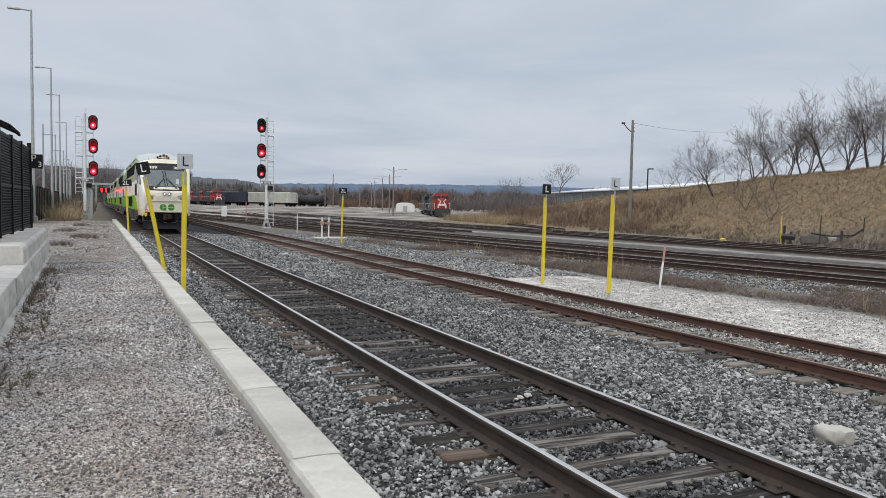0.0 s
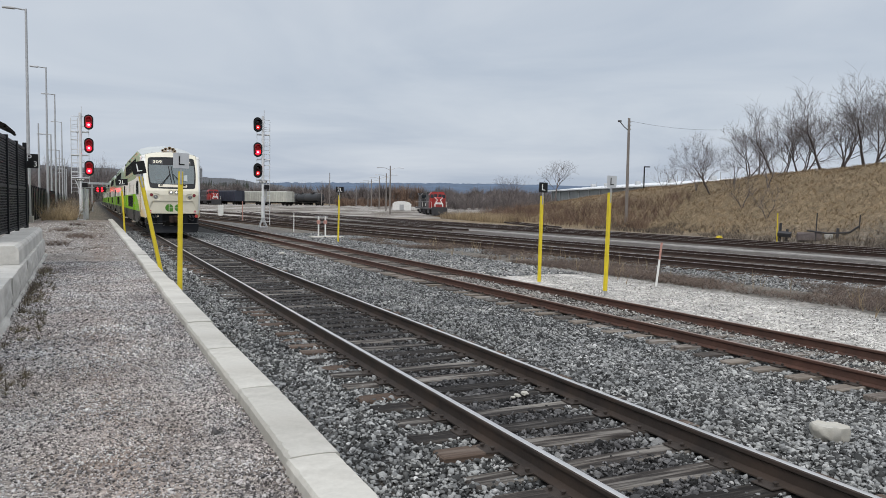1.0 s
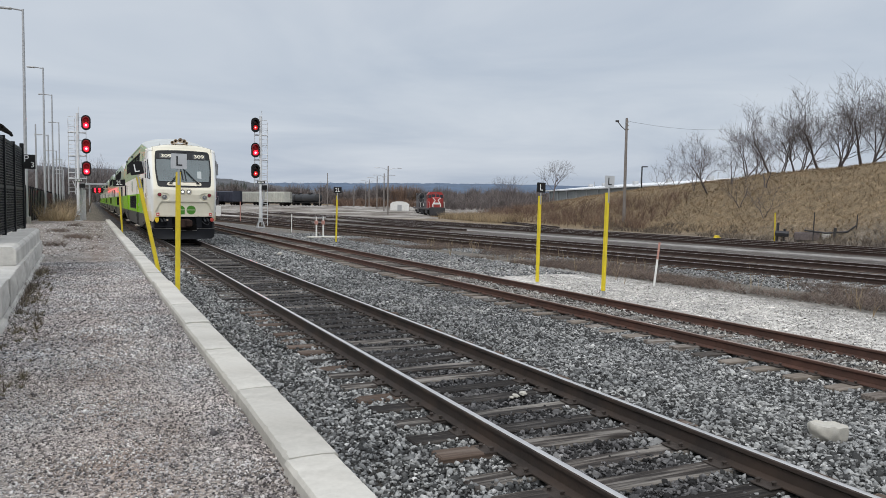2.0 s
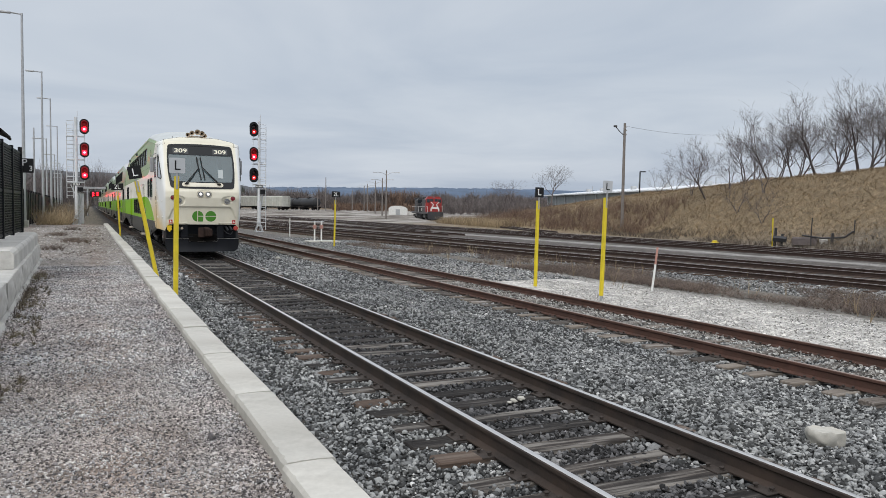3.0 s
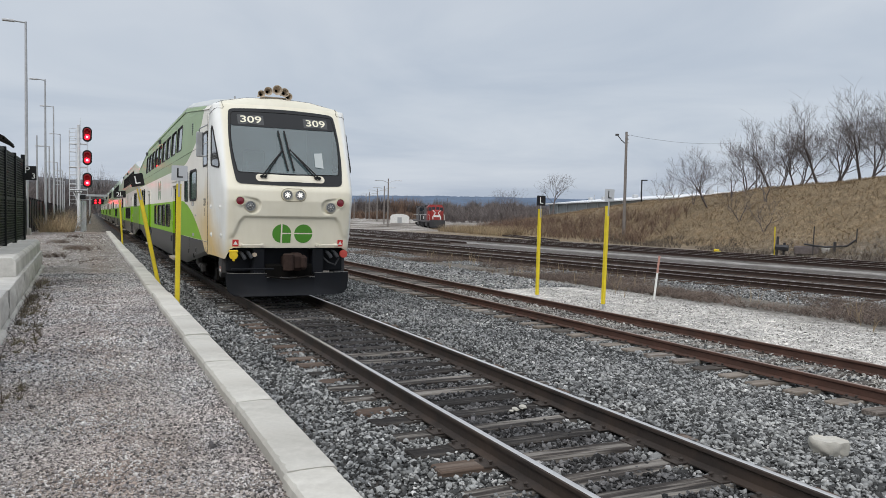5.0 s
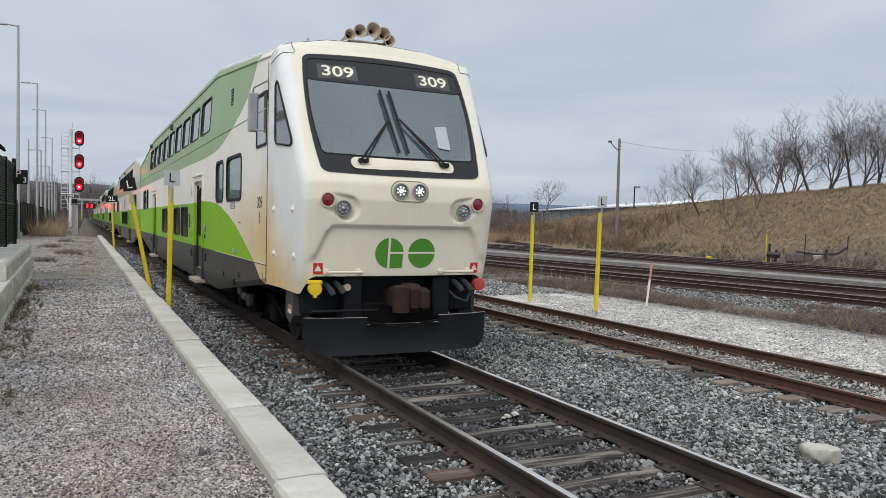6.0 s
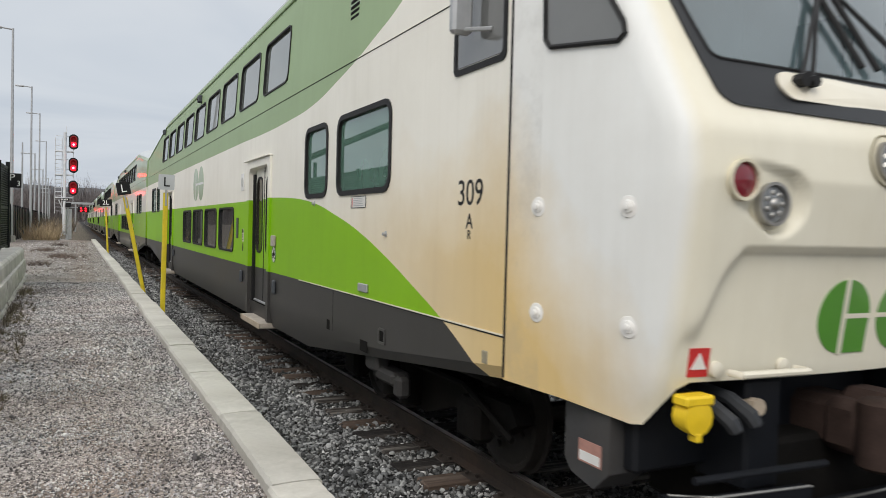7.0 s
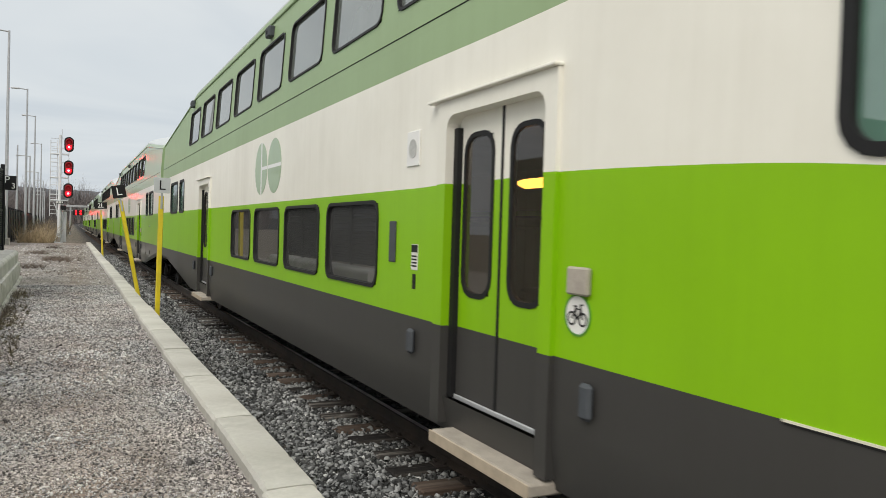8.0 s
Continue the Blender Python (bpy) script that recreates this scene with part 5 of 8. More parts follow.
def put_door(root, y0, y1, side, livery):
    """A double sliding door: two leaves with tall windows, portal, step and lamps."""
    door = part("door", portal_geo(y0, y1, side), livery, root, "double sliding door")
    part("portal_lip", Geo().box(min(side * 1.50, side * 1.565), max(side * 1.50, side * 1.565), y0 - 0.12, y1 + 0.24, 2.722, 2.74, 0.004), livery, door)
    part("step_edge", Geo().box(min(side * 1.622, side * 1.632), max(side * 1.622, side * 1.632), y0 - 0.1, y1 - 0.08, 0.47, 0.545, 0.003), M_BRASS, door)
    w = (y1 - y0) / 2 - 0.012
    for k in (0, 1):
        c = y0 + (y1 - y0) * (0.25 + 0.5 * k)
        x = side * 1.432
        a, b = c - w / 2, c + w / 2
        wa, wb, za, zb = c - 0.167, c + 0.167, 1.448, 2.472
        g = Geo()
        for p, q, r, s in ((a, b, 0.72, za), (a, b, zb, 2.64), (a, wa, za, zb), (wb, b, za, zb)):
            g.box(min(x, x - side * 0.03), max(x, x - side * 0.03), p, q, r, s)
        part("leaf", g, livery, door)
        share("leaf_window", WINDOWS["door"][0], door, facing(x, c, (za + zb) / 2, (side, 0, 0)))
        share("leaf_pane", WINDOWS["door"][1], door, facing(x, c, (za + zb) / 2, (side, 0, 0)))
    part("seal", Geo().box(min(side * 1.437, side * 1.40), max(side * 1.437, side * 1.40), (y0 + y1) / 2 - 0.013, (y0 + y1) / 2 + 0.013, 0.74, 2.62), M_RUBBER, door)
    # black strip stands for the shade in the deep far jamb
    part("jamb_gap", Geo().box(min(side * 1.47, side * 1.36), max(side * 1.47, side * 1.36), y1 - 0.06, y1 - 0.002, 0.74, 2.54), M_RUBBER, door)
    part("threshold", Geo().box(min(side * 1.445, side * 1.36), max(side * 1.445, side * 1.36), y0 + 0.02, y1 - 0.02, 0.73, 0.76, 0.004), M_ALU, door)
    part("step", Geo().box(min(side * 1.36, side * 1.62), max(side * 1.36, side * 1.62), y0 - 0.1, y1 - 0.08, 0.47, 0.545, 0.012), M_STEP, door, "worn pale door step")
    part("door_recess", Geo().box(min(side * 1.36, side * 1.38), max(side * 1.36, side * 1.38), y0, y1, 0.5, 0.74), M_UNDER, door)
    for yy in (y0 - 0.42, y1 + 0.5):
        part("marker_lamp", Geo().box(min(side * 1.50, side * 1.545), max(side * 1.50, side * 1.545), yy - 0.045, yy + 0.045, 0.95, 1.13, 0.018), M_HOSE, root)


def portal_geo(y0, y1, side):
    """The raised frame round a door and the reveal behind it."""
    r, q = 0.10, []
    for i in range(7):
        a = radians(180 - 15 * i)
        q.append((y0 + r + r * math.cos(a), 2.62 - r + r * math.sin(a)))
    for i in range(7):
        a = radians(90 - 15 * i)
        q.append((y1 - r + r * math.cos(a), 2.62 - r + r * math.sin(a)))
    out = [(y0 - 0.11, 0.56), (y0 - 0.11, 2.72), (y1 + 0.13, 2.72), (y1 + 0.13, 0.56), (y1, 0.56)] + q[::-1] + [(y0, 0.56)]
    return Geo().prism(out, "x", min(side * 1.37, side * 1.53), max(side * 1.37, side * 1.53))


def car_interior(st, root):
    y0, y1 = st["y0"] + 0.5, st["y1"] - 0.15

    def slab(name, *q):
        part(name, Geo().box(*q), M_INTERIOR, root)
    slab("lower_floor", -1.34, 1.34, 6.0, 20.8, 0.80, 0.84)
    slab("middle_floor", -1.35, 1.35, 6.0, 20.8, 2.66, 3.02)
    for p, q in ((y0, 6.0), (20.8, y1)):
        slab("end_floor", -1.40, 1.40, p, q, 1.55, 1.60)
        # added backing, keeps daylight of the far windows out of view
        slab("partition", 0.3, 0.34, p, q, 1.6, 3.4)
    slab("end_ceiling", -1.42, 1.42, y0, 6.0, 2.95, 3.0)
    slab("bulkhead", -1.38, 1.38, y0, y0 + 0.04, 1.0, 3.9)
    # the same added backing along the upper deck
    slab("upper_partition", -0.02, 0.02, 6.0, 20.8, 3.02, 4.2)
    for y in (6.0, 20.8):
        for p, q in ((-1.42, -0.4), (0.4, 1.42)):
            slab("cross_wall", p, q, y - 0.02, y + 0.02, 0.84, 4.0)
    s = Geo()
    y = 9.4
    while y < 17.4:
        for x in (-0.95, 0.95):
            for z in (0.84, 3.02):
                s.box(x - 0.45, x + 0.45, y, y + 0.12, z + 0.3, z + 1.1, 0.04)
                s.box(x - 0.45, x + 0.45, y + 0.1, y + 0.55, z + 0.3, z + 0.45, 0.04)
        y += 0.82
    tagged(part("seats", s, M_SEAT, root, "rows of dark green seats"), kind="stuff")
    part("ceiling_lamp", Geo().tube([(-1.0, 7.85, 2.20), (-1.0, 7.95, 2.19), (-1.0, 8.35, 2.19), (-1.0, 8.45, 2.20)], [0.012, 0.035, 0.035, 0.012], 10), M_CABINGLOW, root, "warm glowing ceiling lamp")


def wheelset_mesh():
    g = Geo()
    for s in (-1, 1):
        m = pose(s * 0.7525, 0, 0, 0, 90 * s, 0)
        g.lathe([(0.06, -0.06), (0.36, -0.05), (0.38, -0.065), (0.455, -0.065), (0.455, -0.045), (0.425, -0.04), (0.42, 0.055), (0.385, 0.06), (0.36, 0.03), (0.16, 0.015), (0.14, 0.05), (0.09, 0.06), (0.0, 0.06)], 24, m=m)
    g.tube([(-1.0, 0, 0), (1.0, 0, 0)], 0.075, 10)
    for s in (-1, 1):
        for k in range(4):
            a = math.pi / 2 * k
            g.tube([(s * 0.80, 0.25 * math.cos(a), 0.25 * math.sin(a)), (s * 0.826, 0.25 * math.cos(a), 0.25 * math.sin(a))], 0.03, 6)
    return g.mesh("wheelset", M_WHEEL, 35)


M_WHEEL = paint("wheel_steel", (0.028, 0.024, 0.021), 0.65, 0.2, 0.25, 6, 0.2)
WHEELSET = wheelset_mesh()
WHEELS = []


def bogie(root, y):
    g = Geo()
    for s in (-1, 1):
        g.prism([(y - 1.85, 0.50), (y - 1.75, 0.62), (y - 0.8, 0.60), (y - 0.4, 0.74), (y + 0.4, 0.74), (y + 0.8, 0.60), (y + 1.75, 0.62), (y + 1.85, 0.50), (y + 1.6, 0.36), (y + 0.9, 0.42), (y + 0.4, 0.26), (y - 0.4, 0.26), (y - 0.9, 0.42), (y - 1.6, 0.36)], "x", s * 0.98 - 0.07, s * 0.98 + 0.07)
    g.box(-1.0, 1.0, y - 0.3, y + 0.3, 0.42, 0.72, 0.04)
    bg = part("bogie_frame", g, M_UNDER, root, "grimy cast bogie frame")
    for s in (-1, 1):
        for dy in (-1.3, 1.3):
            part("axle_box", Geo().box(s * 1.07 - 0.09, s * 1.07 + 0.09, y + dy - 0.17, y + dy + 0.17, 0.27, 0.58, 0.04), M_UNDER, bg)
        for ds in (-0.2, 0.2):
            part("spring", Geo().tube([(s * 1.1, y + ds, 0.3), (s * 1.1, y + ds, 0.66)], 0.11, 10), M_UNDER, bg, smooth=40)
        part("brake_rod", Geo().tube([(s * 1.12, y - 1.9, 0.42), (s * 1.12, y - 1.2, 0.66), (s * 1.12, y + 1.2, 0.66), (s * 1.12, y + 1.9, 0.42)], 0.025, 6), M_UNDER, bg)
    for dy in (-1.3, 1.3):
        w = share("wheelset", WHEELSET, root, pose(0, y + dy, 0.42))
        WHEELS.append((w, y + dy))


def car_common(root, st, cab, livery):
    wins, doors = car_windows(cab), car_doors(cab)
    part("body", car_shell(st, wins, doors), livery, root, "green, white and grey painted double-deck body", smooth=24)
    for side in (-1, 1):
        for y0, y1, z0, z1, kind in wins:
            put_window(root, kind, (y0 + y1) / 2, (z0 + z1) / 2, side)
        for y0, y1 in doors:
            put_door(root, y0, y1, side, livery)
        # seams and drip rail on the flank
        g = Geo()
        a, b = st["y0"] + 0.02, st["y1"] - 0.02
        g.box(min(side * 1.4985, side * 1.504), max(side * 1.4985, side * 1.504), a, b, 3.340, 3.345)
        part("body_seam", g, M_RUBBER, root)
        part("seam_lip", Geo().box(min(side * 1.4985, side * 1.507), max(side * 1.4985, side * 1.507), a, b, 3.3452, 3.353), livery, root)
        pts = [(side * (side_x(along(st["gutter"], y)) + 0.008), y, along(st["gutter"], y)) for y in [a] + [q[0] for q in st["gutter"][1:-1]] + [b]]
        part("drip_rail", Geo().tube(pts, 0.014, 6), livery, root)
        # painted roundel on the white band: two sage discs with a gap
        yc = 13.72 if cab else 13.1
        for dy, slit in ((0.36, True), (-0.36, False)):
            lg = Geo()
            r = 0.345
            n = 28
            out = [(r * math.cos(2 * math.pi * i / n), r * math.sin(2 * math.pi * i / n)) for i in range(n)]
            lg.prism(out, "z", 0.001, 0.004)
            d = part("logo_disc", lg, M_SAGELOGO, root, "sage green disc of the painted logo")
            d.matrix_basis = facing(side * 1.5, yc + dy, 2.62, (side, 0, 0))
            bar = Geo().box(0.05 if slit else -0.345, 0.345, -0.022, 0.022, 0.0042, 0.006)
            if slit:
                bar.box(0.0, 0.05, -0.345, 0.345, 0.0042, 0.006)
            part("logo_bar", bar, M_TRAINWHITE, d)
        for yy, zz in ((9.10, 2.455),):
            part("speaker", Geo().box(min(side * 1.5, side * 1.512), max(side * 1.5, side * 1.512), yy - 0.11, yy + 0.11, zz - 0.13, zz + 0.13, 0.004), M_TRAINWHITE, root)
            part("speaker_grille", Geo().lathe([(0.07, 0.0), (0.07, 0.004), (0.055, 0.002), (0.0, 0.002)], 18), M_SPEAKER, root, "round grey speaker grille").matrix_basis = facing(side * 1.512, yy, zz, (side, 0, 0))
        yi = doors[0][1] + 0.93
        part("intercom", Geo().box(min(side * 1.5, side * 1.515), max(side * 1.5, side * 1.515), yi - 0.06, yi + 0.06, 1.60, 1.92, 0.006), M_HOSE, root)
        notice = part("notice", Geo().box(min(side * 1.5, side * 1.504), max(side * 1.5, side * 1.504), yi - 0.47, yi - 0.36, 1.56, 1.75), M_TRAINWHITE, root, "small printed notice")
        bars = Geo()
        bars.box(min(side * 1.504, side * 1.5055), max(side * 1.504, side * 1.5055), yi - 0.468, yi - 0.362, 1.69, 1.745)
        for k in range(4):
            bars.box(min(side * 1.504, side * 1.5055), max(side * 1.504, side * 1.5055), yi - 0.46, yi - 0.37, 1.655 - 0.024 * k, 1.667 - 0.024 * k)
        part("small_notice", Geo().box(min(side * 1.5, side * 1.503), max(side * 1.5, side * 1.503), yi - 0.44, yi - 0.385, 1.42, 1.53), M_BLACK, root)
        part("notice_bars", bars, M_BLACK, notice)
        yb = doors[0][0] - 0.325
        part("door_control", Geo().box(min(side * 1.5, side * 1.535), max(side * 1.5, side * 1.535), yb - 0.085, yb + 0.085, 1.55, 1.69, 0.01), M_STEP, root)
        roundel = part("roundel_sign", Geo().lathe([(0.105, 0), (0.105, 0.003), (0.0, 0.0031)], 24), M_TRAINWHITE, root, "round white picture sign")
        roundel.matrix_basis = facing(side * 1.5, yb + 0.02, 1.45, (side, 0, 0))
        part("roundel_rim", ring_geo([(0.107 * math.cos(math.pi * i / 12), 0.107 * math.sin(math.pi * i / 12)) for i in range(24)], [(0.096 * math.cos(math.pi * i / 12), 0.096 * math.sin(math.pi * i / 12)) for i in range(24)], 0.0, 0.006), M_GREENLOGO, roundel)
        rb = Geo()
        for px, py in ((-0.045, -0.02), (0.045, -0.02)):
            rb.add(*(lambda gg: (gg.v, gg.f))(ring_geo([(px + 0.036 * math.cos(math.pi * i / 8), py + 0.036 * math.sin(math.pi * i / 8)) for i in range(16)], [(px + 0.026 * math.cos(math.pi * i / 8), py + 0.026 * math.sin(math.pi * i / 8)) for i in range(16)], 0.003, 0.006)))
        for pts in (((-0.045, -0.02), (-0.014, 0.03), (0.03, 0.03), (0.045, -0.02)), ((-0.014, 0.03), (0.0, -0.02), (0.03, 0.03)), ((0.03, 0.03), (0.024, 0.052), (0.046, 0.054)), ((-0.028, 0.043), (-0.002, 0.043)), ((-0.014, 0.03), (-0.016, 0.043))):
            rb.tube([(a, b, 0.0045) for a, b in pts], 0.0045, 5)
        part("roundel_mark", rb, M_BLACK, roundel)
        for yy, zz, hw in ((3.29, 0.936, 0.05), (3.72, 0.79, 0.09), (4.74, 0.85, 0.045)):
            part("jack_pocket", Geo().box(min(side * 1.49, side * 1.503), max(side * 1.49, side * 1.503), yy - hw, yy + hw, zz - 0.05, zz + 0.05, 0.004), M_UNDER, root)
            if hw == 0.05:
                part("pocket_rim", ring_geo(round_rect(0.15, 0.13, 0.015), round_rect(0.105, 0.09, 0.01), 0, 0.010), M_SKIRT, root).matrix_basis = facing(side * 1.5, yy, zz, (side, 0, 0))
        part("skirt_seam", Geo().box(min(side * 1.497, side * 1.502), max(side * 1.497, side * 1.502), 4.599, 4.607, 0.80, 1.205), M_RUBBER, root)
        for yy, zz in ((3.258, 1.776), (5.296, 2.062)):
            part("tow_bolt", Geo().lathe([(0.026, 0.0), (0.026, 0.006), (0.014, 0.01), (0.014, 0.03), (0.0, 0.032)], 10), M_GALV, root, "small steel bolt", smooth=40).matrix_basis = facing(side * 1.5, yy, zz, (side, 0, 0))
        for yy, zz in ((13.88, 4.40), (20.77, 4.43)):
            cm = part("flank_camera", Geo().box(min(side * 1.43, side * 1.52), max(side * 1.43, side * 1.52), yy - 0.10, yy + 0.10, zz - 0.07, zz + 0.07, 0.015), M_HOSE, root, "small dark grey lamp box under the gutter")
            part("flank_lens", Geo().lathe([(0.035, 0.0), (0.03, 0.01), (0.0, 0.012)], 12), M_BLACK, cm).matrix_basis = facing(side * 1.52, yy, zz, (side, 0, 0))
    car_interior(st, root)
    g = Geo()
    g.box(-1.25, 1.25, st["y0"] + 0.5, st["y1"] - 0.5, 0.78, 0.98, 0.03)
    part("underframe", g, M_UNDER, root, "dark underframe")
    for a, b in ((8.9, 11.5), (12.2, 14.2), (15.0, 17.6)):
        part("equipment_box", Geo().box(-1.1, 1.1, a, b, 0.34, 0.8, 0.05), M_UNDER, root)
    for y in ((3.75, 22.2) if cab else (3.3, 22.7)):
        bogie(root, y)
    for y in (8.0, 10.5, 13.0, 15.5, 18.0):
        gu = along(st["gutter"], y)
        part("roof_vent", Geo().box(-0.5, 0.5, y - 0.45, y + 0.45, gu + 0.36, gu + 0.49, 0.04), livery, root)


# nose of the cab car
FACE = [(0.95, 0.24), (1.14, 0.14), (1.6, 0.08), (2.1, 0.0), (2.32, 0.02), (2.6, 0.17), (3.82, 0.84), (4.12, 1.02), (4.3, 1.15)]


def face_half(z):
    return along([(0.9, 1.27), (1.4, 1.32), (2.3, 1.345), (3.2, 1.40), (4.12, 1.45)], z)


def chin(x, z):
    """Depth of the recessed chin panel: a trapezoid with sloping flanks."""
    edge = along([(1.1, 1.265), (1.3, 1.205), (1.66, 1.065), (1.76, 0.98)], z)
    return 0.050 * min(1.0, max(0.0, min((1.785 - z) / 0.028, (edge - abs(x)) / 0.04)))


def scoop(x, z):
    """Depth of the hollow that widens and deepens from each tail lamp inwards past the ditch lamp."""
    ax, az, bx, bz = 1.045, 2.09, 0.79, 1.995
    t = min(1, max(0, ((abs(x) - ax) * (bx - ax) + (z - az) * (bz - az)) / ((bx - ax) ** 2 + (bz - az) ** 2)))
    d = math.hypot(abs(x) - ax - (bx - ax) * t, z - az - (bz - az) * t)
    k = min(1, max(0, (0.115 + 0.05 * t - d) / 0.035))
    return (0.008 + 0.05 * t) * k * k * (3 - 2 * k)


def face_y(x, z):
    return along(FACE, z) + 0.07 * (x / 1.2) ** 2 + chin(x, z) + scoop(x, z)


def nose_side(y, z):
    """Half width of the tapering flank ahead of the cab door."""
    f = face_y(face_half(z), z)
    t = min(1, max(0, (1.36 - y) / (1.36 - f)))
    return side_x(z) + (face_half(z) - side_x(z)) * t


SHIELD_OUTER, SHIELD_INNER = (1.10, 1.135, 2.445, 4.05, 0.09, 0.07), (1.06, 1.085, 2.68, 3.985, 0.06, 0.05)


def inside(outline, x, z):
    """Whether a point lies within an outline."""
    odd = False
    for (ax, az), (bx, bz) in zip(outline, outline[1:] + outline[:1]):
        if (az > z) != (bz > z) and x < (bx - ax) * (z - az) / (bz - az) + ax:
            odd = not odd
    return odd


def face_ring(outer, inner, off):
    """A band over the face between two outlines, with edges down to the face."""
    g, k = Geo(), len(outer)
    mid = [((a[0] + b[0]) / 2, (a[1] + b[1]) / 2) for a, b in zip(outer, inner)]
    vs = []
    for ring, o in ((outer, -0.01), (outer, off), (mid, off), (inner, off), (inner, -0.04)):
        vs += [(x, face_y(x, z) - o, z) for x, z in ring]
    return g.add(vs, [(r * k + i, r * k + (i + 1) % k, (r + 1) * k + (i + 1) % k, (r + 1) * k + i) for r in range(4) for i in range(k)])


BROW_SEAM = []


def nose_geo():
    # finer rows round the lamps and along the ridge over the chin
    zs = [1.13 + 0.036 * i for i in range(17)] + [1.735, 1.757, 1.785] + [1.803 + 0.018 * i for i in range(27)] + [2.30 + 0.0388 * i for i in range(48)]
    levels = [(z - 1.13) / 3.03 for z in zs] + [1.0]
    g = Geo()

    def plan(z):
        F, X = face_half(z), side_x(z)
        fy = face_y(F, z)
        c = Vector((F, fy))
        s = Vector((X, 1.36))
        r = min(0.16, (s - c).length * 0.45)
        a = c + (s - c).normalized() * r
        pts = [s, s.lerp(a, 0.5), a]
        xe = F - r
        b = Vector((xe, face_y(xe, z)))
        for t in (0.25, 0.5, 0.75):
            pts.append(a * (1 - t) ** 2 + c * 2 * t * (1 - t) + b * t * t)
        for i in range(53):
            x = xe * (1 - i / 52)
            pts.append(Vector((x, face_y(x, z))))
        return pts
    n = len(plan(2.0))
    rows = []
    for s in levels:
        row = []
        for k in range(n):
            t = min(1, k / 5.0)
            lo = (0.955, 0.935, 0.895, 0.905, 0.995, 1.10)[k] if k < 6 else 1.13
            hi = 4.05 + (4.16 - 4.05) * t
            z = lo + (hi - lo) * s
            p = plan(z)[k]
            row.append((p.x, p.y, z))
        rows.append(row)
    # cap: over the brow to the first roof section
    prof = roof_profile(4.05)
    px, pz = [p[0] for p in prof][::-1], [p[1] for p in prof][::-1]
    brow, join = [], []
    for x, y, z in rows[-1]:
        zr = float(np.interp(x, px, pz))
        brow.append((x * 0.99, y + (1.36 - y) * 0.3, z + (zr - z) * 0.72))
        join.append((x, 1.36, zr if x < 1.45 else 4.05))
    rows += [brow, join]
    j = min(range(len(zs)), key=lambda a: abs(zs[a] - 4.03))
    k = max(a for a in range(n) if rows[j][a][0] > 1.2)
    BROW_SEAM.extend(rows[j][:k] + [rows[j + 1][k]] + [r[k] for r in rows[j + 2:]])
    full = [[(-x, y, z) for x, y, z in r] + [q for q in r[::-1][1:]] for r in rows]
    w = len(full[0])
    hole = [((a[0] + b[0]) / 2, (a[1] + b[1]) / 2) for a, b in zip(bow(*SHIELD_OUTER), bow(*SHIELD_INNER))]
    fs = []
    for j in range(len(full) - 1):
        for i in range(w - 1):
            c = [(full[j][i][k] + full[j + 1][i + 1][k]) / 2 for k in range(3)]
            if not (c[1] < 1.3 and inside(hole, c[0], c[2])):
                fs.append((j * w + i, j * w + i + 1, (j + 1) * w + i + 1, (j + 1) * w + i))
    return g.add([p for r in full for p in r], fs)


def face_patch(outline, off, rings=(1.0, 0.7, 0.35), g=None, mi=0):
    """A skin over the face inside an outline of (x, z), off metres proud of it."""
    g = g or Geo()
    cx, cz = sum(p[0] for p in outline) / len(outline), sum(p[1] for p in outline) / len(outline)
    k, vs = len(outline), []
    for r in rings:
        for x, z in outline:
            X, Z = cx + (x - cx) * r, cz + (z - cz) * r
            vs.append((X, face_y(X, Z) - off, Z))
    vs.append((cx, face_y(cx, cz) - off, cz))
    fs = [(a * k + i, a * k + (i + 1) % k, (a + 1) * k + (i + 1) % k, (a + 1) * k + i) for a in range(len(rings) - 1) for i in range(k)]
    fs += [((len(rings) - 1) * k + i, (len(rings) - 1) * k + (i + 1) % k, len(vs) - 1) for i in range(k)]
    # edge down to the face
    e = [(x, face_y(x, z) + 0.01, z) for x, z in outline]
    vs += e
    o = len(vs) - k
    fs += [(i, o + i, o + (i + 1) % k, (i + 1) % k) for i in range(k)]
    return g.add(vs, fs, mi)


def bow(w0, w1, z0, z1, r, rise, n=10):
    """A windshield outline: rounded corners, bowed top and bottom."""
    base = round_rect(2.0, 2.0, r, 5)
    out = []
    dense = []
    for i, p in enumerate(base):
        q = base[(i + 1) % len(base)]
        steps = n if (abs(q[0] - p[0]) + abs(q[1] - p[1])) > 0.5 else 1
        dense += [(p[0] + (q[0] - p[0]) * k / steps, p[1] + (q[1] - p[1]) * k / steps) for k in range(steps)]
    for a, b in dense:
        t = (b + 1) / 2
        x = a * (w0 + (w1 - w0) * t + 0.26 * t * (1 - t))
        z = z0 + (z1 - z0) * t + rise * (1 - a * a) * (t - 0.35)
        out.append((x, z))
    return out


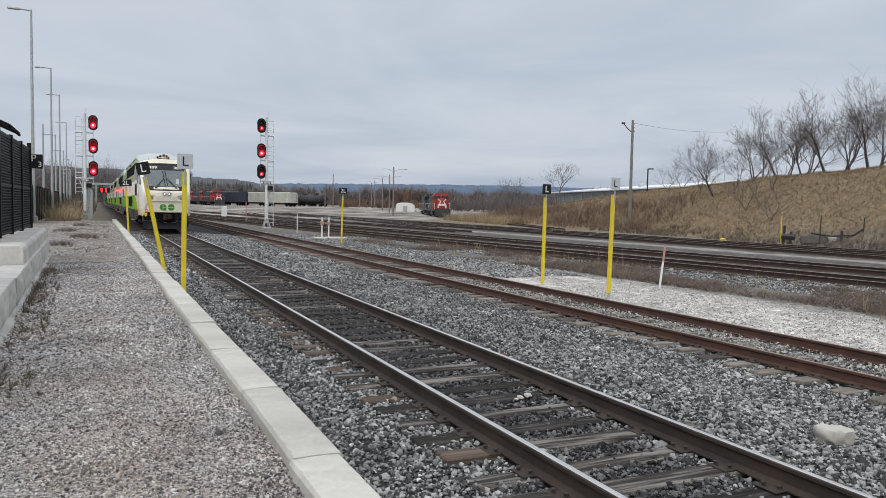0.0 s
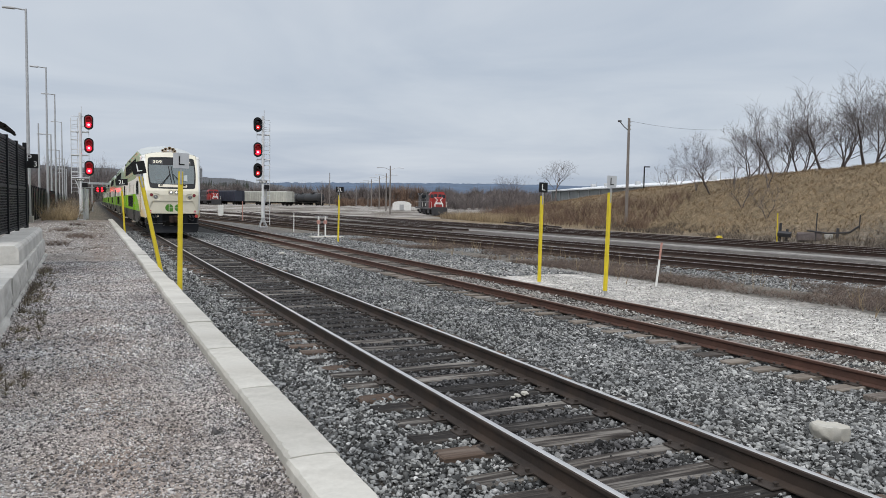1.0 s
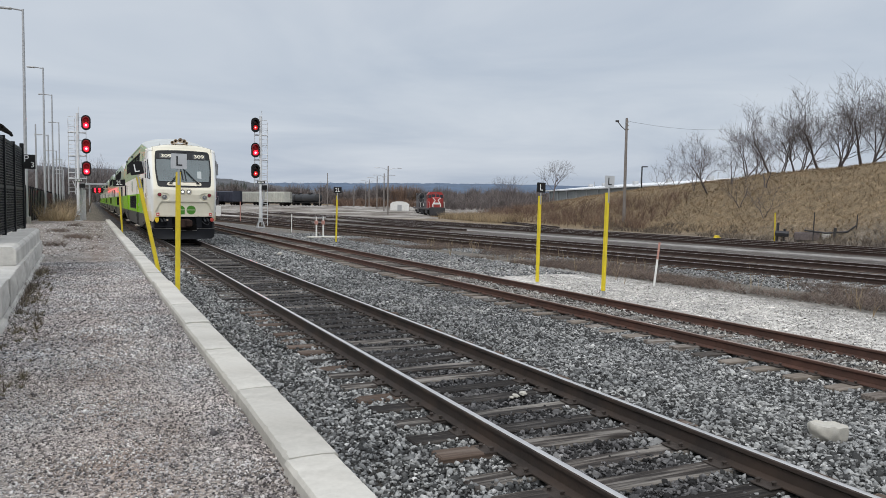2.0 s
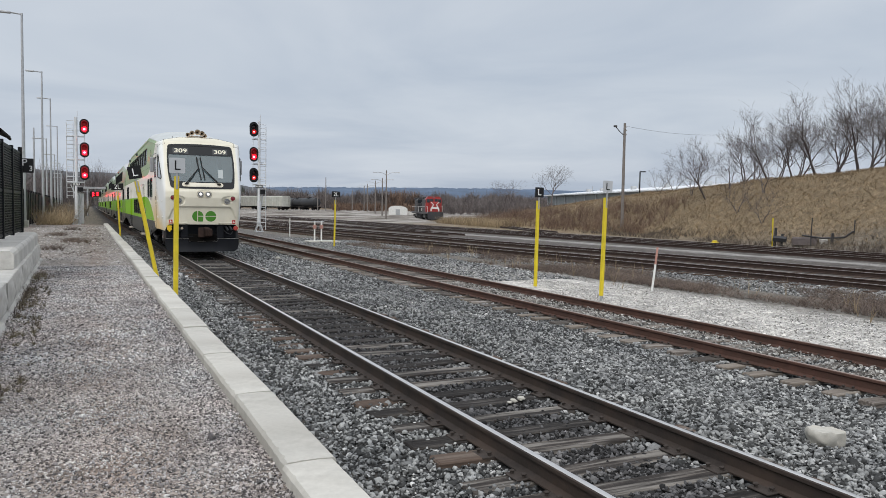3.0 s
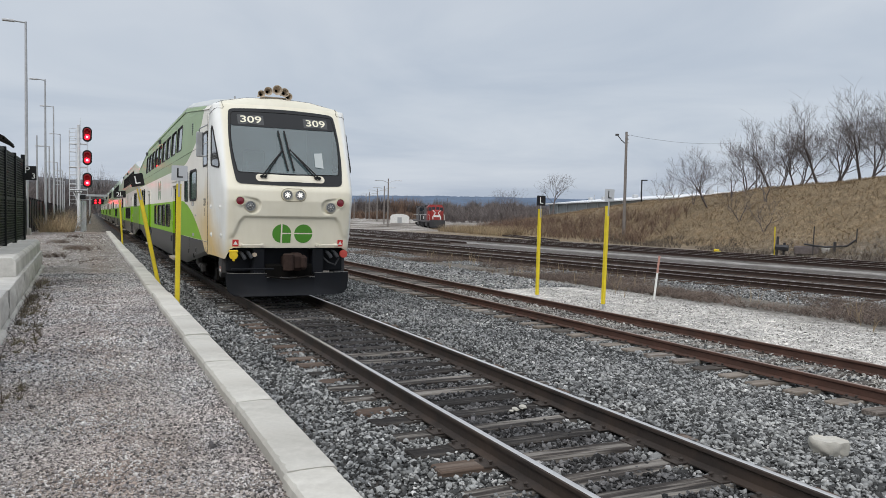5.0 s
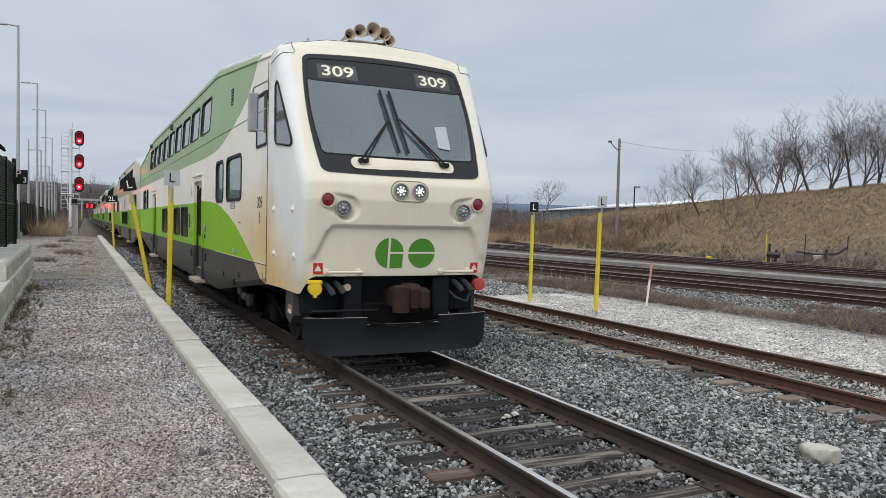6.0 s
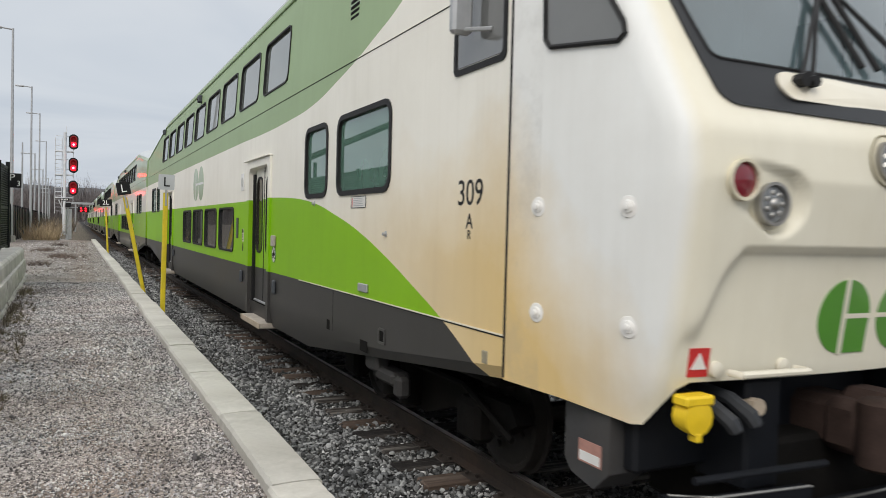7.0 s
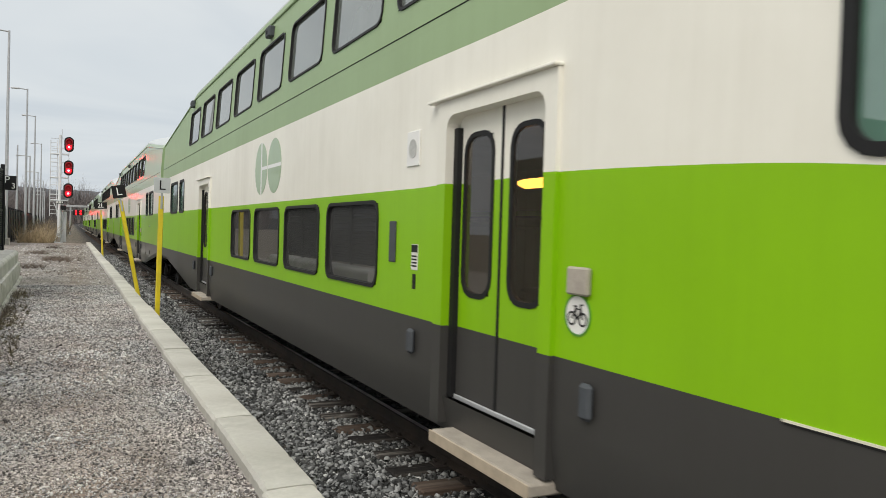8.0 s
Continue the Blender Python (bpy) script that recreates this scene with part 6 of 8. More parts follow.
def lamp_unit(root, x, z, r, mat, name, label):
    red = mat is M_REDLENS
    m = facing(x, face_y(x, z) - (0.0 if red else 0.03 if mat is M_LENS else 0.014), z)
    bez = part(name, ring_geo([(1.17 * r * math.cos(math.pi * i / 12), 1.17 * r * math.sin(math.pi * i / 12)) for i in range(24)], [(r * math.cos(math.pi * i / 12), r * math.sin(math.pi * i / 12)) for i in range(24)], -0.06, 0.022), M_HOUSING if red else M_CHROME, root, label, smooth=40)
    bez.matrix_basis = m
    part("lens", Geo().lathe([(r, -0.04), (r * 0.98, 0.004), (r * 0.6, 0.014), (0, 0.02)], 24), M_LENS if mat is M_HEADLIGHT else mat, bez, smooth=50)
    if mat is M_LENS:
        part("gasket", ring_geo([(1.42 * r * math.cos(math.pi * i / 12), 1.42 * r * math.sin(math.pi * i / 12)) for i in range(24)], [(1.1 * r * math.cos(math.pi * i / 12), 1.1 * r * math.sin(math.pi * i / 12)) for i in range(24)], -0.06, -0.018), M_HOUSING, bez, "grey grimy gasket", smooth=40)
    if not red:
        part("lamp_core", Geo().lathe([(r * 0.34, 0.012), (r * 0.30, 0.024), (r * 0.15, 0.030), (0, 0.031)], 14), M_HEADLIGHT if mat is M_HEADLIGHT else M_CHROME, bez, smooth=50)
        for i in range(7):
            a = 2 * math.pi * i / 7
            g = Geo().lathe([(r * 0.15, 0.005), (r * 0.15, 0.016), (r * 0.09, 0.020), (0, 0.021)], 8, m=Matrix.Translation((r * 0.6 * math.cos(a), r * 0.6 * math.sin(a), 0)))
            part("led", g, M_CHROME if mat is M_LENS else M_LED, bez)
    return bez


def housing(root, x0, z0, x1, z1, r, name="lamp_housing"):
    """A flat grey patch for the recess between two lamps, its edge shade drawn as a brown rim."""
    out, d = [], math.atan2(z1 - z0, x1 - x0)
    for i in range(12):
        a = d + math.pi / 2 + math.pi * i / 11
        out.append((x0 + r * math.cos(a), z0 + r * math.sin(a)))
    for i in range(12):
        a = d - math.pi / 2 + math.pi * i / 11
        out.append((x1 + r * math.cos(a), z1 + r * math.sin(a)))
    h = part(name, face_patch(out, 0.004), M_HOUSING, root, "grey lamp recess", smooth=40)
    # brown tube draws the shaded edge of the recess
    part("housing_rim", Geo().tube([(x, face_y(x, z) - 0.006, z) for x, z in out + out[:1]], 0.006, 6), M_RIM, h, smooth=60)
    return h


M_BRACKET = paint("cast_bracket_grey", (0.035, 0.033, 0.032), 0.7, 0.1, 0.25, 6, 0.2)
M_STEPBOX = paint("grey_step_box", (0.05, 0.05, 0.052), 0.6, 0, 0.2, 4, 0.1, dirt=(0.05, 0.042, 0.035), dirt_amount=0.5)
# pale colour for daylight showing through the far side of the cab
M_DAYLIGHT = paint("pale_daylight_patch", (0.42, 0.46, 0.46), 0.2, 0, 0.05, 3, 0)
M_RIM = paint("brown_edge_tone", (0.30, 0.27, 0.19), 0.6, 0, 0.2, 10, 0)
M_HOUSING = paint("lamp_recess_grey", (0.64, 0.595, 0.46), 0.5, 0, 0.15, 6, 0.1)
M_NUMPANEL = paint("number_panel_grey", (0.05, 0.053, 0.056), 0.4, 0, 0.1, 20, 0)
M_SHIELD = paint("cab_side_glass", (0.135, 0.138, 0.135), 0.03, 0, 0.12, 0.7, 0.0, coat=1.0)
M_WINDSHIELD = glass_material("windshield_glass", (0.66, 0.80, 0.83), 0.13, (0.155, 0.225, 0.245), 0.42, True)
M_DESK = paint("desk_grey", (0.10, 0.11, 0.11), 0.6, 0, 0.1, 5, 0.05)
M_CABWALL = paint("cab_wall_green", (0.34, 0.41, 0.40), 0.7, 0, 0.1, 2, 0)
M_CABDOOR = paint("cab_door_pale", (0.46, 0.52, 0.51), 0.6, 0, 0.08, 2, 0)


def build_nose(root):
    part("nose", nose_geo(), M_LIVERY_CAB, root, "cream moulded cab nose with a dirty lower edge", smooth=62)
    sur = part("windshield_surround", face_ring(bow(*SHIELD_OUTER), bow(*SHIELD_INNER), 0.014), M_TRAINBLACK, root, "black windshield surround", smooth=40)
    part("windshield", face_patch(bow(*SHIELD_INNER), 0.004), M_WINDSHIELD, sur, "large tinted windshield", smooth=40)
    part("shield_seal", Geo().tube([(x, face_y(x, z) - 0.012, z) for x, z in bow(*SHIELD_INNER) + bow(*SHIELD_INNER)[:1]], 0.010, 6), M_RUBBER, sur, smooth=60)
    # the driver's cab behind the glass
    desk = part("driving_desk", Geo().prism([(0.42, 2.50), (0.50, 2.66), (0.95, 2.74), (1.15, 2.62), (1.15, 2.2), (0.42, 2.2)], "x", -1.08, 1.08), M_DESK, root, "grey driving desk")
    part("desk_screen", Geo().box(-0.72, -0.38, 1.0, 1.05, 2.7, 2.95, 0.01), M_BLACK, desk)
    part("driver_seat", Geo().box(-0.75, -0.25, 1.45, 1.58, 2.45, 3.25, 0.06).box(-0.75, -0.25, 1.2, 1.55, 2.3, 2.45, 0.05), M_SEAT, root, "dark driver seat")
    part("cab_bulkhead", Geo().box(-1.36, 1.36, 1.74, 1.80, 1.2, 4.15), M_CABWALL, root, "pale green cab rear wall")
    part("bulkhead_door", Geo().box(0.05, 0.75, 1.715, 1.738, 2.0, 3.75, 0.02), M_CABDOOR, root, "paler cab rear door")
    part("number_band", face_patch(bow(1.115, 1.08, 3.68, 3.985, 0.12, 0.03), 0.0135), M_TRAINBLACK, sur, smooth=40)
    for x in (-0.70, 0.70):
        part("number_panel", face_patch([(x - 0.27, 3.715), (x + 0.27, 3.715), (x + 0.27, 3.925), (x - 0.27, 3.925)], 0.0155, (1.0, 0.5)), M_NUMPANEL, sur)
        m = facing(x, face_y(x, 3.82) - 0.020, 3.82, (0.097 * x, -1, 0.55))
        lettering("number", "309", 0.235, M_NUMBER, sur, m @ Matrix.Diagonal((1.3, 1, 1, 1)), 0.001, 0.003)
    cap = [(s * 0.645 + 0.075 * math.cos(radians(a)), 2.572 - 0.012 * (1 - abs(s)) + 0.075 * math.sin(radians(a))) for s, a0 in ((1, -90), (-1, 90)) for a in range(a0, a0 + 181, 20)]
    part("wiper_panel", face_patch(cap, 0.03), M_CREAM, root, "cream wiper panel", smooth=40)
    for s in (-1, 1):
        g = Geo()

        def on(x, z, o=0.06):
            return (x, face_y(x, z) - o, z)
        for dx in (0.0, 0.07):
            g.tube([on(s * (0.60 - dx), 2.60), on(s * (0.32 - dx * 0.5) - 0.02, 2.92), on(s * 0.07 - 0.03, 3.20)], 0.013, 6)
        b0 = 0.0 if s < 0 else 0.13
        g.tube([on(b0 - 0.16, 3.60, 0.045), on(b0 - 0.11, 3.18, 0.05), on(b0 - 0.045, 2.74, 0.045)], 0.018, 6)
        g.tube([on(s * 0.60, 2.60, 0.03), on(s * 0.60, 2.60, 0.09)], 0.035, 8)
        g.tube([on(s * 0.53, 2.60, 0.03), on(s * 0.53, 2.60, 0.09)], 0.03, 8)
        part("wiper", g, M_RUBBER, root, "black twin-arm wiper")
    housing(root, -0.10, 2.23, 0.16, 2.23, 0.13)
    lamp_unit(root, -0.10, 2.23, 0.085, M_HEADLIGHT, "headlamp", "lit headlamp")
    lamp_unit(root, 0.16, 2.23, 0.085, M_HEADLIGHT, "headlamp", "lit headlamp")
    for s in (-1, 1):
        lamp_unit(root, s * 1.045, 2.09, 0.082, M_REDLENS, "tail_lamp", "dark red tail lamp")
        lamp_unit(root, s * 0.84, 1.988, 0.088, M_LENS, "ditch_lamp", "clear ditch lamp")
        wn = part("warning_label", face_patch([(s * 1.105 + a * 0.06, 1.228 + b * 0.07) for a, b in ((-1, -1), (1, -1), (1, 1), (-1, 1))], 0.006, (1.0, 0.5)), M_WARNRED, root, "red warning label")
        part("warning_mark", face_patch([(s * 1.105 - 0.045, 1.195), (s * 1.105 + 0.045, 1.195), (s * 1.105, 1.275)], 0.010, (1.0, 0.5)), M_TRAINWHITE, wn)
        part("handrail", Geo().tube([(s * 1.0, 0.14, 1.19), (s * 1.0, 0.07, 1.19), (s * 0.58, 0.045, 1.19), (s * 0.58, 0.12, 1.19)], 0.019, 8), M_CREAM, root, "cream handrail", smooth=40)
        for hx in (1.0, 0.58):
            part("rail_flange", Geo().lathe([(0.042, 0.0), (0.038, 0.014), (0.02, 0.02), (0.0, 0.021)], 14), M_CREAM, root, smooth=40).matrix_basis = facing(s * hx, face_y(hx, 1.19) - 0.004, 1.19)
        # quarter window ahead of the cab door
        tri = [(1.06, 2.88), (1.10, 3.60), (1.06, 3.66), (1.01, 3.62), (0.50, 2.86), (0.485, 2.80), (0.53, 2.77), (1.02, 2.83)]
        g = Geo()
        vs = [(s * (nose_side(y, z) + 0.008), y, z) for y, z in tri] + [(s * (nose_side(y, z) - 0.02), y, z) for y, z in tri]
        k = len(tri)
        g.add(vs, [tuple(range(k))] + [(i, (i + 1) % k, k + (i + 1) % k, k + i) for i in range(k)])
        part("quarter_window", g, M_SHIELD, root, "dark triangular quarter window")
        part("quarter_window_seal", Geo().tube([(s * (nose_side(y, z) + 0.01), y, z) for y, z in tri + tri[:1]], 0.014, 6), M_RUBBER, root)
        for y, z in ((1.09, 1.968), (1.09, 1.38), (0.44, 1.962), (0.44, 1.38)):
            b = part("lifting_boss", Geo().lathe([(0.062, -0.01), (0.052, 0.005), (0.034, 0.007), (0.030, 0.016), (0.017, 0.018), (0.015, 0.03), (0.0, 0.032)], 20), M_TRAINWHITE, root, smooth=40)
            b.matrix_basis = facing(s * nose_side(y, z), y, z, (s, -0.25, 0))
        # cab door, its drop window and the mirror
        cd = part("cab_door", Geo().box(min(s * 1.4985, s * 1.505), max(s * 1.4985, s * 1.505), 1.352, 1.368, 0.97, 3.95), M_RUBBER, root, "cab door outline")
        part("cab_window", Geo().box(min(s * 1.46, s * 1.503), max(s * 1.46, s * 1.503), 1.45, 2.06, 2.88, 3.55, 0.01), M_SHIELD, cd, "dark cab door window")
        part("cab_window_frame", ring_geo(round_rect(0.68, 0.76, 0.05), round_rect(0.6, 0.68, 0.04), 0, 0.015), M_RUBBER, cd).matrix_basis = facing(s * 1.495, 1.755, 3.22, (s, 0, 0))
        mir = part("mirror", Geo().box(min(s * 1.545, s * 1.685), max(s * 1.545, s * 1.685), 1.76, 1.84, 3.05, 3.60, 0.02), M_GALV, root, "grey cab mirror")
        part("mirror_arm", Geo().tube([(s * 1.47, 1.5, 3.74), (s * 1.62, 1.76, 3.66), (s * 1.62, 1.80, 3.58)], 0.014, 6), M_GALV, mir)
        part("mirror_arm", Geo().tube([(s * 1.5, 1.6, 3.06), (s * 1.62, 1.80, 3.08)], 0.014, 6), M_GALV, mir)
        lettering("fleet_number", "309", 0.235, M_BLACK, root, facing(s * 1.5005, 1.83, 2.06, (s, 0, 0)))
        lettering("fleet_letter", "A", 0.14, M_BLACK, root, facing(s * 1.5005, 1.83, 1.88, (s, 0, 0)))
        lettering("fleet_letter", "R", 0.085, M_BLACK, root, facing(s * 1.5005, 1.83, 1.795, (s, 0, 0)))
        part("trim_strip", Geo().box(min(s * 1.499, s * 1.507), max(s * 1.499, s * 1.507), 1.37, 5.85, 1.209, 1.218), M_CREAM, root, "thin pale trim strip")
        part("trim_gap", Geo().box(min(s * 1.499, s * 1.504), max(s * 1.499, s * 1.504), 1.37, 5.85, 1.199, 1.2085), M_RUBBER, root)
        part("jack_bracket", Geo().box(min(s * 1.28, s * 1.42), max(s * 1.28, s * 1.42), 3.62, 3.90, 0.56, 0.80, 0.03).box(min(s * 1.22, s * 1.40), max(s * 1.22, s * 1.40), 3.30, 3.70, 0.50, 0.62, 0.03).box(min(s * 1.26, s * 1.38), max(s * 1.26, s * 1.38), 3.20, 3.34, 0.42, 0.60, 0.03), M_BRACKET, root, "dark grey cast lifting bracket")
        lou = part("louvre", Geo().box(min(s * 1.44, s * 1.475), max(s * 1.44, s * 1.475), 4.05, 4.35, 3.66, 4.06, 0.006), M_SAGELOGO, root)
        bars = Geo()
        for i in range(7):
            bars.box(min(s * 1.47, s * 1.482), max(s * 1.47, s * 1.482), 4.09, 4.31, 3.70 + 0.05 * i, 3.725 + 0.05 * i)
        part("louvre_slats", bars, M_UNDER, lou)
        plate = part("data_plate", Geo().box(min(s * 1.5, s * 1.503), max(s * 1.5, s * 1.503), 3.74, 4.12, 2.0, 2.10), M_TRAINWHITE, root, "small printed plate under the window")
        part("plate_frame", ring_geo(round_rect(0.385, 0.105, 0.004), round_rect(0.375, 0.095, 0.003), 0, 0.005), M_RUBBER, plate).matrix_basis = facing(s * 1.5, 3.93, 2.05, (s, 0, 0))
        part("plate_stripe", Geo().box(min(s * 1.503, s * 1.5045), max(s * 1.503, s * 1.5045), 4.085, 4.10, 2.01, 2.09), M_WARNRED, plate)
        rows = Geo()
        for i in range(5):
            rows.box(min(s * 1.503, s * 1.5045), max(s * 1.503, s * 1.5045), 3.80 + 0.02 * (i % 3), 4.06, 2.016 + 0.016 * i, 2.021 + 0.016 * i)
        part("plate_bars", rows, M_GALV, plate)
        part("hook", Geo().box(min(s * 1.5, s * 1.52), max(s * 1.5, s * 1.52), 3.63, 3.86, 1.262, 1.335, 0.006), M_GALV, root)
        part("hook", Geo().box(min(s * 1.495, s * 1.504), max(s * 1.495, s * 1.504), 1.55, 1.62, 1.01, 1.09, 0.006), M_RIM, root)
    # logo on the face: two discs with slits
    for x, side in ((-0.18, True), (0.275, False)):
        n, r = 32, 0.195
        lg = part("logo_disc", face_patch([(x + r * math.cos(2 * math.pi * i / n), 1.43 + r * math.sin(2 * math.pi * i / n)) for i in range(n)], 0.005, (1.0, 0.5)), M_GREENLOGO, root, "green disc of the painted logo", smooth=30)
        part("logo_bar", face_patch([(x + (0.0 if side else -r), 1.42), (x + r, 1.42), (x + r, 1.445), (x + (0.0 if side else -r), 1.445)], 0.007, (1.0, 0.5)), M_CREAM, lg)
        if side:
            part("logo_slit", face_patch([(x - 0.022, 1.23), (x + 0.008, 1.23), (x + 0.008, 1.63), (x - 0.022, 1.63)], 0.008, (1.0, 0.5)), M_CREAM, lg)
            part("logo_foot", face_patch([(x + 0.008, 1.236), (x + 0.185, 1.236), (x + 0.19, 1.42), (x + 0.008, 1.42)], 0.006, (1.0, 0.5)), M_GREENLOGO, lg)
    # pilot, coupler, sockets and hoses
    g = Geo()
    prof = [(0.06, 0.61), (0.07, 0.40), (0.03, 0.24), (-0.02, 0.15), (0.03, 0.15), (0.09, 0.24), (0.13, 0.40), (0.11, 0.61)]
    secs = []
    for x, k, drop in ((-1.29, 0.16, 0.06), (-1.08, 0.06, 0.0), (-0.5, 0.0, 0.0), (-0.5, 0.0, -0.001), (0.5, 0.0, -0.001), (0.5, 0.0, 0.0), (1.08, 0.06, 0.0), (1.29, 0.16, 0.06)):
        cut = 0.09 if drop < 0 else 0.0
        secs.append([(x * (1 if z > 0.3 else (0.97 if z > 0.2 else 0.88)), y + k, max(z, 0.15) if z < 0.5 else z - cut) for y, z in prof])
    kk = len(prof)
    g.add([q for s in secs for q in s], [(j * kk + i, j * kk + (i + 1) % kk, (j + 1) * kk + (i + 1) % kk, (j + 1) * kk + i) for j in range(len(secs) - 1) for i in range(kk)] + [tuple(range(kk)), tuple(range((len(secs) - 1) * kk, len(secs) * kk))])
    part("pilot", g, M_PLOW, root, "dark steel pilot plate", smooth=50)
    part("draft_gear", Geo().box(-0.62, 0.62, 0.3, 1.1, 0.28, 0.78, 0.03), M_UNDER, root)
    part("pilot_bar", Geo().tube([(-1.2, 0.14, 0.70), (-0.35, 0.10, 0.70)], 0.02, 8), M_PLOW, root)
    part("pilot_edge", Geo().tube([(0.5, 0.06, 0.615), (1.08, 0.13, 0.615), (1.29, 0.23, 0.615)], 0.005, 6), M_CHROME, root)
    part("pilot_edge", Geo().tube([(-1.27, 0.23, 0.615), (-1.08, 0.12, 0.615), (-0.5, 0.06, 0.615)], 0.005, 6), M_CHROME, root)
    part("pilot_edge", Geo().tube([(-0.5, 0.05, 0.525), (0.5, 0.055, 0.525)], 0.005, 6), M_CHROME, root)
    # pale patch on the glass paints in light from the far cab window
    part("cab_notice", face_patch([(0.56, 2.84), (0.74, 2.82), (0.75, 3.16), (0.57, 3.14)], 0.022, (1.0, 0.5)), M_DAYLIGHT, sur, "pale patch standing for daylight through the cab")
    part("buffer_beam", Geo().box(-1.24, 1.24, 0.50, 0.60, 0.62, 1.18, 0.02).box(-0.75, -0.5, 0.25, 0.6, 0.55, 1.12, 0.02).box(0.5, 0.75, 0.25, 0.6, 0.55, 1.12, 0.02), M_PLOW, root, "dark buffer beam")
    cp = part("coupler", Geo().box(-0.12, 0.16, 0.15, 0.7, 0.70, 0.98, 0.05).box(-0.02, 0.26, -0.04, 0.34, 0.66, 1.03, 0.07).box(0.17, 0.30, -0.14, 0.16, 0.69, 0.99, 0.05), M_COUPLER, root, "rusty knuckle coupler")
    part("knuckle", Geo().tube([(-0.07, 0.0, 0.66), (-0.07, 0.0, 0.68), (-0.07, 0.0, 1.0), (-0.07, 0.0, 1.02)], [0.09, 0.115, 0.115, 0.09], 14).box(-0.15, 0.0, 0.06, 0.3, 0.70, 0.99, 0.05), M_COUPLER, cp, smooth=40)
    part("uncoupling_rod", Geo().tube([(-0.55, 0.0, 0.56), (-0.1, -0.14, 0.50), (0.45, 0.0, 0.56)], 0.018, 6), M_UNDER, cp)
    sk = part("jumper_socket", Geo().lathe([(0.075, -0.05), (0.085, 0.0), (0.085, 0.05), (0.0, 0.06)], 14), M_YELLOWCAP, root, "yellow jumper socket", smooth=40)
    sk.matrix_basis = facing(-1.15, 0.22, 0.98)
    part("socket_lid", Geo().box(-0.09, 0.09, 0.055, 0.105, -0.04, 0.058, 0.01), M_YELLOWCAP, sk)
    part("lid_tab", Geo().box(-0.02, 0.02, -0.115, -0.07, 0.0, 0.055, 0.006), M_YELLOWCAP, sk)
    sk = part("jumper_socket", Geo().lathe([(0.075, -0.05), (0.085, 0.0), (0.085, 0.05), (0.0, 0.06)], 14), M_REDCAP, root, "red jumper socket", smooth=40)
    sk.matrix_basis = facing(1.17, 0.22, 1.0)
    for x, z in ((-0.97, 0.95), (-0.84, 0.97), (0.84, 0.97), (0.98, 0.98)):
        part("air_hose", Geo().tube([(x, 0.5, z + 0.08), (x, 0.28, z + 0.06), (x + 0.03, 0.17, z - 0.01), (x + 0.05, 0.16, z - 0.05)], [0.03, 0.036, 0.042, 0.036], 8), M_DARKHOSE, root, smooth=40)
    part("air_hose", Geo().tube([(-0.72, 0.3, 0.98), (-0.72, 0.2, 0.99)], 0.045, 8), M_BRASS, root)
    part("air_hose", Geo().tube([(0.7, 0.4, 1.0), (0.85, 0.26, 0.82), (1.0, 0.24, 0.76), (1.1, 0.3, 0.9)], 0.02, 8), M_DARKHOSE, root, smooth=40)
    for s in (-1, 1):
        st = part("step_box", Geo().prism([(0.60, 0.90), (0.98, 0.90), (0.98, 0.60), (0.92, 0.53), (0.72, 0.49), (0.60, 0.60)], "x", min(s * 1.08, s * 1.32), max(s * 1.08, s * 1.32)), M_STEPBOX, root, "grey angled step box")
        part("step_label", Geo().box(min(s * 1.32, s * 1.324), max(s * 1.32, s * 1.324), 0.66, 0.85, 0.61, 0.73), M_FADEDRED, st, "small red and white label")
        part("step_label_field", Geo().box(min(s * 1.324, s * 1.326), max(s * 1.324, s * 1.326), 0.67, 0.84, 0.62, 0.67), M_WHITEP, st)
    # horns on the brow
    hb = part("horn", Geo().box(-0.36, 0.18, 1.42, 1.62, 4.32, 4.43, 0.02), M_BRASS, root, "cluster of five tan air horns")
    for x, z, r in ((-0.33, 4.45, 0.08), (-0.18, 4.52, 0.095), (0.02, 4.56, 0.11), (0.18, 4.52, 0.10), (0.27, 4.44, 0.085)):
        part("horn_bell", Geo().lathe([(0.02, -0.35), (0.03, -0.1), (r * 0.6, -0.02), (r, 0.03), (r * 0.88, 0.028), (r * 0.55, -0.06), (r * 0.38, -0.16)], 16), M_BRASS, hb, smooth=50).matrix_basis = facing(x - 0.06, 1.3, z)
        part("horn_throat", Geo().lathe([(r * 0.5, 0.0), (r * 0.4, -0.02), (0.0, -0.02)], 14), M_UNDER, hb, "dark horn throat").matrix_basis = facing(x - 0.06, 1.41, z)
    part("roof_antenna", Geo().tube([(-0.9, 1.6, 4.25), (-0.9, 1.6, 4.40)], 0.02, 6), M_GALV, root)
    for s in (-1, 1):
        part("brow_seam", Geo().tube([(s * x, y, z) for x, y, z in BROW_SEAM], 0.006, 5), M_RUBBER, root, smooth=40)
    part("cap_seam", Geo().tube([(-x, 1.36, z) for x, z in roof_profile(4.05)[:4]] + [(x, 1.36, z) for x, z in roof_profile(4.05)[::-1]], 0.006, 5), M_RUBBER, root)


CARS = []


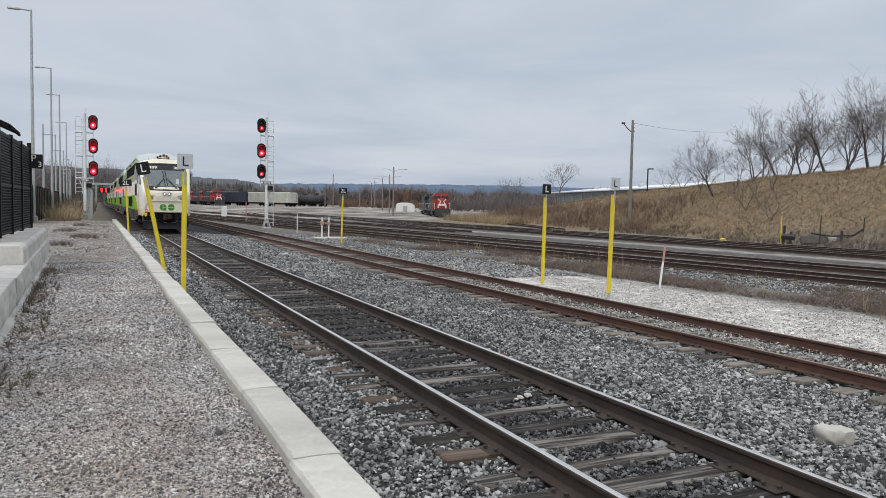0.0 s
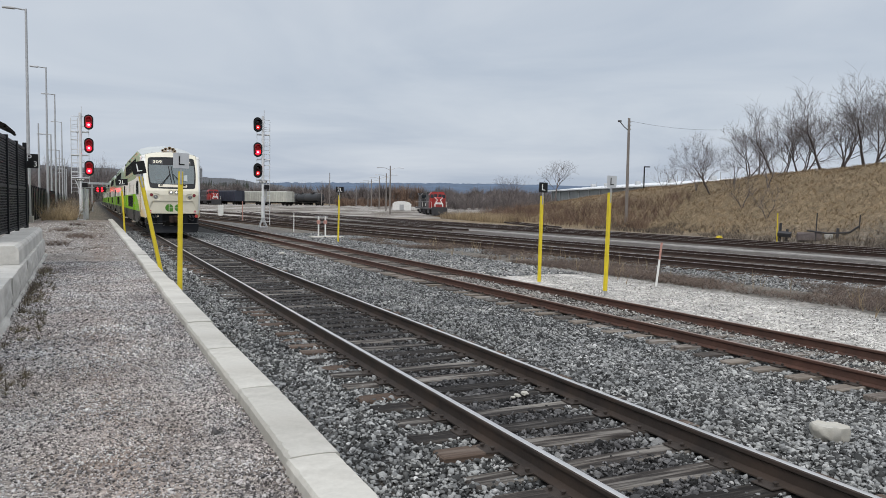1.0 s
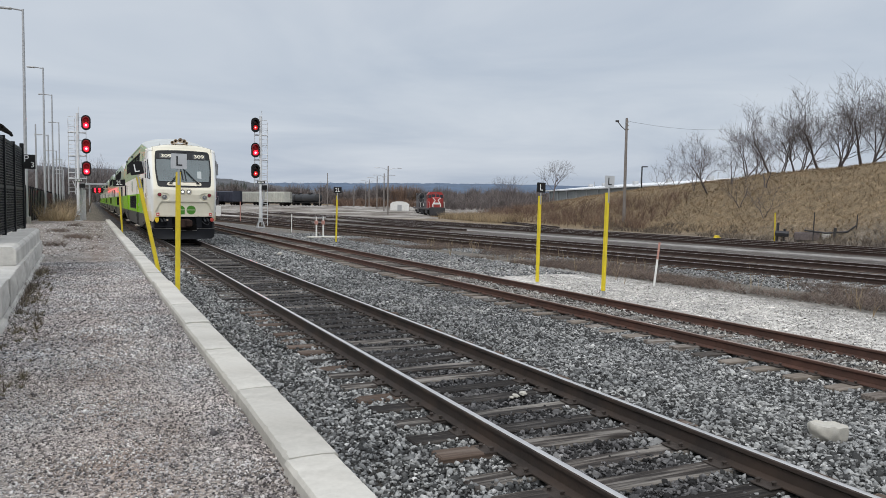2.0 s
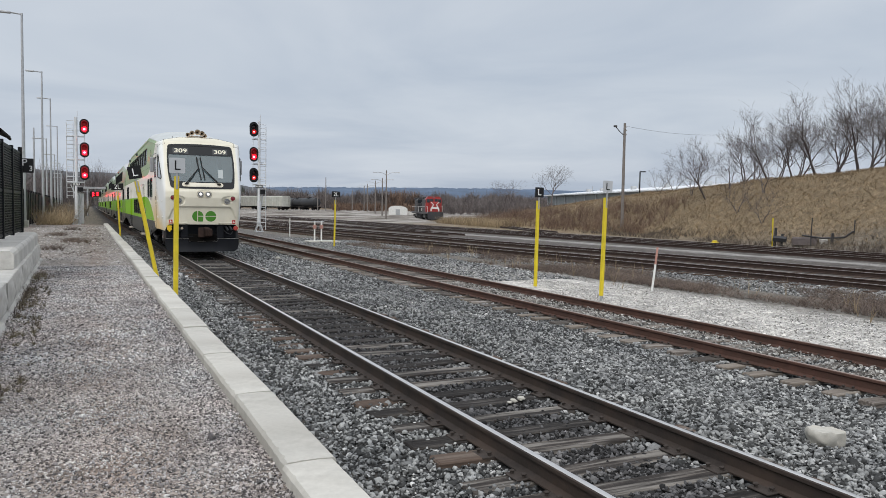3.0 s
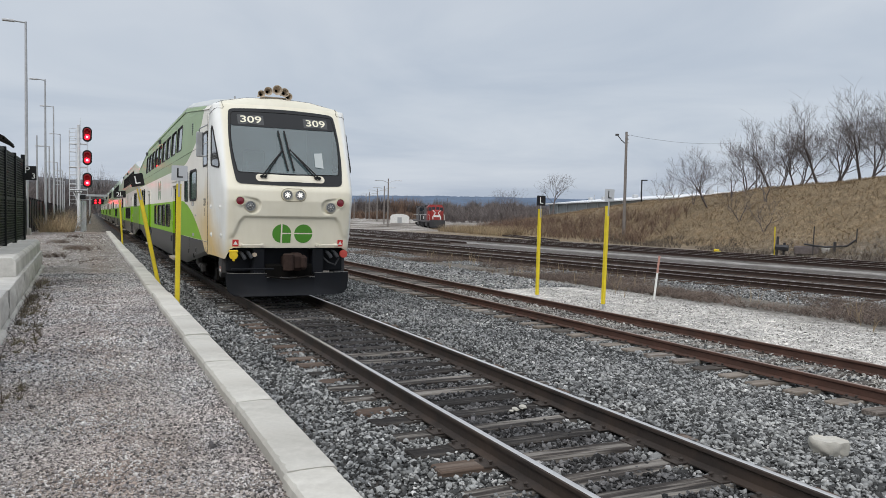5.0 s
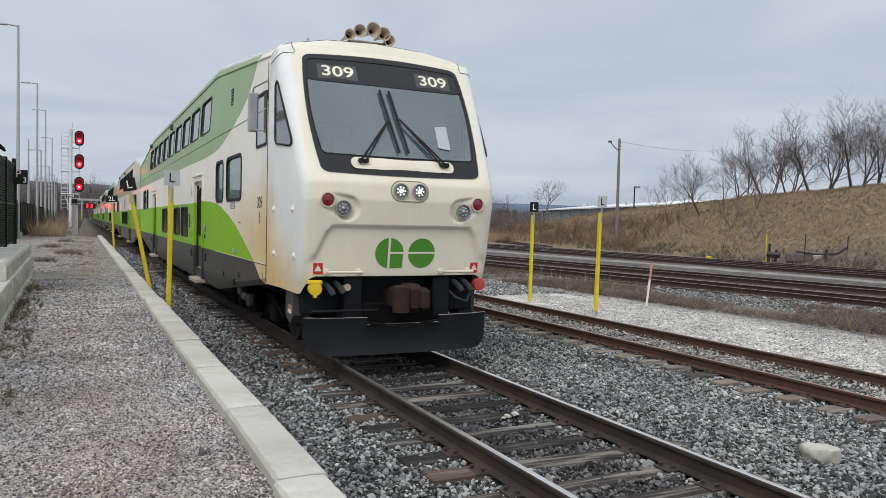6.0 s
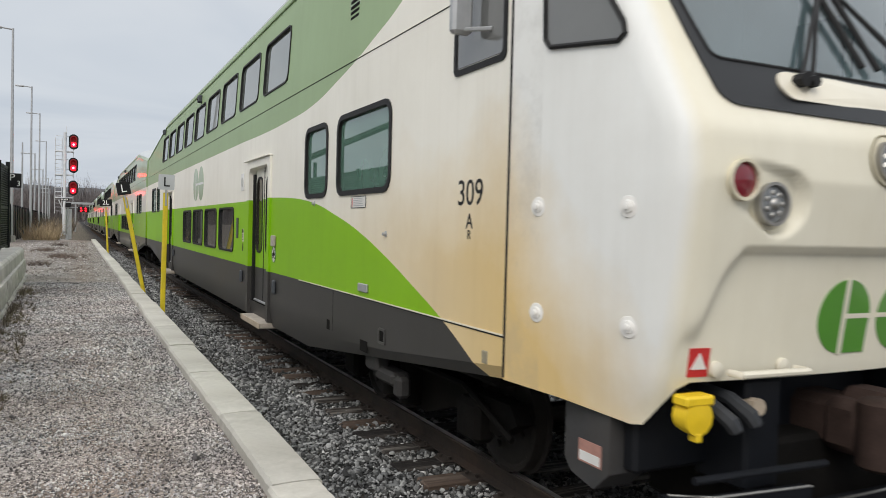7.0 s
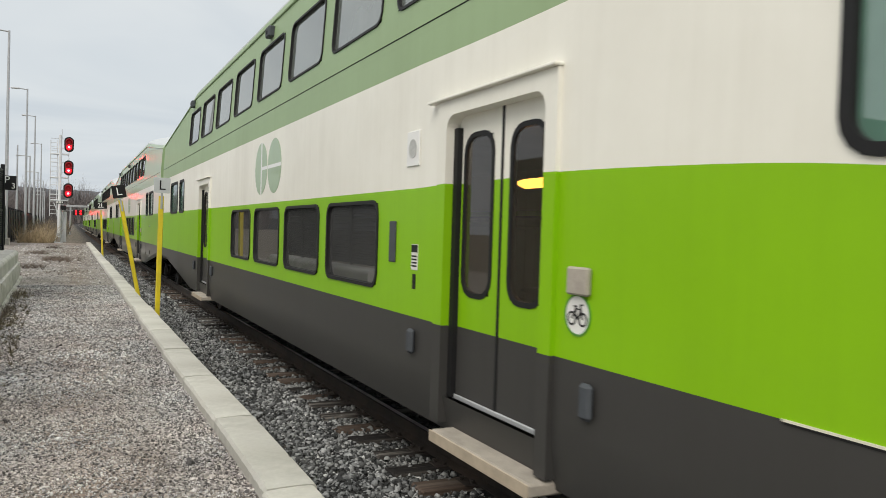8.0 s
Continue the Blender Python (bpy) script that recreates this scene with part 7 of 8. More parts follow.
def build_train():
    cabc = thing("cab_car", "cream and green double-deck cab car with a dirty nose, lights on", "train car", "commuter train cars")
    build_nose(cabc)
    car_common(cabc, CAB_STATIONS, True, M_LIVERY_CAB)
    CARS.append((cabc, 0.0))
    coach = thing("coach", "green, white and grey double-deck passenger coach", "train car", "commuter train cars")
    car_common(coach, COACH_STATIONS, False, M_LIVERY)
    CARS.append((coach, 26.3))
    for i in range(2, 7):
        CARS.append((copy_thing(coach, pose(0, 0, 0)), 26.3 + 26.0 * (i - 1)))


build_train()


# ---- loose stones ----
def scatter(rng, x0, x1, y0, y1, per_m2, keep=None):
    n = int((x1 - x0) * (y1 - y0) * per_m2)
    p = np.column_stack([rng.uniform(x0, x1, n), rng.uniform(y0, y1, n)])
    p = p[(p[:, 0] < 1.75 * p[:, 1] + 1.5) & (p[:, 1] > 2.0)]
    return p[keep(p)] if keep is not None else p


def ballast_level(x):
    xs = [s[0] for s in GROUND_X]
    return np.interp(x, xs, [s[1] for s in GROUND_X])


def off_rails(p):
    ok = np.ones(len(p), bool)
    for c, step in ((TRACK_X, 0.495), (9.4825, 0.55)):
        for s in (-0.7525, 0.7525):
            ok &= np.abs(p[:, 0] - c - s) > 0.085
        d = np.abs((p[:, 1] + 3.2) / step - np.round((p[:, 1] + 3.2) / step)) * step
        on_tie = (np.abs(p[:, 0] - c) < 1.27) & (d < 0.10)
        drop = (np.sin(p[:, 0] * 91.7 + p[:, 1] * 57.3) * 4371.3) % 1.0
        ok &= ~on_tie | (drop < (0.10 if c == TRACK_X else np.where(np.abs(p[:, 0] - c) < 0.8, 0.5, 0.06)))
    return ok


def build_stones():
    rng = np.random.default_rng(11)

    def field(name, mat, p, shape, scale, lift, facets, label, level=None):
        base = ballast_level(p[:, 0]) if level is None else np.full(len(p), level)
        if mat is M_PATHSTONE:
            base = np.array([path_z(x, y) for x, y in p]) + 0.002
        stone_field(name, mat, p, base + rng.uniform(-0.006, lift, len(p)), rng.gamma(shape, scale, len(p)), facets, label)
    coarse = "coarse grey crushed ballast stones"
    field("ballast_near", M_BALLAST, scatter(rng, 1.42, 8.2, 2.2, 9.5, 1550, off_rails), 6, 0.00285, 0.030, 15, coarse)
    field("ballast_siding", M_BALLAST, scatter(rng, 8.2, 10.85, 4.5, 11, 900, off_rails), 6, 0.0036, 0.03, 15, coarse + " round the siding")
    field("ballast_mid", M_BALLAST, scatter(rng, 1.42, 10.9, 9.5, 20, 900, off_rails), 6, 0.0034, 0.028, 8, coarse)
    field("ballast_far", M_BALLAST, scatter(rng, 1.42, 14.5, 20, 52, 240, off_rails), 8, 0.0040, 0.02, 5, coarse)
    yard = scatter(rng, 12.5, 21.5, 8, 52, 330)
    off = yard[:, 0] - (19.3 - 0.105 * (yard[:, 1] - 12))
    field("ballast_yard", M_BALLAST, yard[np.abs(off) < 1.4], 8, 0.0036, 0.02, 5, "grey ballast on the shoulder of the yard track")
    white = scatter(rng, 11.0, 15.0, 6, 30, 420)
    field("pale_gravel", M_WHITESTONE, white[white[:, 1] < 22 + 5 * np.sin(white[:, 0] * 3.1)], 7, 0.0023, 0.006, 5, "pale crushed limestone gravel")
    bed = scatter(rng, 8.75, 10.2, 5, 20, 260)
    field("siding_pebbles", M_WHITESTONE, bed, 7, 0.0026, 0.03, 5, "pale stones between the siding rails", -0.355)
    field("path_gravel", M_PATHSTONE, scatter(rng, -1.5, 1.06, 2.6, 8.5, 4200), 5, 0.0014, 0.008, 8, "fine loose path gravel", 0.158)
    field("path_gravel_far", M_PATHSTONE, scatter(rng, -1.6, 1.06, 8.5, 22, 1700), 5, 0.0021, 0.011, 5, "fine loose path gravel", 0.158)
    field("path_gravel_end", M_PATHSTONE, scatter(rng, -3.2, 1.06, 22, 60, 60), 6, 0.0026, 0.01, 5, "loose gravel on the far footpath", 0.155)
    field("kerb_gravel", M_PATHSTONE, scatter(rng, 0.72, 1.07, 2.6, 20, 2200), 6, 0.0015, 0.012, 5, "coarser pale gravel along the kerb", 0.165)


build_stones()


# ---- plants ----
def blade_material(name, dark, light, rough=0.9):
    m, n, l, p = nodes_of(name)
    r = n.new("ShaderNodeNewGeometry")
    col = ramp_node(n, l, r.outputs["Random Per Island"], [(0.0, dark), (1.0, light)])
    big = noise_node(n, l, r.outputs["Position"], 0.35, 4)
    col = blend_node(n, l, 1.0, col, ramp_node(n, l, big, [(0.3, (0.65, 0.63, 0.62)), (0.7, (1.3, 1.27, 1.2))]), "MULTIPLY")
    l.new(col, p.inputs["Base Color"])
    p.inputs["Roughness"].default_value = rough
    return m


M_DRYGRASS = blade_material("dry_bank_grass", (0.14, 0.10, 0.062), (0.36, 0.275, 0.175))
M_TALLGRASS = blade_material("tall_straw_grass", (0.20, 0.155, 0.10), (0.43, 0.345, 0.225))
M_WEEDS = blade_material("dead_brown_weeds", (0.055, 0.045, 0.038), (0.21, 0.175, 0.14))
M_DEADWEED = blade_material("tangled_dead_weeds", (0.06, 0.047, 0.041), (0.23, 0.18, 0.155))
M_BRUSH = blade_material("red_brown_brush", (0.10, 0.066, 0.05), (0.24, 0.165, 0.125))
M_GREENWEED = blade_material("moss_green_weeds", (0.085, 0.072, 0.042), (0.20, 0.175, 0.105))
M_WOODS = blade_material("far_bare_woods", (0.095, 0.085, 0.088), (0.20, 0.178, 0.178))
M_EVERGREEN = blade_material("far_evergreens", (0.03, 0.04, 0.035), (0.06, 0.075, 0.06))


def blades(name, mat, p, h, w, lean, label, category="grass", stems=1):
    """Thin tapering blades at the places p (x, y, z), one mesh of kind stuff."""
    rng = np.random.default_rng(len(p))
    p = np.repeat(np.asarray(p, float), stems, 0)
    n = len(p)
    h = np.resize(np.asarray(h, float), n) * rng.uniform(0.55, 1.25, n)
    w = np.full(n, w) * rng.uniform(0.6, 1.4, n)
    a = rng.uniform(0, 2 * np.pi, n)
    b = rng.uniform(0, 2 * np.pi, n)
    side = np.stack([np.cos(a), np.sin(a), np.zeros(n)], 1) * w[:, None] / 2
    out = np.stack([np.cos(b), np.sin(b), np.zeros(n)], 1) * (h * lean * rng.uniform(0.2, 1.3, n))[:, None]
    up = np.stack([np.zeros(n), np.zeros(n), h], 1)
    v = np.stack([p - side, p + side, p + side * 0.6 + up * 0.6 + out * 0.4, p - side * 0.6 + up * 0.6 + out * 0.4, p + up + out], 1).reshape(-1, 3)
    k = np.arange(n)[:, None] * 5
    me = bpy.data.meshes.new(name)
    quads, tris = (k + np.array([0, 1, 2, 3])), (k + np.array([3, 2, 4]))
    loops = np.concatenate([quads.ravel(), tris.ravel()])
    starts = np.concatenate([np.arange(n) * 4, n * 4 + np.arange(n) * 3])
    me.vertices.add(len(v)); me.vertices.foreach_set("co", v.ravel())
    me.loops.add(len(loops)); me.loops.foreach_set("vertex_index", loops.astype(np.int32))
    me.polygons.add(2 * n); me.polygons.foreach_set("loop_start", starts.astype(np.int32))
    me.update(calc_edges=True)
    me.materials.append(mat)
    return tagged(new(name, me), label, category, kind="stuff")


def on_ground(p):
    return np.array([(x, y, ground_z(x, y)) for x, y in p])


def clumped(rng, p, scale, cut):
    """Keeps the places where a noise field is high, so that plants stand in clumps."""
    return np.array([q for q in p if noise.noise((q[0] * scale, q[1] * scale, 7.3)) + rng.uniform(-0.25, 0.25) > cut])


def build_plants():
    rng = np.random.default_rng(21)
    # dry grass on the bank
    y = rng.uniform(14, 118, 42000)
    d = rng.uniform(1.2, 14, 42000)
    p = np.array([(bank_x(a) + b, a) for a, b in zip(y, d)])
    blades("bank_grass", M_DRYGRASS, on_ground(p), 0.20, 0.024, 1.7, "dry tan grass covering the bank", stems=3)
    # red-brown brush on the left half of the bank, tall straw at its foot
    y = rng.uniform(52, 100, 1500)
    p = clumped(rng, np.array([(bank_x(a) + rng.uniform(0.0, 6.5), a) for a in y]), 0.14, 0.0)
    blades("brushwood", M_BRUSH, on_ground(p), 1.15, 0.016, 0.8, "leafless red-brown brushwood on the bank", "shrub", 12)
    y = rng.uniform(78, 101, 1300)
    p = np.array([(bank_x(a) - 1.5 + rng.uniform(-1.5, 3), a) for a in y])
    blades("straw_grass", M_TALLGRASS, on_ground(p), 1.05, 0.035, 0.6, "tall straw-coloured grass at the foot of the bank", stems=4)
    y = rng.uniform(16, 60, 1500)
    p = clumped(rng, np.array([(bank_x(a) + rng.uniform(-1.2, 2.2), a) for a in y]), 0.3, -0.1)
    blades("foot_weeds", M_WEEDS, on_ground(p), 0.4, 0.014, 0.9, "dead brown weeds along the foot of the bank", "weeds", 12)
    # dark dead weeds between the siding's gravel and the yard
    p = scatter(rng, 13.6, 20.5, 8, 52, 80)
    p = p[np.abs(p[:, 0] - (17.2 - 0.075 * (p[:, 1] - 14))) < 1.9]
    p = np.concatenate([clumped(rng, p[p[:, 1] < 25], 0.42, -0.14), clumped(rng, p[p[:, 1] >= 25], 0.42, 0.22)])
    blades("dead_weeds", M_DEADWEED, on_ground(p), 0.16, 0.006, 2.2, "dead brown weeds beside the yard track", "weeds", 15)
    p = clumped(rng, scatter(rng, 13.5, 19, 9, 40, 1), 0.5, 0.15)
    blades("weed_stalks", M_TALLGRASS, on_ground(p), 0.6, 0.012, 0.5, "pale dry weed stalks", "weeds", 4)
    # straw bushes at the far end of the footpath
    p = clumped(rng, np.column_stack([rng.uniform(-3.6, -1.2, 420), rng.uniform(63, 74, 420)]), 0.7, 0.0)
    blades("straw_bushes", M_TALLGRASS, np.column_stack([p, np.full(len(p), 0.12)]), np.where(p[:, 0] < -1.9, 1.5, 0.8) * np.random.default_rng(2).uniform(0.2, 1.2, len(p)), 0.022, 1.1, "tall dry straw bushes at the end of the footpath", stems=9)
    # low weeds along the retaining wall and on the path
    p = np.column_stack([rng.uniform(0, 0.42, 420), rng.uniform(6.5, 20, 420)])
    p[:, 0] = [wall_face(b) + 0.12 + a * a * 2 for a, b in p]
    p = clumped(rng, p, 1.1, 0.02)
    blades("wall_weeds", M_GREENWEED, np.column_stack([p, np.full(len(p), 0.155)]), 0.055, 0.004, 2.2, "low mossy weeds along the wall", "weeds", 26)
    blades("wall_straw", M_WEEDS, np.column_stack([p[::2], np.full(len(p[::2]), 0.155)]), 0.16, 0.008, 0.9, "dead stalks along the wall", "weeds", 5)
    p = clumped(rng, np.column_stack([rng.uniform(-1.5, 0.7, 900), rng.uniform(24, 64, 900)]), 0.45, 0.28)
    blades("path_weeds", M_WEEDS, np.column_stack([p, np.full(len(p), 0.15)]), 0.08, 0.010, 1.8, "sparse dead weeds on the far footpath", "weeds", 5)
    tuft = np.concatenate([rng.normal((cx, cy), (0.22, 0.5), (k, 2)) for cx, cy, k in ((-0.62, 36, 60), (-0.2, 35.2, 25), (-1.2, 30, 30), (-1.4, 43, 50), (-0.9, 52, 40))])
    blades("path_tufts", M_DEADWEED, np.column_stack([tuft, np.full(len(tuft), 0.15)]), 0.20, 0.010, 1.4, "dark dead tufts on the far footpath", "weeds", 10)


build_plants()


def tree_meshes(seed, h, lean, stems=1, levels=5, kids=(5, 4, 4, 3), thin=0.0075):
    """A bare tree: crooked tapered stems forking low, and a crown of many fine upswept twigs."""
    rng = random.Random(seed)
    trunk, crown = Geo(), Geo()

    def grow(p, d, ln, r, depth):
        g = trunk if depth < 2 else crown
        pts, rad, q, dd = [p], [r], p.copy(), d.copy()
        steps = 5 if depth == 0 else (4 if depth < 2 else (3 if depth < 4 else 2))
        for i in range(steps):
            bend = 0.17 if depth < 2 else 0.24
            dd = (dd + Vector((rng.gauss(0, bend), rng.gauss(0, bend), rng.gauss(0.07, bend * 0.6)))).normalized()
            q = q + dd * ln / steps
            pts.append(q.copy())
            rad.append(max(thin * 0.6, r * (1 - 0.62 * (i + 1) / steps)))
        g.tube(pts, rad, 6 if depth == 0 else (4 if depth < 3 else 3), caps=False)
        if depth + 1 >= levels:
            return
        n = kids[depth] + rng.randint(0, 1)
        turn = rng.uniform(0, 6.28)
        for k in range(n):
            t = 0.32 + 0.68 * (k + rng.uniform(0.2, 0.9)) / n if depth == 0 else 0.22 + 0.78 * (k + rng.uniform(0.1, 1.0)) / n
            t = min(t, 0.999)
            i = int(t * steps)
            base, here = pts[i].lerp(pts[i + 1], t * steps - i), (pts[i + 1] - pts[i]).normalized()
            turn += 2.4 + rng.uniform(-0.6, 0.6)
            side = here.orthogonal().normalized()
            side = (side * math.cos(turn) + here.cross(side) * math.sin(turn))
            a = radians(rng.uniform(20, 52))
            nd = here * math.cos(a) + side * math.sin(a)
            nd.z += 0.06
            grow(base, nd.normalized(), ln * rng.uniform(0.55, 0.88) * (1.12 - 0.35 * t), max(thin, rad[i] * rng.uniform(0.42, 0.62)), depth + 1)
    for k in range(stems):
        az = rng.uniform(0, 6.28)
        d = Vector((lean + (0.32 * math.cos(az) if stems > 1 else 0), 0.32 * math.sin(az) if stems > 1 else 0.05, 1)).normalized()
        grow(Vector((0.12 * k, 0.05 * k, -0.3)), d, h * (0.55 if stems == 1 else rng.uniform(0.42, 0.55)), h * (0.017 if stems == 1 else 0.012), 0)
    return trunk.mesh("trunk", M_BARK, 60), crown.mesh("crown", M_BARK)


TREES = [tree_meshes(31, 8.0, -0.75, 1), tree_meshes(42, 8.0, -0.25, 2), tree_meshes(53, 8.0, -0.35, 2), tree_meshes(64, 8.0, -0.1, 3), tree_meshes(35, 6.0, 0.0, 1, 5, (6, 4, 3, 2)), tree_meshes(36, 4.0, 0.1, 2, 4, (5, 3, 3, 2))]


def put_tree(i, x, y, scale, turn, label, sink=0.0):
    root = thing("tree", label, "tree", "bare trees on the bank", m=pose(x, y, ground_z(x, y) - sink, 0, 0, turn))
    root.scale = (scale,) * 3
    share("trunk", TREES[i][0], root)
    share("crown", TREES[i][1], root)


for i, x, y, s, turn in ((3, 54.9, 50.4, 0.74, 30), (1, 54.9, 49.2, 0.66, 100), (0, 55.2, 48.0, 0.86, 15), (1, 55.4, 46.9, 0.80, 60), (2, 55.9, 46.0, 0.9, 10), (3, 55.0, 44.6, 0.8, 140), (0, 55.6, 43.4, 0.95, 25), (2, 55.4, 41.6, 0.84, 60), (1, 54.6, 40.6, 0.9, 20), (0, 55.0, 39.2, 0.95, 40), (3, 54.6, 38.0, 0.85, 80), (2, 54.4, 36.6, 0.95, 35), (1, 54.6, 35.0, 0.95, 10)):
    put_tree(i, x, y, s, turn, "bare leafless tree leaning on top of the bank")
for i, x, y, s, turn in ((2, 50.6, 50.8, 0.82, 0), (5, 51.9, 49.2, 1.1, 130), (5, 55.5, 60.3, 0.95, 70), (5, 54.6, 61.6, 0.8, 30), (5, 51.6, 53.5, 0.95, 160), (5, 49.8, 43.6, 1.05, 160), (5, 47.4, 44.2, 0.9, 260), (5, 45.6, 40.0, 0.8, 200), (4, 56.2, 96.9, 1.15, 20), (4, 57.7, 86.5, 1.25, 140), (5, 60, 99, 1.0, 20)):
    put_tree(i, x, y, s, turn, "slender bare sapling on the grassy bank")


# ---- the distance ----
def build_hills():
    """Wooded ridges far behind the yard; the farther one is tinted blue for haze."""
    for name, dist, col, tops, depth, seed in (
            # the far ridge's blue is air haze put into its colour
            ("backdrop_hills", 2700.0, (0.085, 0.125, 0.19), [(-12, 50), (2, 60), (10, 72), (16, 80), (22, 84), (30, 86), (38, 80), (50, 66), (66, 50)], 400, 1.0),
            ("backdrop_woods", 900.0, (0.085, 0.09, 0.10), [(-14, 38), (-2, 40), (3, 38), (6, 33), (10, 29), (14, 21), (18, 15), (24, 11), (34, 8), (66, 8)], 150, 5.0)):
        g, n = Geo(), 420
        vs = []
        for i in range(n):
            az = -14 + 80 * i / (n - 1)
            h = along(tops, az) + dist * 0.0016 * noise.noise((az * 0.5, seed, 0)) + dist * 0.0010 * noise.noise((az * 2.6, seed, 3)) + dist * 0.0006 * abs(noise.noise((az * 11, seed, 9)))
            for k, (dd, zz) in enumerate(((0, -3), (0, 0.35 * h), (depth * 0.35, 0.75 * h), (depth * 0.6, h), (depth, 0.6 * h))):
                r = dist + dd
                vs.append((r * math.sin(radians(az)), r * math.cos(radians(az)), zz + (0 if k == 0 else dist * 0.0006 * noise.noise((az * 7, k * 3.1, seed)))))
        g.add(vs, [(i * 5 + k, (i + 1) * 5 + k, (i + 1) * 5 + k + 1, i * 5 + k + 1) for i in range(n - 1) for k in range(4)])
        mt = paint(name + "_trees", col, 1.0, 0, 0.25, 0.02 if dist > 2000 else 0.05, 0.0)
        tagged(g.obj(name, mt, smooth=60), "wooded hills on the horizon, blue haze in their colour" if dist > 2000 else "dark bare woods behind the yard", "hills", kind="structure")


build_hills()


def far_woods():
    rng = np.random.default_rng(5)
    def belt(name, mat, az0, az1, r0, r1, n, h, w, stems, lean, label):
        az, r = np.radians(rng.uniform(az0, az1, n)), rng.uniform(r0, r1, n)
        p = np.column_stack([r * np.sin(az), r * np.cos(az), np.full(n, 0.4)])
        blades(name, mat, p, h, w, lean, label, "trees", stems)
    def crowns(name, mat, az0, az1, r0, r1, n, h0, h1, per, w, label):
        """Bare trees far off: feathery crowns of fine upswept twigs round short stems."""
        az, r = np.radians(rng.uniform(az0, az1, n)), rng.uniform(r0, r1, n)
        h = rng.uniform(h0, h1, n)
        root = np.repeat(np.column_stack([r * np.sin(az), r * np.cos(az), np.full(n, 0.4)]), per, 0)
        hh, m = np.repeat(h, per), n * per
        u = rng.uniform(0.05, 0.6, m)
        th, rad = rng.uniform(0, 2 * np.pi, m), hh * 0.40 * np.sqrt(rng.uniform(0.02, 1, m))
        base = root + np.column_stack([rad * 0.25 * np.cos(th), rad * 0.25 * np.sin(th), hh * u])
        tip = root + np.column_stack([rad * np.cos(th), rad * np.sin(th), hh * (u + (1 - u) * np.sqrt(np.clip(1 - (rad / hh / 0.42) ** 2, 0, 1)) * rng.uniform(0.6, 1, m))])
        a = rng.uniform(0, 2 * np.pi, m)
        side = np.column_stack([np.cos(a), np.sin(a), np.zeros(m)]) * w
        v = np.stack([base - side, base + side, tip], 1).reshape(-1, 3)
        me = bpy.data.meshes.new(name)
        me.from_pydata(v.tolist(), [], np.arange(m * 3).reshape(-1, 3).tolist())
        me.materials.append(mat)
        tagged(new(name, me), label, "trees", kind="stuff")
    crowns("bare_woods", M_WOODS, -12, 3, 200, 420, 260, 8, 15, 90, 0.07, "distant bare woods")
    belt("evergreen_woods", M_EVERGREEN, 3.5, 10.5, 640, 800, 260, 17, 1.6, 6, 0.12, "distant dark evergreen trees")
    crowns("bare_woods", M_WOODS, 2, 36, 330, 620, 900, 7, 13, 90, 0.13, "distant bare woods")
    crowns("willow_woods", M_BRUSH, 20.6, 23.2, 320, 370, 16, 9, 12, 130, 0.10, "distant golden-brown willows")
    crowns("scrub", M_BRUSH, 17, 33, 250, 330, 420, 2, 4.5, 60, 0.06, "distant brown scrub beyond the yard")
    crowns("scrub", M_WOODS, 25.5, 34, 160, 240, 160, 2.5, 5.5, 80, 0.04, "distant brown scrub beyond the yard")
    belt("scrub_left", M_WEEDS, -3.0, -0.1, 80, 150, 120, 1.6, 0.06, 8, 0.5, "dark scrub beside the far track")


far_woods()


def place(az, r, z=None):
    x, y = r * math.sin(radians(az)), r * math.cos(radians(az))
    return x, y, ground_z(x, y) if z is None else z


M_REDLOCO = paint("red_loco_paint", (0.34, 0.024, 0.022), 0.5, 0, 0.15, 0.8, 0.05, dirt=(0.12, 0.05, 0.04), dirt_amount=0.4)
M_DARKLOCO = paint("black_loco_paint", (0.03, 0.03, 0.034), 0.5, 0, 0.2, 0.8, 0.05, dirt=(0.1, 0.085, 0.07), dirt_amount=0.4)
M_DARKGLASS = paint("dark_glass", (0.02, 0.025, 0.03), 0.08, 0, 0.1, 2, 0, coat=0.6)


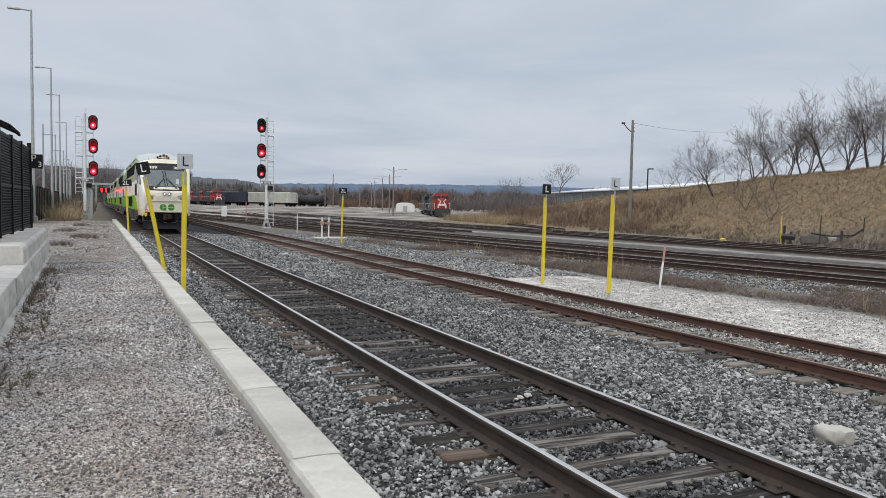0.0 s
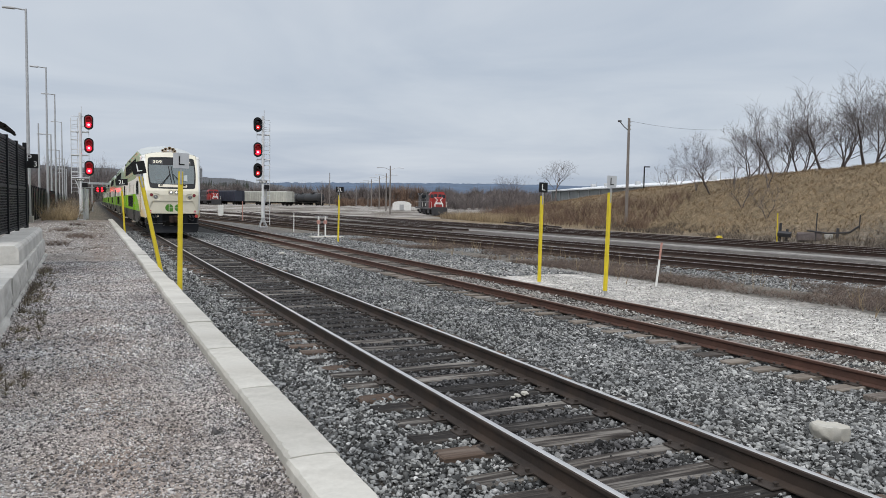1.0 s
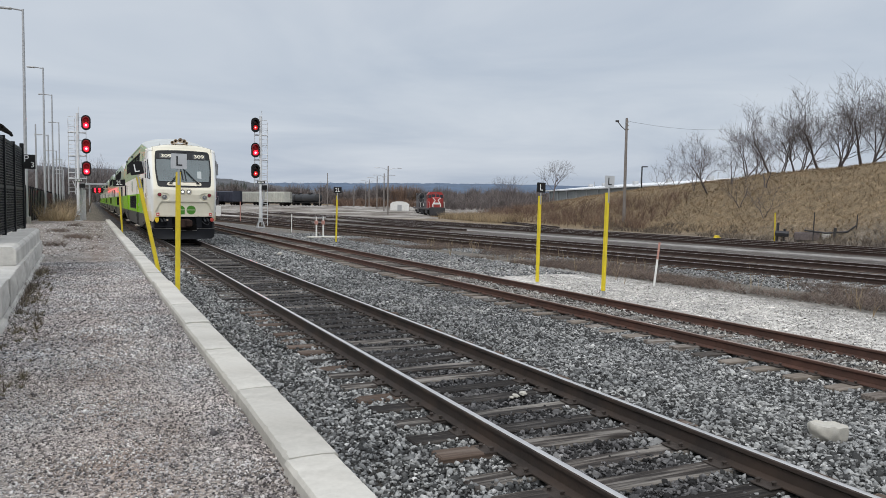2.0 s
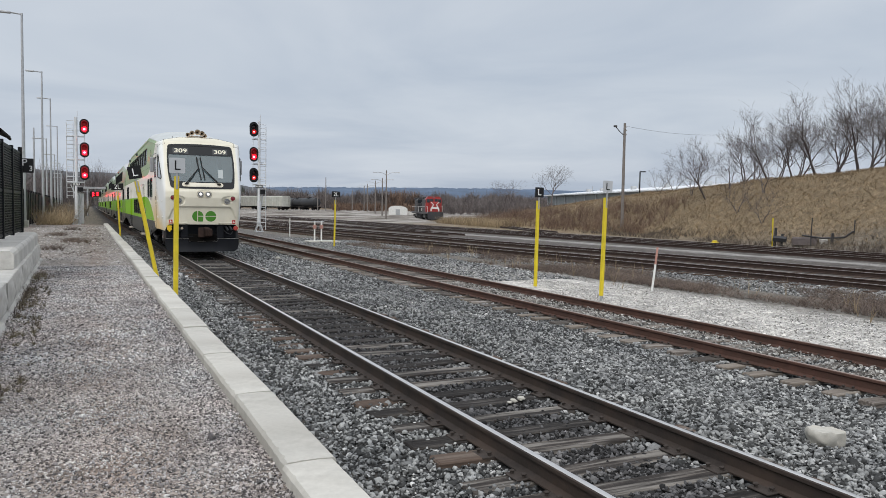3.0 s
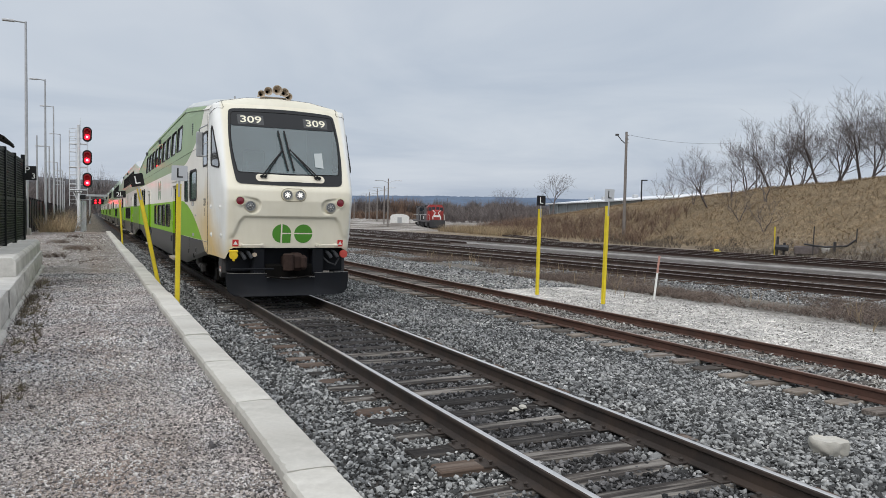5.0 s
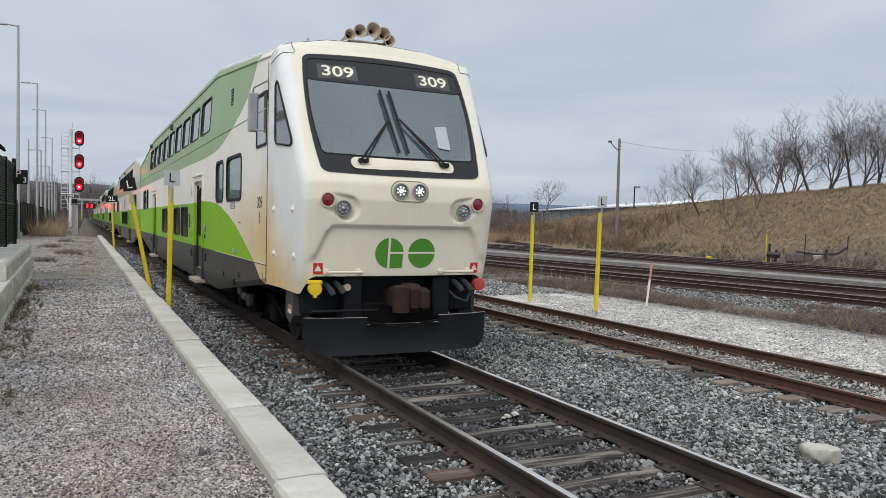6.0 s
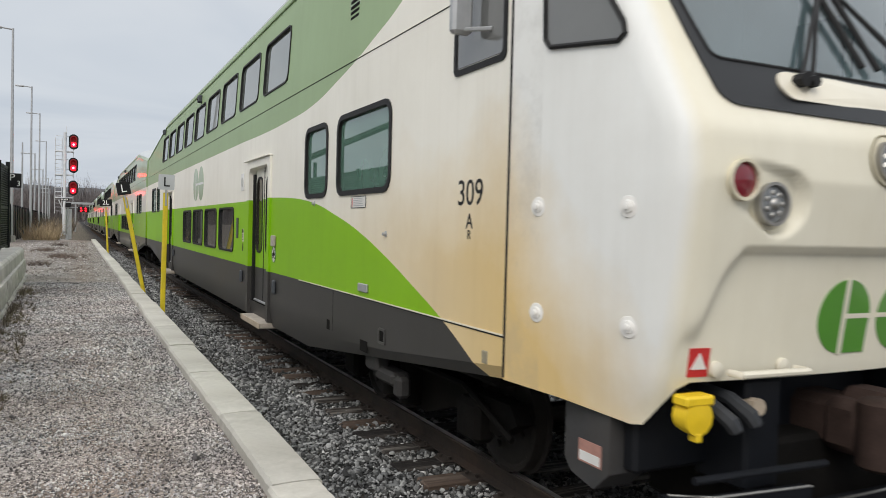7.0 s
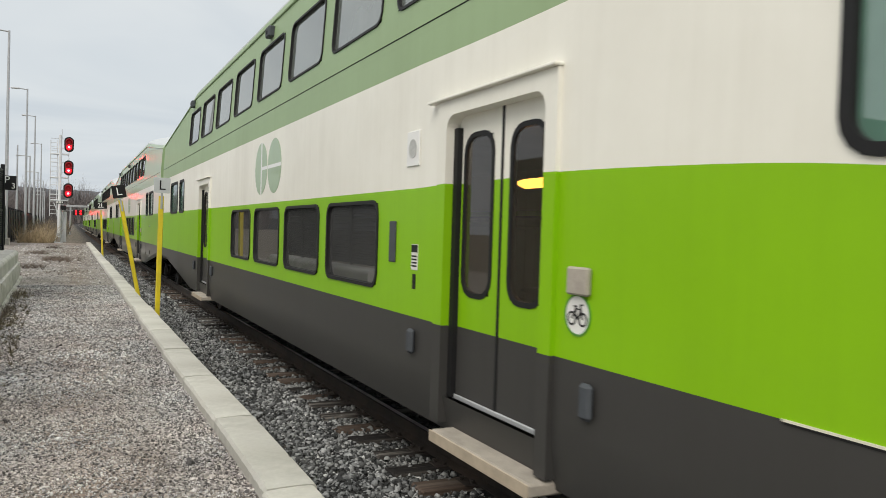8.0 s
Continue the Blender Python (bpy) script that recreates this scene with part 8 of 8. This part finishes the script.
def locomotive(x, y, z, turn, label, hood=None):
    """A hood locomotive that faces -y in its own space."""
    root = thing("locomotive", label, "locomotive", "yard locomotives", m=pose(x, y, z, 0, 0, turn))
    part("frame", Geo().box(-1.5, 1.5, 0.3, 16.0, 1.15, 1.5, 0.04), M_DARKLOCO, root)
    part("fuel_tank", Geo().box(-1.2, 1.2, 6.5, 10.2, 0.35, 1.15, 0.15), M_DARKLOCO, root)
    part("pilot_deck", Geo().box(-1.5, 1.5, 0.25, 0.32, 0.5, 1.6, 0.02), M_DARKLOCO, root)
    part("short_hood", Geo().box(-0.85, 0.85, 1.3, 3.0, 1.5, 3.5, 0.15), hood or M_REDLOCO, root, "painted short hood")
    cabp = part("cab", Geo().prism([(-1.5, 1.5), (1.5, 1.5), (1.5, 4.0), (1.1, 4.5), (-1.1, 4.5), (-1.5, 4.0)], "y", 3.0, 5.2), hood or M_REDLOCO, root, "painted cab")
    for s in (-1, 1):
        part("cab_window", Geo().box(s * 1.1 - 0.3, s * 1.1 + 0.3, 2.95, 3.0, 3.35, 4.0, 0.01), M_DARKGLASS, cabp)
        part("nose_window", Geo().box(s * 0.42 - 0.3, s * 0.42 + 0.3, 2.95, 3.0, 3.55, 4.05, 0.01), M_DARKGLASS, cabp)
        part("side_window", Geo().box(min(s * 1.5, s * 1.53), max(s * 1.5, s * 1.53), 3.4, 4.8, 3.2, 3.9, 0.01), M_DARKGLASS, cabp)
        part("handrail", Geo().tube([(s * 1.45, 1.0, 1.5), (s * 1.45, 1.0, 2.6), (s * 1.45, 3.0, 2.6)], 0.03, 6), M_WHITEP, root)
        part("handrail", Geo().tube([(s * 1.45, 5.4, 2.6), (s * 1.45, 15.8, 2.6)], 0.03, 6), M_WHITEP, root)
        # white slanted stripes on the nose
        part("nose_stripe", Geo().prism([(s * 0.84, 1.7), (s * 0.84, 2.2), (s * 0.35, 2.95), (s * 0.84, 3.4), (s * 0.62, 3.4), (s * 0.2, 2.95), (s * 0.62, 2.2), (s * 0.62, 1.7)][::s], "y", 1.27, 1.295), M_WHITEP, root)
        for yy in (2.2, 4.0, 5.8, 11.4, 13.2, 15.0)[::1]:
            part("wheel", Geo().lathe([(0.45, -0.07), (0.50, -0.07), (0.48, 0.06), (0.1, 0.03), (0.0, 0.03)], 16, m=pose(s * 0.78, yy, 0.5, 0, 90 * s, 0)), M_UNDER, root)
        for by in (1.6, 10.8):
            part("bogie_frame", Geo().box(s * 1.0 - 0.08, s * 1.0 + 0.08, by, by + 4.8, 0.5, 0.95, 0.05), M_UNDER, root)
    part("long_hood", Geo().prism([(-0.85, 1.5), (0.85, 1.5), (0.85, 4.0), (0.6, 4.35), (-0.6, 4.35), (-0.85, 4.0)], "y", 5.2, 15.6), M_DARKLOCO, root, "black long hood")
    part("logo_block", Geo().prism([(-0.55, 2.15), (0.55, 2.15), (0.55, 2.5), (-0.55, 2.5)], "y", 1.26, 1.296), M_WHITEP, root, "plain white logo shape")
    part("radiator", Geo().box(-1.0, 1.0, 13.0, 15.2, 4.2, 4.6, 0.05), M_DARKLOCO, root)
    part("plow", Geo().prism([(-1.4, 0.2), (1.4, 0.2), (1.5, 1.15), (-1.5, 1.15)], "y", 0.2, 0.3), M_DARKLOCO, root)
    part("antenna", Geo().tube([(0.9, 4.0, 4.4), (0.9, 4.0, 5.9)], 0.03, 5), M_DARKLOCO, root)
    for s in (-0.25, 0.25):
        part("headlamp", Geo().lathe([(0.10, 0), (0.09, 0.03), (0, 0.04)], 12, m=facing(s * 0.6, 2.99, 4.28)), M_LENS, root)
    return root


def freight_car(kind, x, y, z, turn, col, label):
    root = thing({"tank": "tank_car", "hopper": "hopper_car", "box": "box_car"}[kind], label, "freight car", "freight cars in the yard", m=pose(x, y, z, 0, 0, turn))
    mt = paint(kind + "_paint", col, 0.6, 0, 0.15, 0.7, 0.05, dirt=tuple(c * 0.45 for c in col), dirt_amount=0.5)
    part("underframe", Geo().box(-1.3, 1.3, -7.4, 7.4, 0.85, 1.15, 0.03), M_UNDER, root)
    if kind == "tank":
        part("tank", Geo().lathe([(0.0, -7.2), (0.9, -7.05), (1.45, -6.7), (1.5, -6.4), (1.5, 6.4), (1.45, 6.7), (0.9, 7.05), (0, 7.2)], 20, m=pose(0, 0, 2.7, 90, 0, 0)), mt, root, smooth=40)
        part("dome", Geo().lathe([(0.5, 0), (0.5, 0.45), (0, 0.5)], 12, m=pose(0, 0, 4.1)), mt, root)
        part("walkway", Geo().box(-1.2, 1.2, -1.4, 1.4, 4.15, 4.2), M_UNDER, root)
    else:
        part("body", Geo().prism([(-1.5, 1.15), (1.5, 1.15), (1.5, 4.1), (1.2, 4.35), (-1.2, 4.35), (-1.5, 4.1)], "y", -7.2, 7.2), mt, root)
        for s in (-1, 1):
            for k in range(13):
                part("rib", Geo().box(min(s * 1.5, s * 1.58), max(s * 1.5, s * 1.58), -7.1 + 1.18 * k - 0.06, -7.1 + 1.18 * k + 0.06, 1.2, 4.05), mt, root)
        for e in (-1, 1):
            part("end_ladder", Geo().tube([(0.9, e * 7.25, 1.2), (0.9, e * 7.25, 4.2)], 0.03, 5).tube([(1.25, e * 7.25, 1.2), (1.25, e * 7.25, 4.2)], 0.03, 5), M_UNDER, root)
    for e in (-1, 1):
        part("bogie", Geo().box(-1.1, 1.1, e * 5.6 - 1.3, e * 5.6 + 1.3, 0.3, 0.8, 0.08), M_UNDER, root)
        for dy in (-0.85, 0.85):
            part("wheelset", Geo().lathe([(0.42, -0.9), (0.46, -0.72), (0.1, -0.6), (0.1, 0.6), (0.46, 0.72), (0.42, 0.9)], 14, m=pose(0, e * 5.6 + dy, 0.45, 0, 90, 0)), M_UNDER, root)
    return root


locomotive(*place(24.9, 139), -17.5, "red and black hood locomotive parked in the yard")
locomotive(*place(24.15, 156), -17.5, "dark hood locomotive coupled behind another", M_DARKLOCO)
locomotive(*place(8.25, 232), 8, "red and black hood locomotive with lit headlamp in the yard")
locomotive(*place(7.45, 249), 8, "red and black hood locomotive coupled in the far yard")
locomotive(*place(6.75, 266), 8, "red and black hood locomotive coupled in the far yard")
freight_car("box", *place(9.2, 240), 14, (0.03, 0.035, 0.055), "dark blue box car in the far yard")
freight_car("hopper", *place(10.65, 250), 24, (0.40, 0.40, 0.36), "pale grey ribbed freight car in the far yard")
freight_car("hopper", *place(12.55, 237), 22, (0.47, 0.47, 0.42), "pale grey ribbed freight car in the far yard")
for ta, tr in ((13.85, 285), (14.5, 276), (15.35, 262)):
    freight_car("tank", *place(ta, tr), 3, (0.022, 0.023, 0.026), "black tank car in the far yard")


def yard_light(az, r, h, arms):
    x, y, z = place(az, r)
    root = thing("street_lamp", "wooden yard light pole with curved lamp arms" if arms else "plain wooden pole in the yard", "lamp post", "yard light poles", m=pose(x, y, z, 0, 0, -az))
    part("pole", Geo().tube([(0, 0, 0), (0, 0, h)], [0.17, 0.11], 8), M_POLE, root)
    for s in (-1, 1) if arms else ():
        part("arm", Geo().tube([(0, 0, h - 0.9), (s * 0.9, 0, h - 0.45), (s * 2.0, 0, h - 0.35)], 0.05, 5), M_GALV, root)
        part("luminaire", Geo().box(s * 2.3 - 0.38, s * 2.3 + 0.38, -0.15, 0.15, h - 0.46, h - 0.32, 0.04), M_ALU, root)


M_POLE = paint("weathered_pole_wood", (0.20, 0.18, 0.165), 0.9, 0, 0.2, 3, 0.2)
for az, r, h, arms in ((21.08, 148, 9.6, True), (20.78, 178, 9.0, True), (20.25, 205, 9.0, True), (19.65, 232, 8.6, True), (19.4, 250, 8.4, True), (16.5, 250, 11.0, False), (18.5, 236, 6.5, False), (15.9, 240, 5.0, False)):
    yard_light(az, r, h, arms)


def build_shed():
    x, y, z = place(22.0, 190)
    root = thing("shed", "low white rounded storage shed in the yard", "shed", m=pose(x, y, z, 0, 0, -22))
    prof = [(-2.4, 0), (2.4, 0), (2.4, 1.6), (1.8, 2.1), (0.6, 2.35), (-0.8, 2.35), (-1.9, 2.15), (-2.4, 1.7)]
    part("shell", Geo().prism(prof, "y", 0, 6), M_WHITEP, root)
    part("door", Geo().box(-0.6, 0.5, -0.05, 0, 0, 1.5, 0.01), M_GALV, root)
    for i in range(3):
        xx, yy, zz = place(23.0 + 0.35 * i, 186)
        b = thing("pallet_stack", "stack of grey yard material", "stack", "yard stacks", m=pose(xx, yy, zz))
        part("load", Geo().box(-0.5, 0.5, -0.5, 0.5, 0.15, 0.9 - 0.15 * i, 0.04), M_BLOCKWALL, b)
        part("pallet", Geo().box(-0.6, 0.6, -0.6, 0.6, 0, 0.15, 0.02), M_POLE, b)


build_shed()


def build_warehouse():
    """A long low warehouse behind the bank, its pale roof just over the crest."""
    a, b = Vector(place(33.5, 200, 0)), Vector(place(46.8, 118, 0))
    d = b - a
    ln, turn = d.length, math.degrees(math.atan2(d.y, d.x))
    root = thing("warehouse", "long low grey warehouse with a pale ribbed roof", "building", m=pose(a.x, a.y, 0.0, 0, 0, turn))
    part("wall", Geo().box(0, ln, 0, 30, -0.5, 5.7, 0.02), M_WAREWALL, root, "grey-green metal wall")
    part("roof", Geo().prism([(-1.2, 5.75), (-1.2, 5.95), (15, 7.6), (31, 5.95), (31, 5.75)], "x", -1.5, ln + 1.5), M_WAREROOF, root, "pale ribbed metal roof")
    for i in range(40):
        part("roof_rib", Geo().box(i * ln / 40, i * ln / 40 + 0.5, -1.3, -1.2, 5.7, 6.02), M_WAREROOF, root)
    for i in range(14):
        part("column", Geo().box(i * ln / 13 - 0.15, i * ln / 13 + 0.15, -0.25, -0.02, -0.5, 5.7, 0.02), M_GALV, root)
    for i in (5, 9, 17, 24, 31, 36):
        part("roof_vent", Geo().box(i * ln / 40 - 0.5, i * ln / 40 + 0.5, 6.5, 7.5, 6.6, 7.5, 0.05), M_ALU, root)
        part("vent_pipe", Geo().tube([(i * ln / 40 + 2.5, 7, 6.7), (i * ln / 40 + 2.5, 7, 8.1)], 0.07, 6), M_GALV, root)


M_WAREWALL = paint("warehouse_cladding", (0.24, 0.26, 0.26), 0.7, 0, 0.1, 0.4, 0.05)
M_WAREROOF = paint("pale_metal_roof", (0.72, 0.74, 0.76), 0.5, 0.1, 0.06, 0.5, 0.05)
build_warehouse()


def build_power_pole():
    x, y, z = place(39.0, 74)
    h = 10.35 - z
    root = thing("utility_pole", "tall weathered wooden utility pole on the bank", "utility pole", m=pose(x, y, z - 0.2, 0, 0, -39))
    part("pole", Geo().tube([(0, 0, 0), (0, 0, h + 0.2)], [0.16, 0.115], 10), M_POLE, root, smooth=40)
    part("arm", Geo().tube([(0, 0, h - 1.0), (-0.45, 0, h - 0.6), (-0.85, 0, h - 0.1)], 0.045, 6), M_DARKLOCO, root)
    part("lamp_head", Geo().box(-1.05, -0.7, -0.1, 0.1, h - 0.16, h + 0.02, 0.03), M_DARKLOCO, root)
    for i in range(3):
        part("insulator", Geo().lathe([(0.03, 0), (0.06, 0.05), (0.06, 0.1), (0.02, 0.16), (0, 0.16)], 8, m=pose(0.16, 0, h - 0.35 * i - 0.2)), M_ALU, root)
    top = Vector((x, y, 10.1))
    end = Vector(place(47.0, 92, 11.0))
    w = thing("overhead_wire", "thin sagging overhead wire from the pole", "cable")
    pts = [top.lerp(end, i / 12) - Vector((0, 0, 4 * 0.45 * (i / 12) * (1 - i / 12))) for i in range(13)]
    part("wire", Geo().tube(pts, 0.012, 4), M_BLACK, w)
    x, y, z = place(40.2, 104)
    lp = thing("street_lamp", "short black area lamp behind the bank", "lamp post", "yard light poles", m=pose(x, y, z, 0, 0, -40))
    part("pole", Geo().tube([(0, 0, 0), (0, 0, 7.3 - z)], 0.09, 6), M_BLACK, lp)
    part("luminaire", Geo().box(-0.05, 0.75, -0.15, 0.15, 7.22 - z, 7.36 - z, 0.03), M_BLACK, lp)


build_power_pole()


def build_culvert():
    x, y, z = place(51.7, 53.4)
    root = thing("culvert_headwall", "broken concrete headwall with dark rails in the grass", "culvert", m=pose(x, y, z - 0.1, 0, 0, -51.5))
    part("headwall", Geo().box(-1.0, 0.5, -0.3, 0.3, 0.05, 0.62, 0.08), M_BARK, root)
    part("headwall", Geo().box(0.6, 1.1, -0.35, 0.2, 0.05, 0.6, 0.08), M_BLOCKWALL, root)
    part("rail", Geo().tube([(-0.4, -0.3, 0.75), (0.8, -0.3, 0.6), (2.0, -0.3, 0.7), (2.5, -0.3, 1.1)], 0.06, 6), M_DARKLOCO, root)
    for px, pz in ((-2.0, 1.2), (-1.6, 0.8), (0.1, 1.9), (1.3, 0.95), (2.5, 1.8)):
        part("post", Geo().tube([(px, -0.3, 0), (px + 0.05, -0.3, pz)], 0.09 if pz < 1.3 else 0.035, 6), M_DARKLOCO, root)
    part("debris", Geo().tube([(-2.1, -0.4, 0.5), (-1.3, -0.5, 0.45)], 0.2, 6), M_DARKLOCO, root)
    x, y, z = place(49.4, 53.4)
    p = thing("marker_pole", "thin yellow marker pole in the grass", "marker post", m=pose(x, y, z - 0.1))
    part("pole", Geo().tube([(0, 0, 0), (-0.03, 0, 1.95)], 0.045, 6), M_YELLOW, p)
    part("cap", Geo().tube([(-0.03, 0, 1.95), (-0.03, 0, 2.0)], 0.05, 6), M_YELLOW, p)
    b = thing("yellow_block", "small yellow painted wheel stop beside the track", "wheel stop", m=pose(39.9, 39.1, -0.31, 0, 0, 20))
    b.scale = (0.55, 0.55, 0.8)
    part("base", Geo().box(-0.65, 0.65, -0.25, 0.25, 0, 0.14, 0.03), M_YELLOW, b)
    part("top", Geo().box(-0.4, 0.4, -0.2, 0.2, 0.14, 0.3, 0.05), M_YELLOW, b)


build_culvert()


def build_gantry():
    root = thing("signal_gantry", "far grey signal gantry with a lit red indicator", "gantry", m=pose(0, 120, 0))
    part("beam", Geo().box(-1.6, 5.2, -0.15, 0.15, 3.95, 4.25, 0.02), M_GALV, root)
    part("beam", Geo().box(-1.6, 5.2, -0.15, 0.15, 3.45, 3.55, 0.02), M_GALV, root)
    for px in (-0.1, 5.1):
        part("leg", Geo().tube([(px, 0, 0), (px, 0, 4.2)], 0.12, 8), M_GALV, root)
    box = part("indicator", Geo().box(0.2, 1.7, -0.3, 0.0, 2.85, 3.6, 0.04), M_BLACK, root)
    for px in (0.62, 1.2):
        for pz in (3.05, 3.38):
            part("indicator_lamp", Geo().lathe([(0.12, 0), (0.10, 0.03), (0, 0.04)], 10, m=facing(px, -0.3, pz)), M_REDLAMP, box)
    for cx, cy, cz in ((16.2, 108, -0.3),):
        c = thing("cable_cabinet", "small pale line-side equipment cabinet", "cabinet", "line-side cabinets", m=pose(cx, cy, cz))
        part("case", Geo().box(-0.35, 0.35, -0.25, 0.25, 0.1, 1.5, 0.03), M_WHITEP, c)
        part("plinth", Geo().box(-0.45, 0.45, -0.35, 0.35, 0, 0.1, 0.02), M_CONCRETE, c)
    s = thing("survey_stake", "thin rusty red stake by the siding", "stake", "white stakes", m=pose(14.6, 82, -0.35))
    part("shaft", Geo().tube([(0, 0, 0), (0, 0, 2.2)], 0.05, 6), M_FADEDRED, s)


build_gantry()


def build_litter():
    rng = random.Random(8)
    for x, y, z, s in ((1.46, 9.85, 0.02, 0.09), (6.9, 30, -0.25, 0.10), (3.98, 6.57, -0.15, 0.035), (4.10, 6.62, -0.15, 0.04), (3.9, 6.52, -0.15, 0.025)):
        bm = bmesh.new()
        bmesh.ops.create_icosphere(bm, subdivisions=2, radius=1)
        for v in bm.verts:
            k = 1 + 0.35 * noise.noise(v.co * 1.6 + Vector((x, y, 0)))
            v.co = Vector((v.co.x * s * 1.2 * k, v.co.y * s * k, v.co.z * s * 0.55 * k))
        me = bpy.data.meshes.new("white_stone")
        bm.to_mesh(me)
        bm.free()
        me.materials.append(M_ROCK)
        ob = tagged(new("white_stone", me), "small pale stone lying by the track", "rock", "pale stones")
        ob.matrix_basis = pose(x, y, z, rng.uniform(-10, 10), rng.uniform(-10, 10), rng.uniform(0, 180))


build_litter()


# ---- out of view beside the fence, mirrored in the coach windows ----
M_BIN = paint("dark_green_container_paint", (0.012, 0.06, 0.04), 0.6, 0, 0.2, 1.5, 0.1, dirt=(0.05, 0.045, 0.03), dirt_amount=0.3)
M_BINEDGE = paint("dull_yellow_edge", (0.45, 0.40, 0.06), 0.6, 0, 0.2, 4, 0)


def build_container():
    # container added out of view, only for its dark reflection under the bicycle
    root = thing("storage_container", "dark green container added unseen under the mirrored bicycle", "container", m=pose(-2.4, 5.0, 0.555))
    part("body", Geo().box(-2.4, 0, 0, 6.4, 0.08, 2.58, 0.02), M_BIN, root)
    part("roof", Geo().box(-2.43, 0.03, -0.03, 6.43, 2.58, 2.615, 0.01), M_BIN, root)
    for y in (0.1, 3.1, 6.1):
        part("skid", Geo().box(-2.4, 0, y, y + 0.2, 0, 0.08), M_UNDER, root)
    for i in range(20):
        part("rib", Geo().box(0.0, 0.03, 0.15 + 0.32 * i, 0.29 + 0.32 * i, 0.15, 2.5, 0.008), M_BIN, root)
    # wedge added to give the green and yellow reflection
    ramp = thing("loading_wedge", "green wedge with a yellow edge, added for its reflection", "wedge", m=pose(-2.4, 0, 3.17))
    part("wedge", Geo().prism([(7.5, 0.0), (8.62, 0.0), (8.62, 0.26), (7.5, 0.02)], "x", -0.9, 0.0), M_BIN, ramp)
    part("edge", Geo().box(-0.9, 0.01, 8.62, 8.76, 0.0, 0.29, 0.01), M_BINEDGE, ramp, "yellow painted edge")


def build_bicycle():
    root = thing("bicycle", "dark bicycle standing on the container roof", "bicycle", m=pose(-2.5, 9.94, 3.17))
    for y in (-0.39, 0.39):
        w = part("wheel", Geo().tube([(0, y + 0.30 * math.cos(math.pi * i / 14), 0.32 + 0.30 * math.sin(math.pi * i / 14)) for i in range(29)], 0.02, 6), M_BLACK, root, smooth=60)
        g = Geo()
        for i in range(8):
            a = math.pi * i / 4
            g.tube([(0, y, 0.32), (0, y + 0.29 * math.cos(a), 0.32 + 0.29 * math.sin(a))], 0.003, 3)
        part("spokes", g, M_GALV, w)
    part("frame", Geo().tube([(0, -0.39, 0.32), (0, -0.22, 0.68), (0, 0.28, 0.70), (0, 0.0, 0.28), (0, -0.22, 0.68)], 0.018, 6).tube([(0, -0.39, 0.32), (0, 0.0, 0.28)], 0.014, 6), M_BLACK, root)
    part("fork", Geo().tube([(0, 0.39, 0.32), (0, 0.28, 0.70), (0, 0.26, 0.80)], 0.018, 6), M_BLACK, root)
    part("handlebar", Geo().tube([(-0.25, 0.34, 0.84), (0, 0.26, 0.80), (0.25, 0.34, 0.84)], 0.016, 6), M_BLACK, root)
    part("saddle", Geo().box(-0.07, 0.07, -0.36, -0.10, 0.76, 0.81, 0.02).tube([(0, -0.22, 0.66), (0, -0.24, 0.77)], 0.014, 6), M_BLACK, root)
    part("stand", Geo().tube([(0, -0.05, 0.28), (0.14, -0.1, 0.0)], 0.01, 5), M_GALV, root)


build_container()
build_bicycle()


def motions():
    """The train rolls in at a steady speed; its wheels turn with it."""
    for car, back in CARS:
        walk(car, [(t / 2, pose(TRACK_X, S0 - SPEED * t / 2 + back, 0)) for t in range(17)])
        for w in [c for c in car.children if c.name.startswith("wheelset")]:
            y, rows = w.location.y, []
            for k in range(81):
                t = k * 0.1
                rows.append((t, pose(0, y, 0.42) @ Matrix.Rotation(SPEED * t / 0.42, 4, "X")))
            walk(w, rows)


motions()
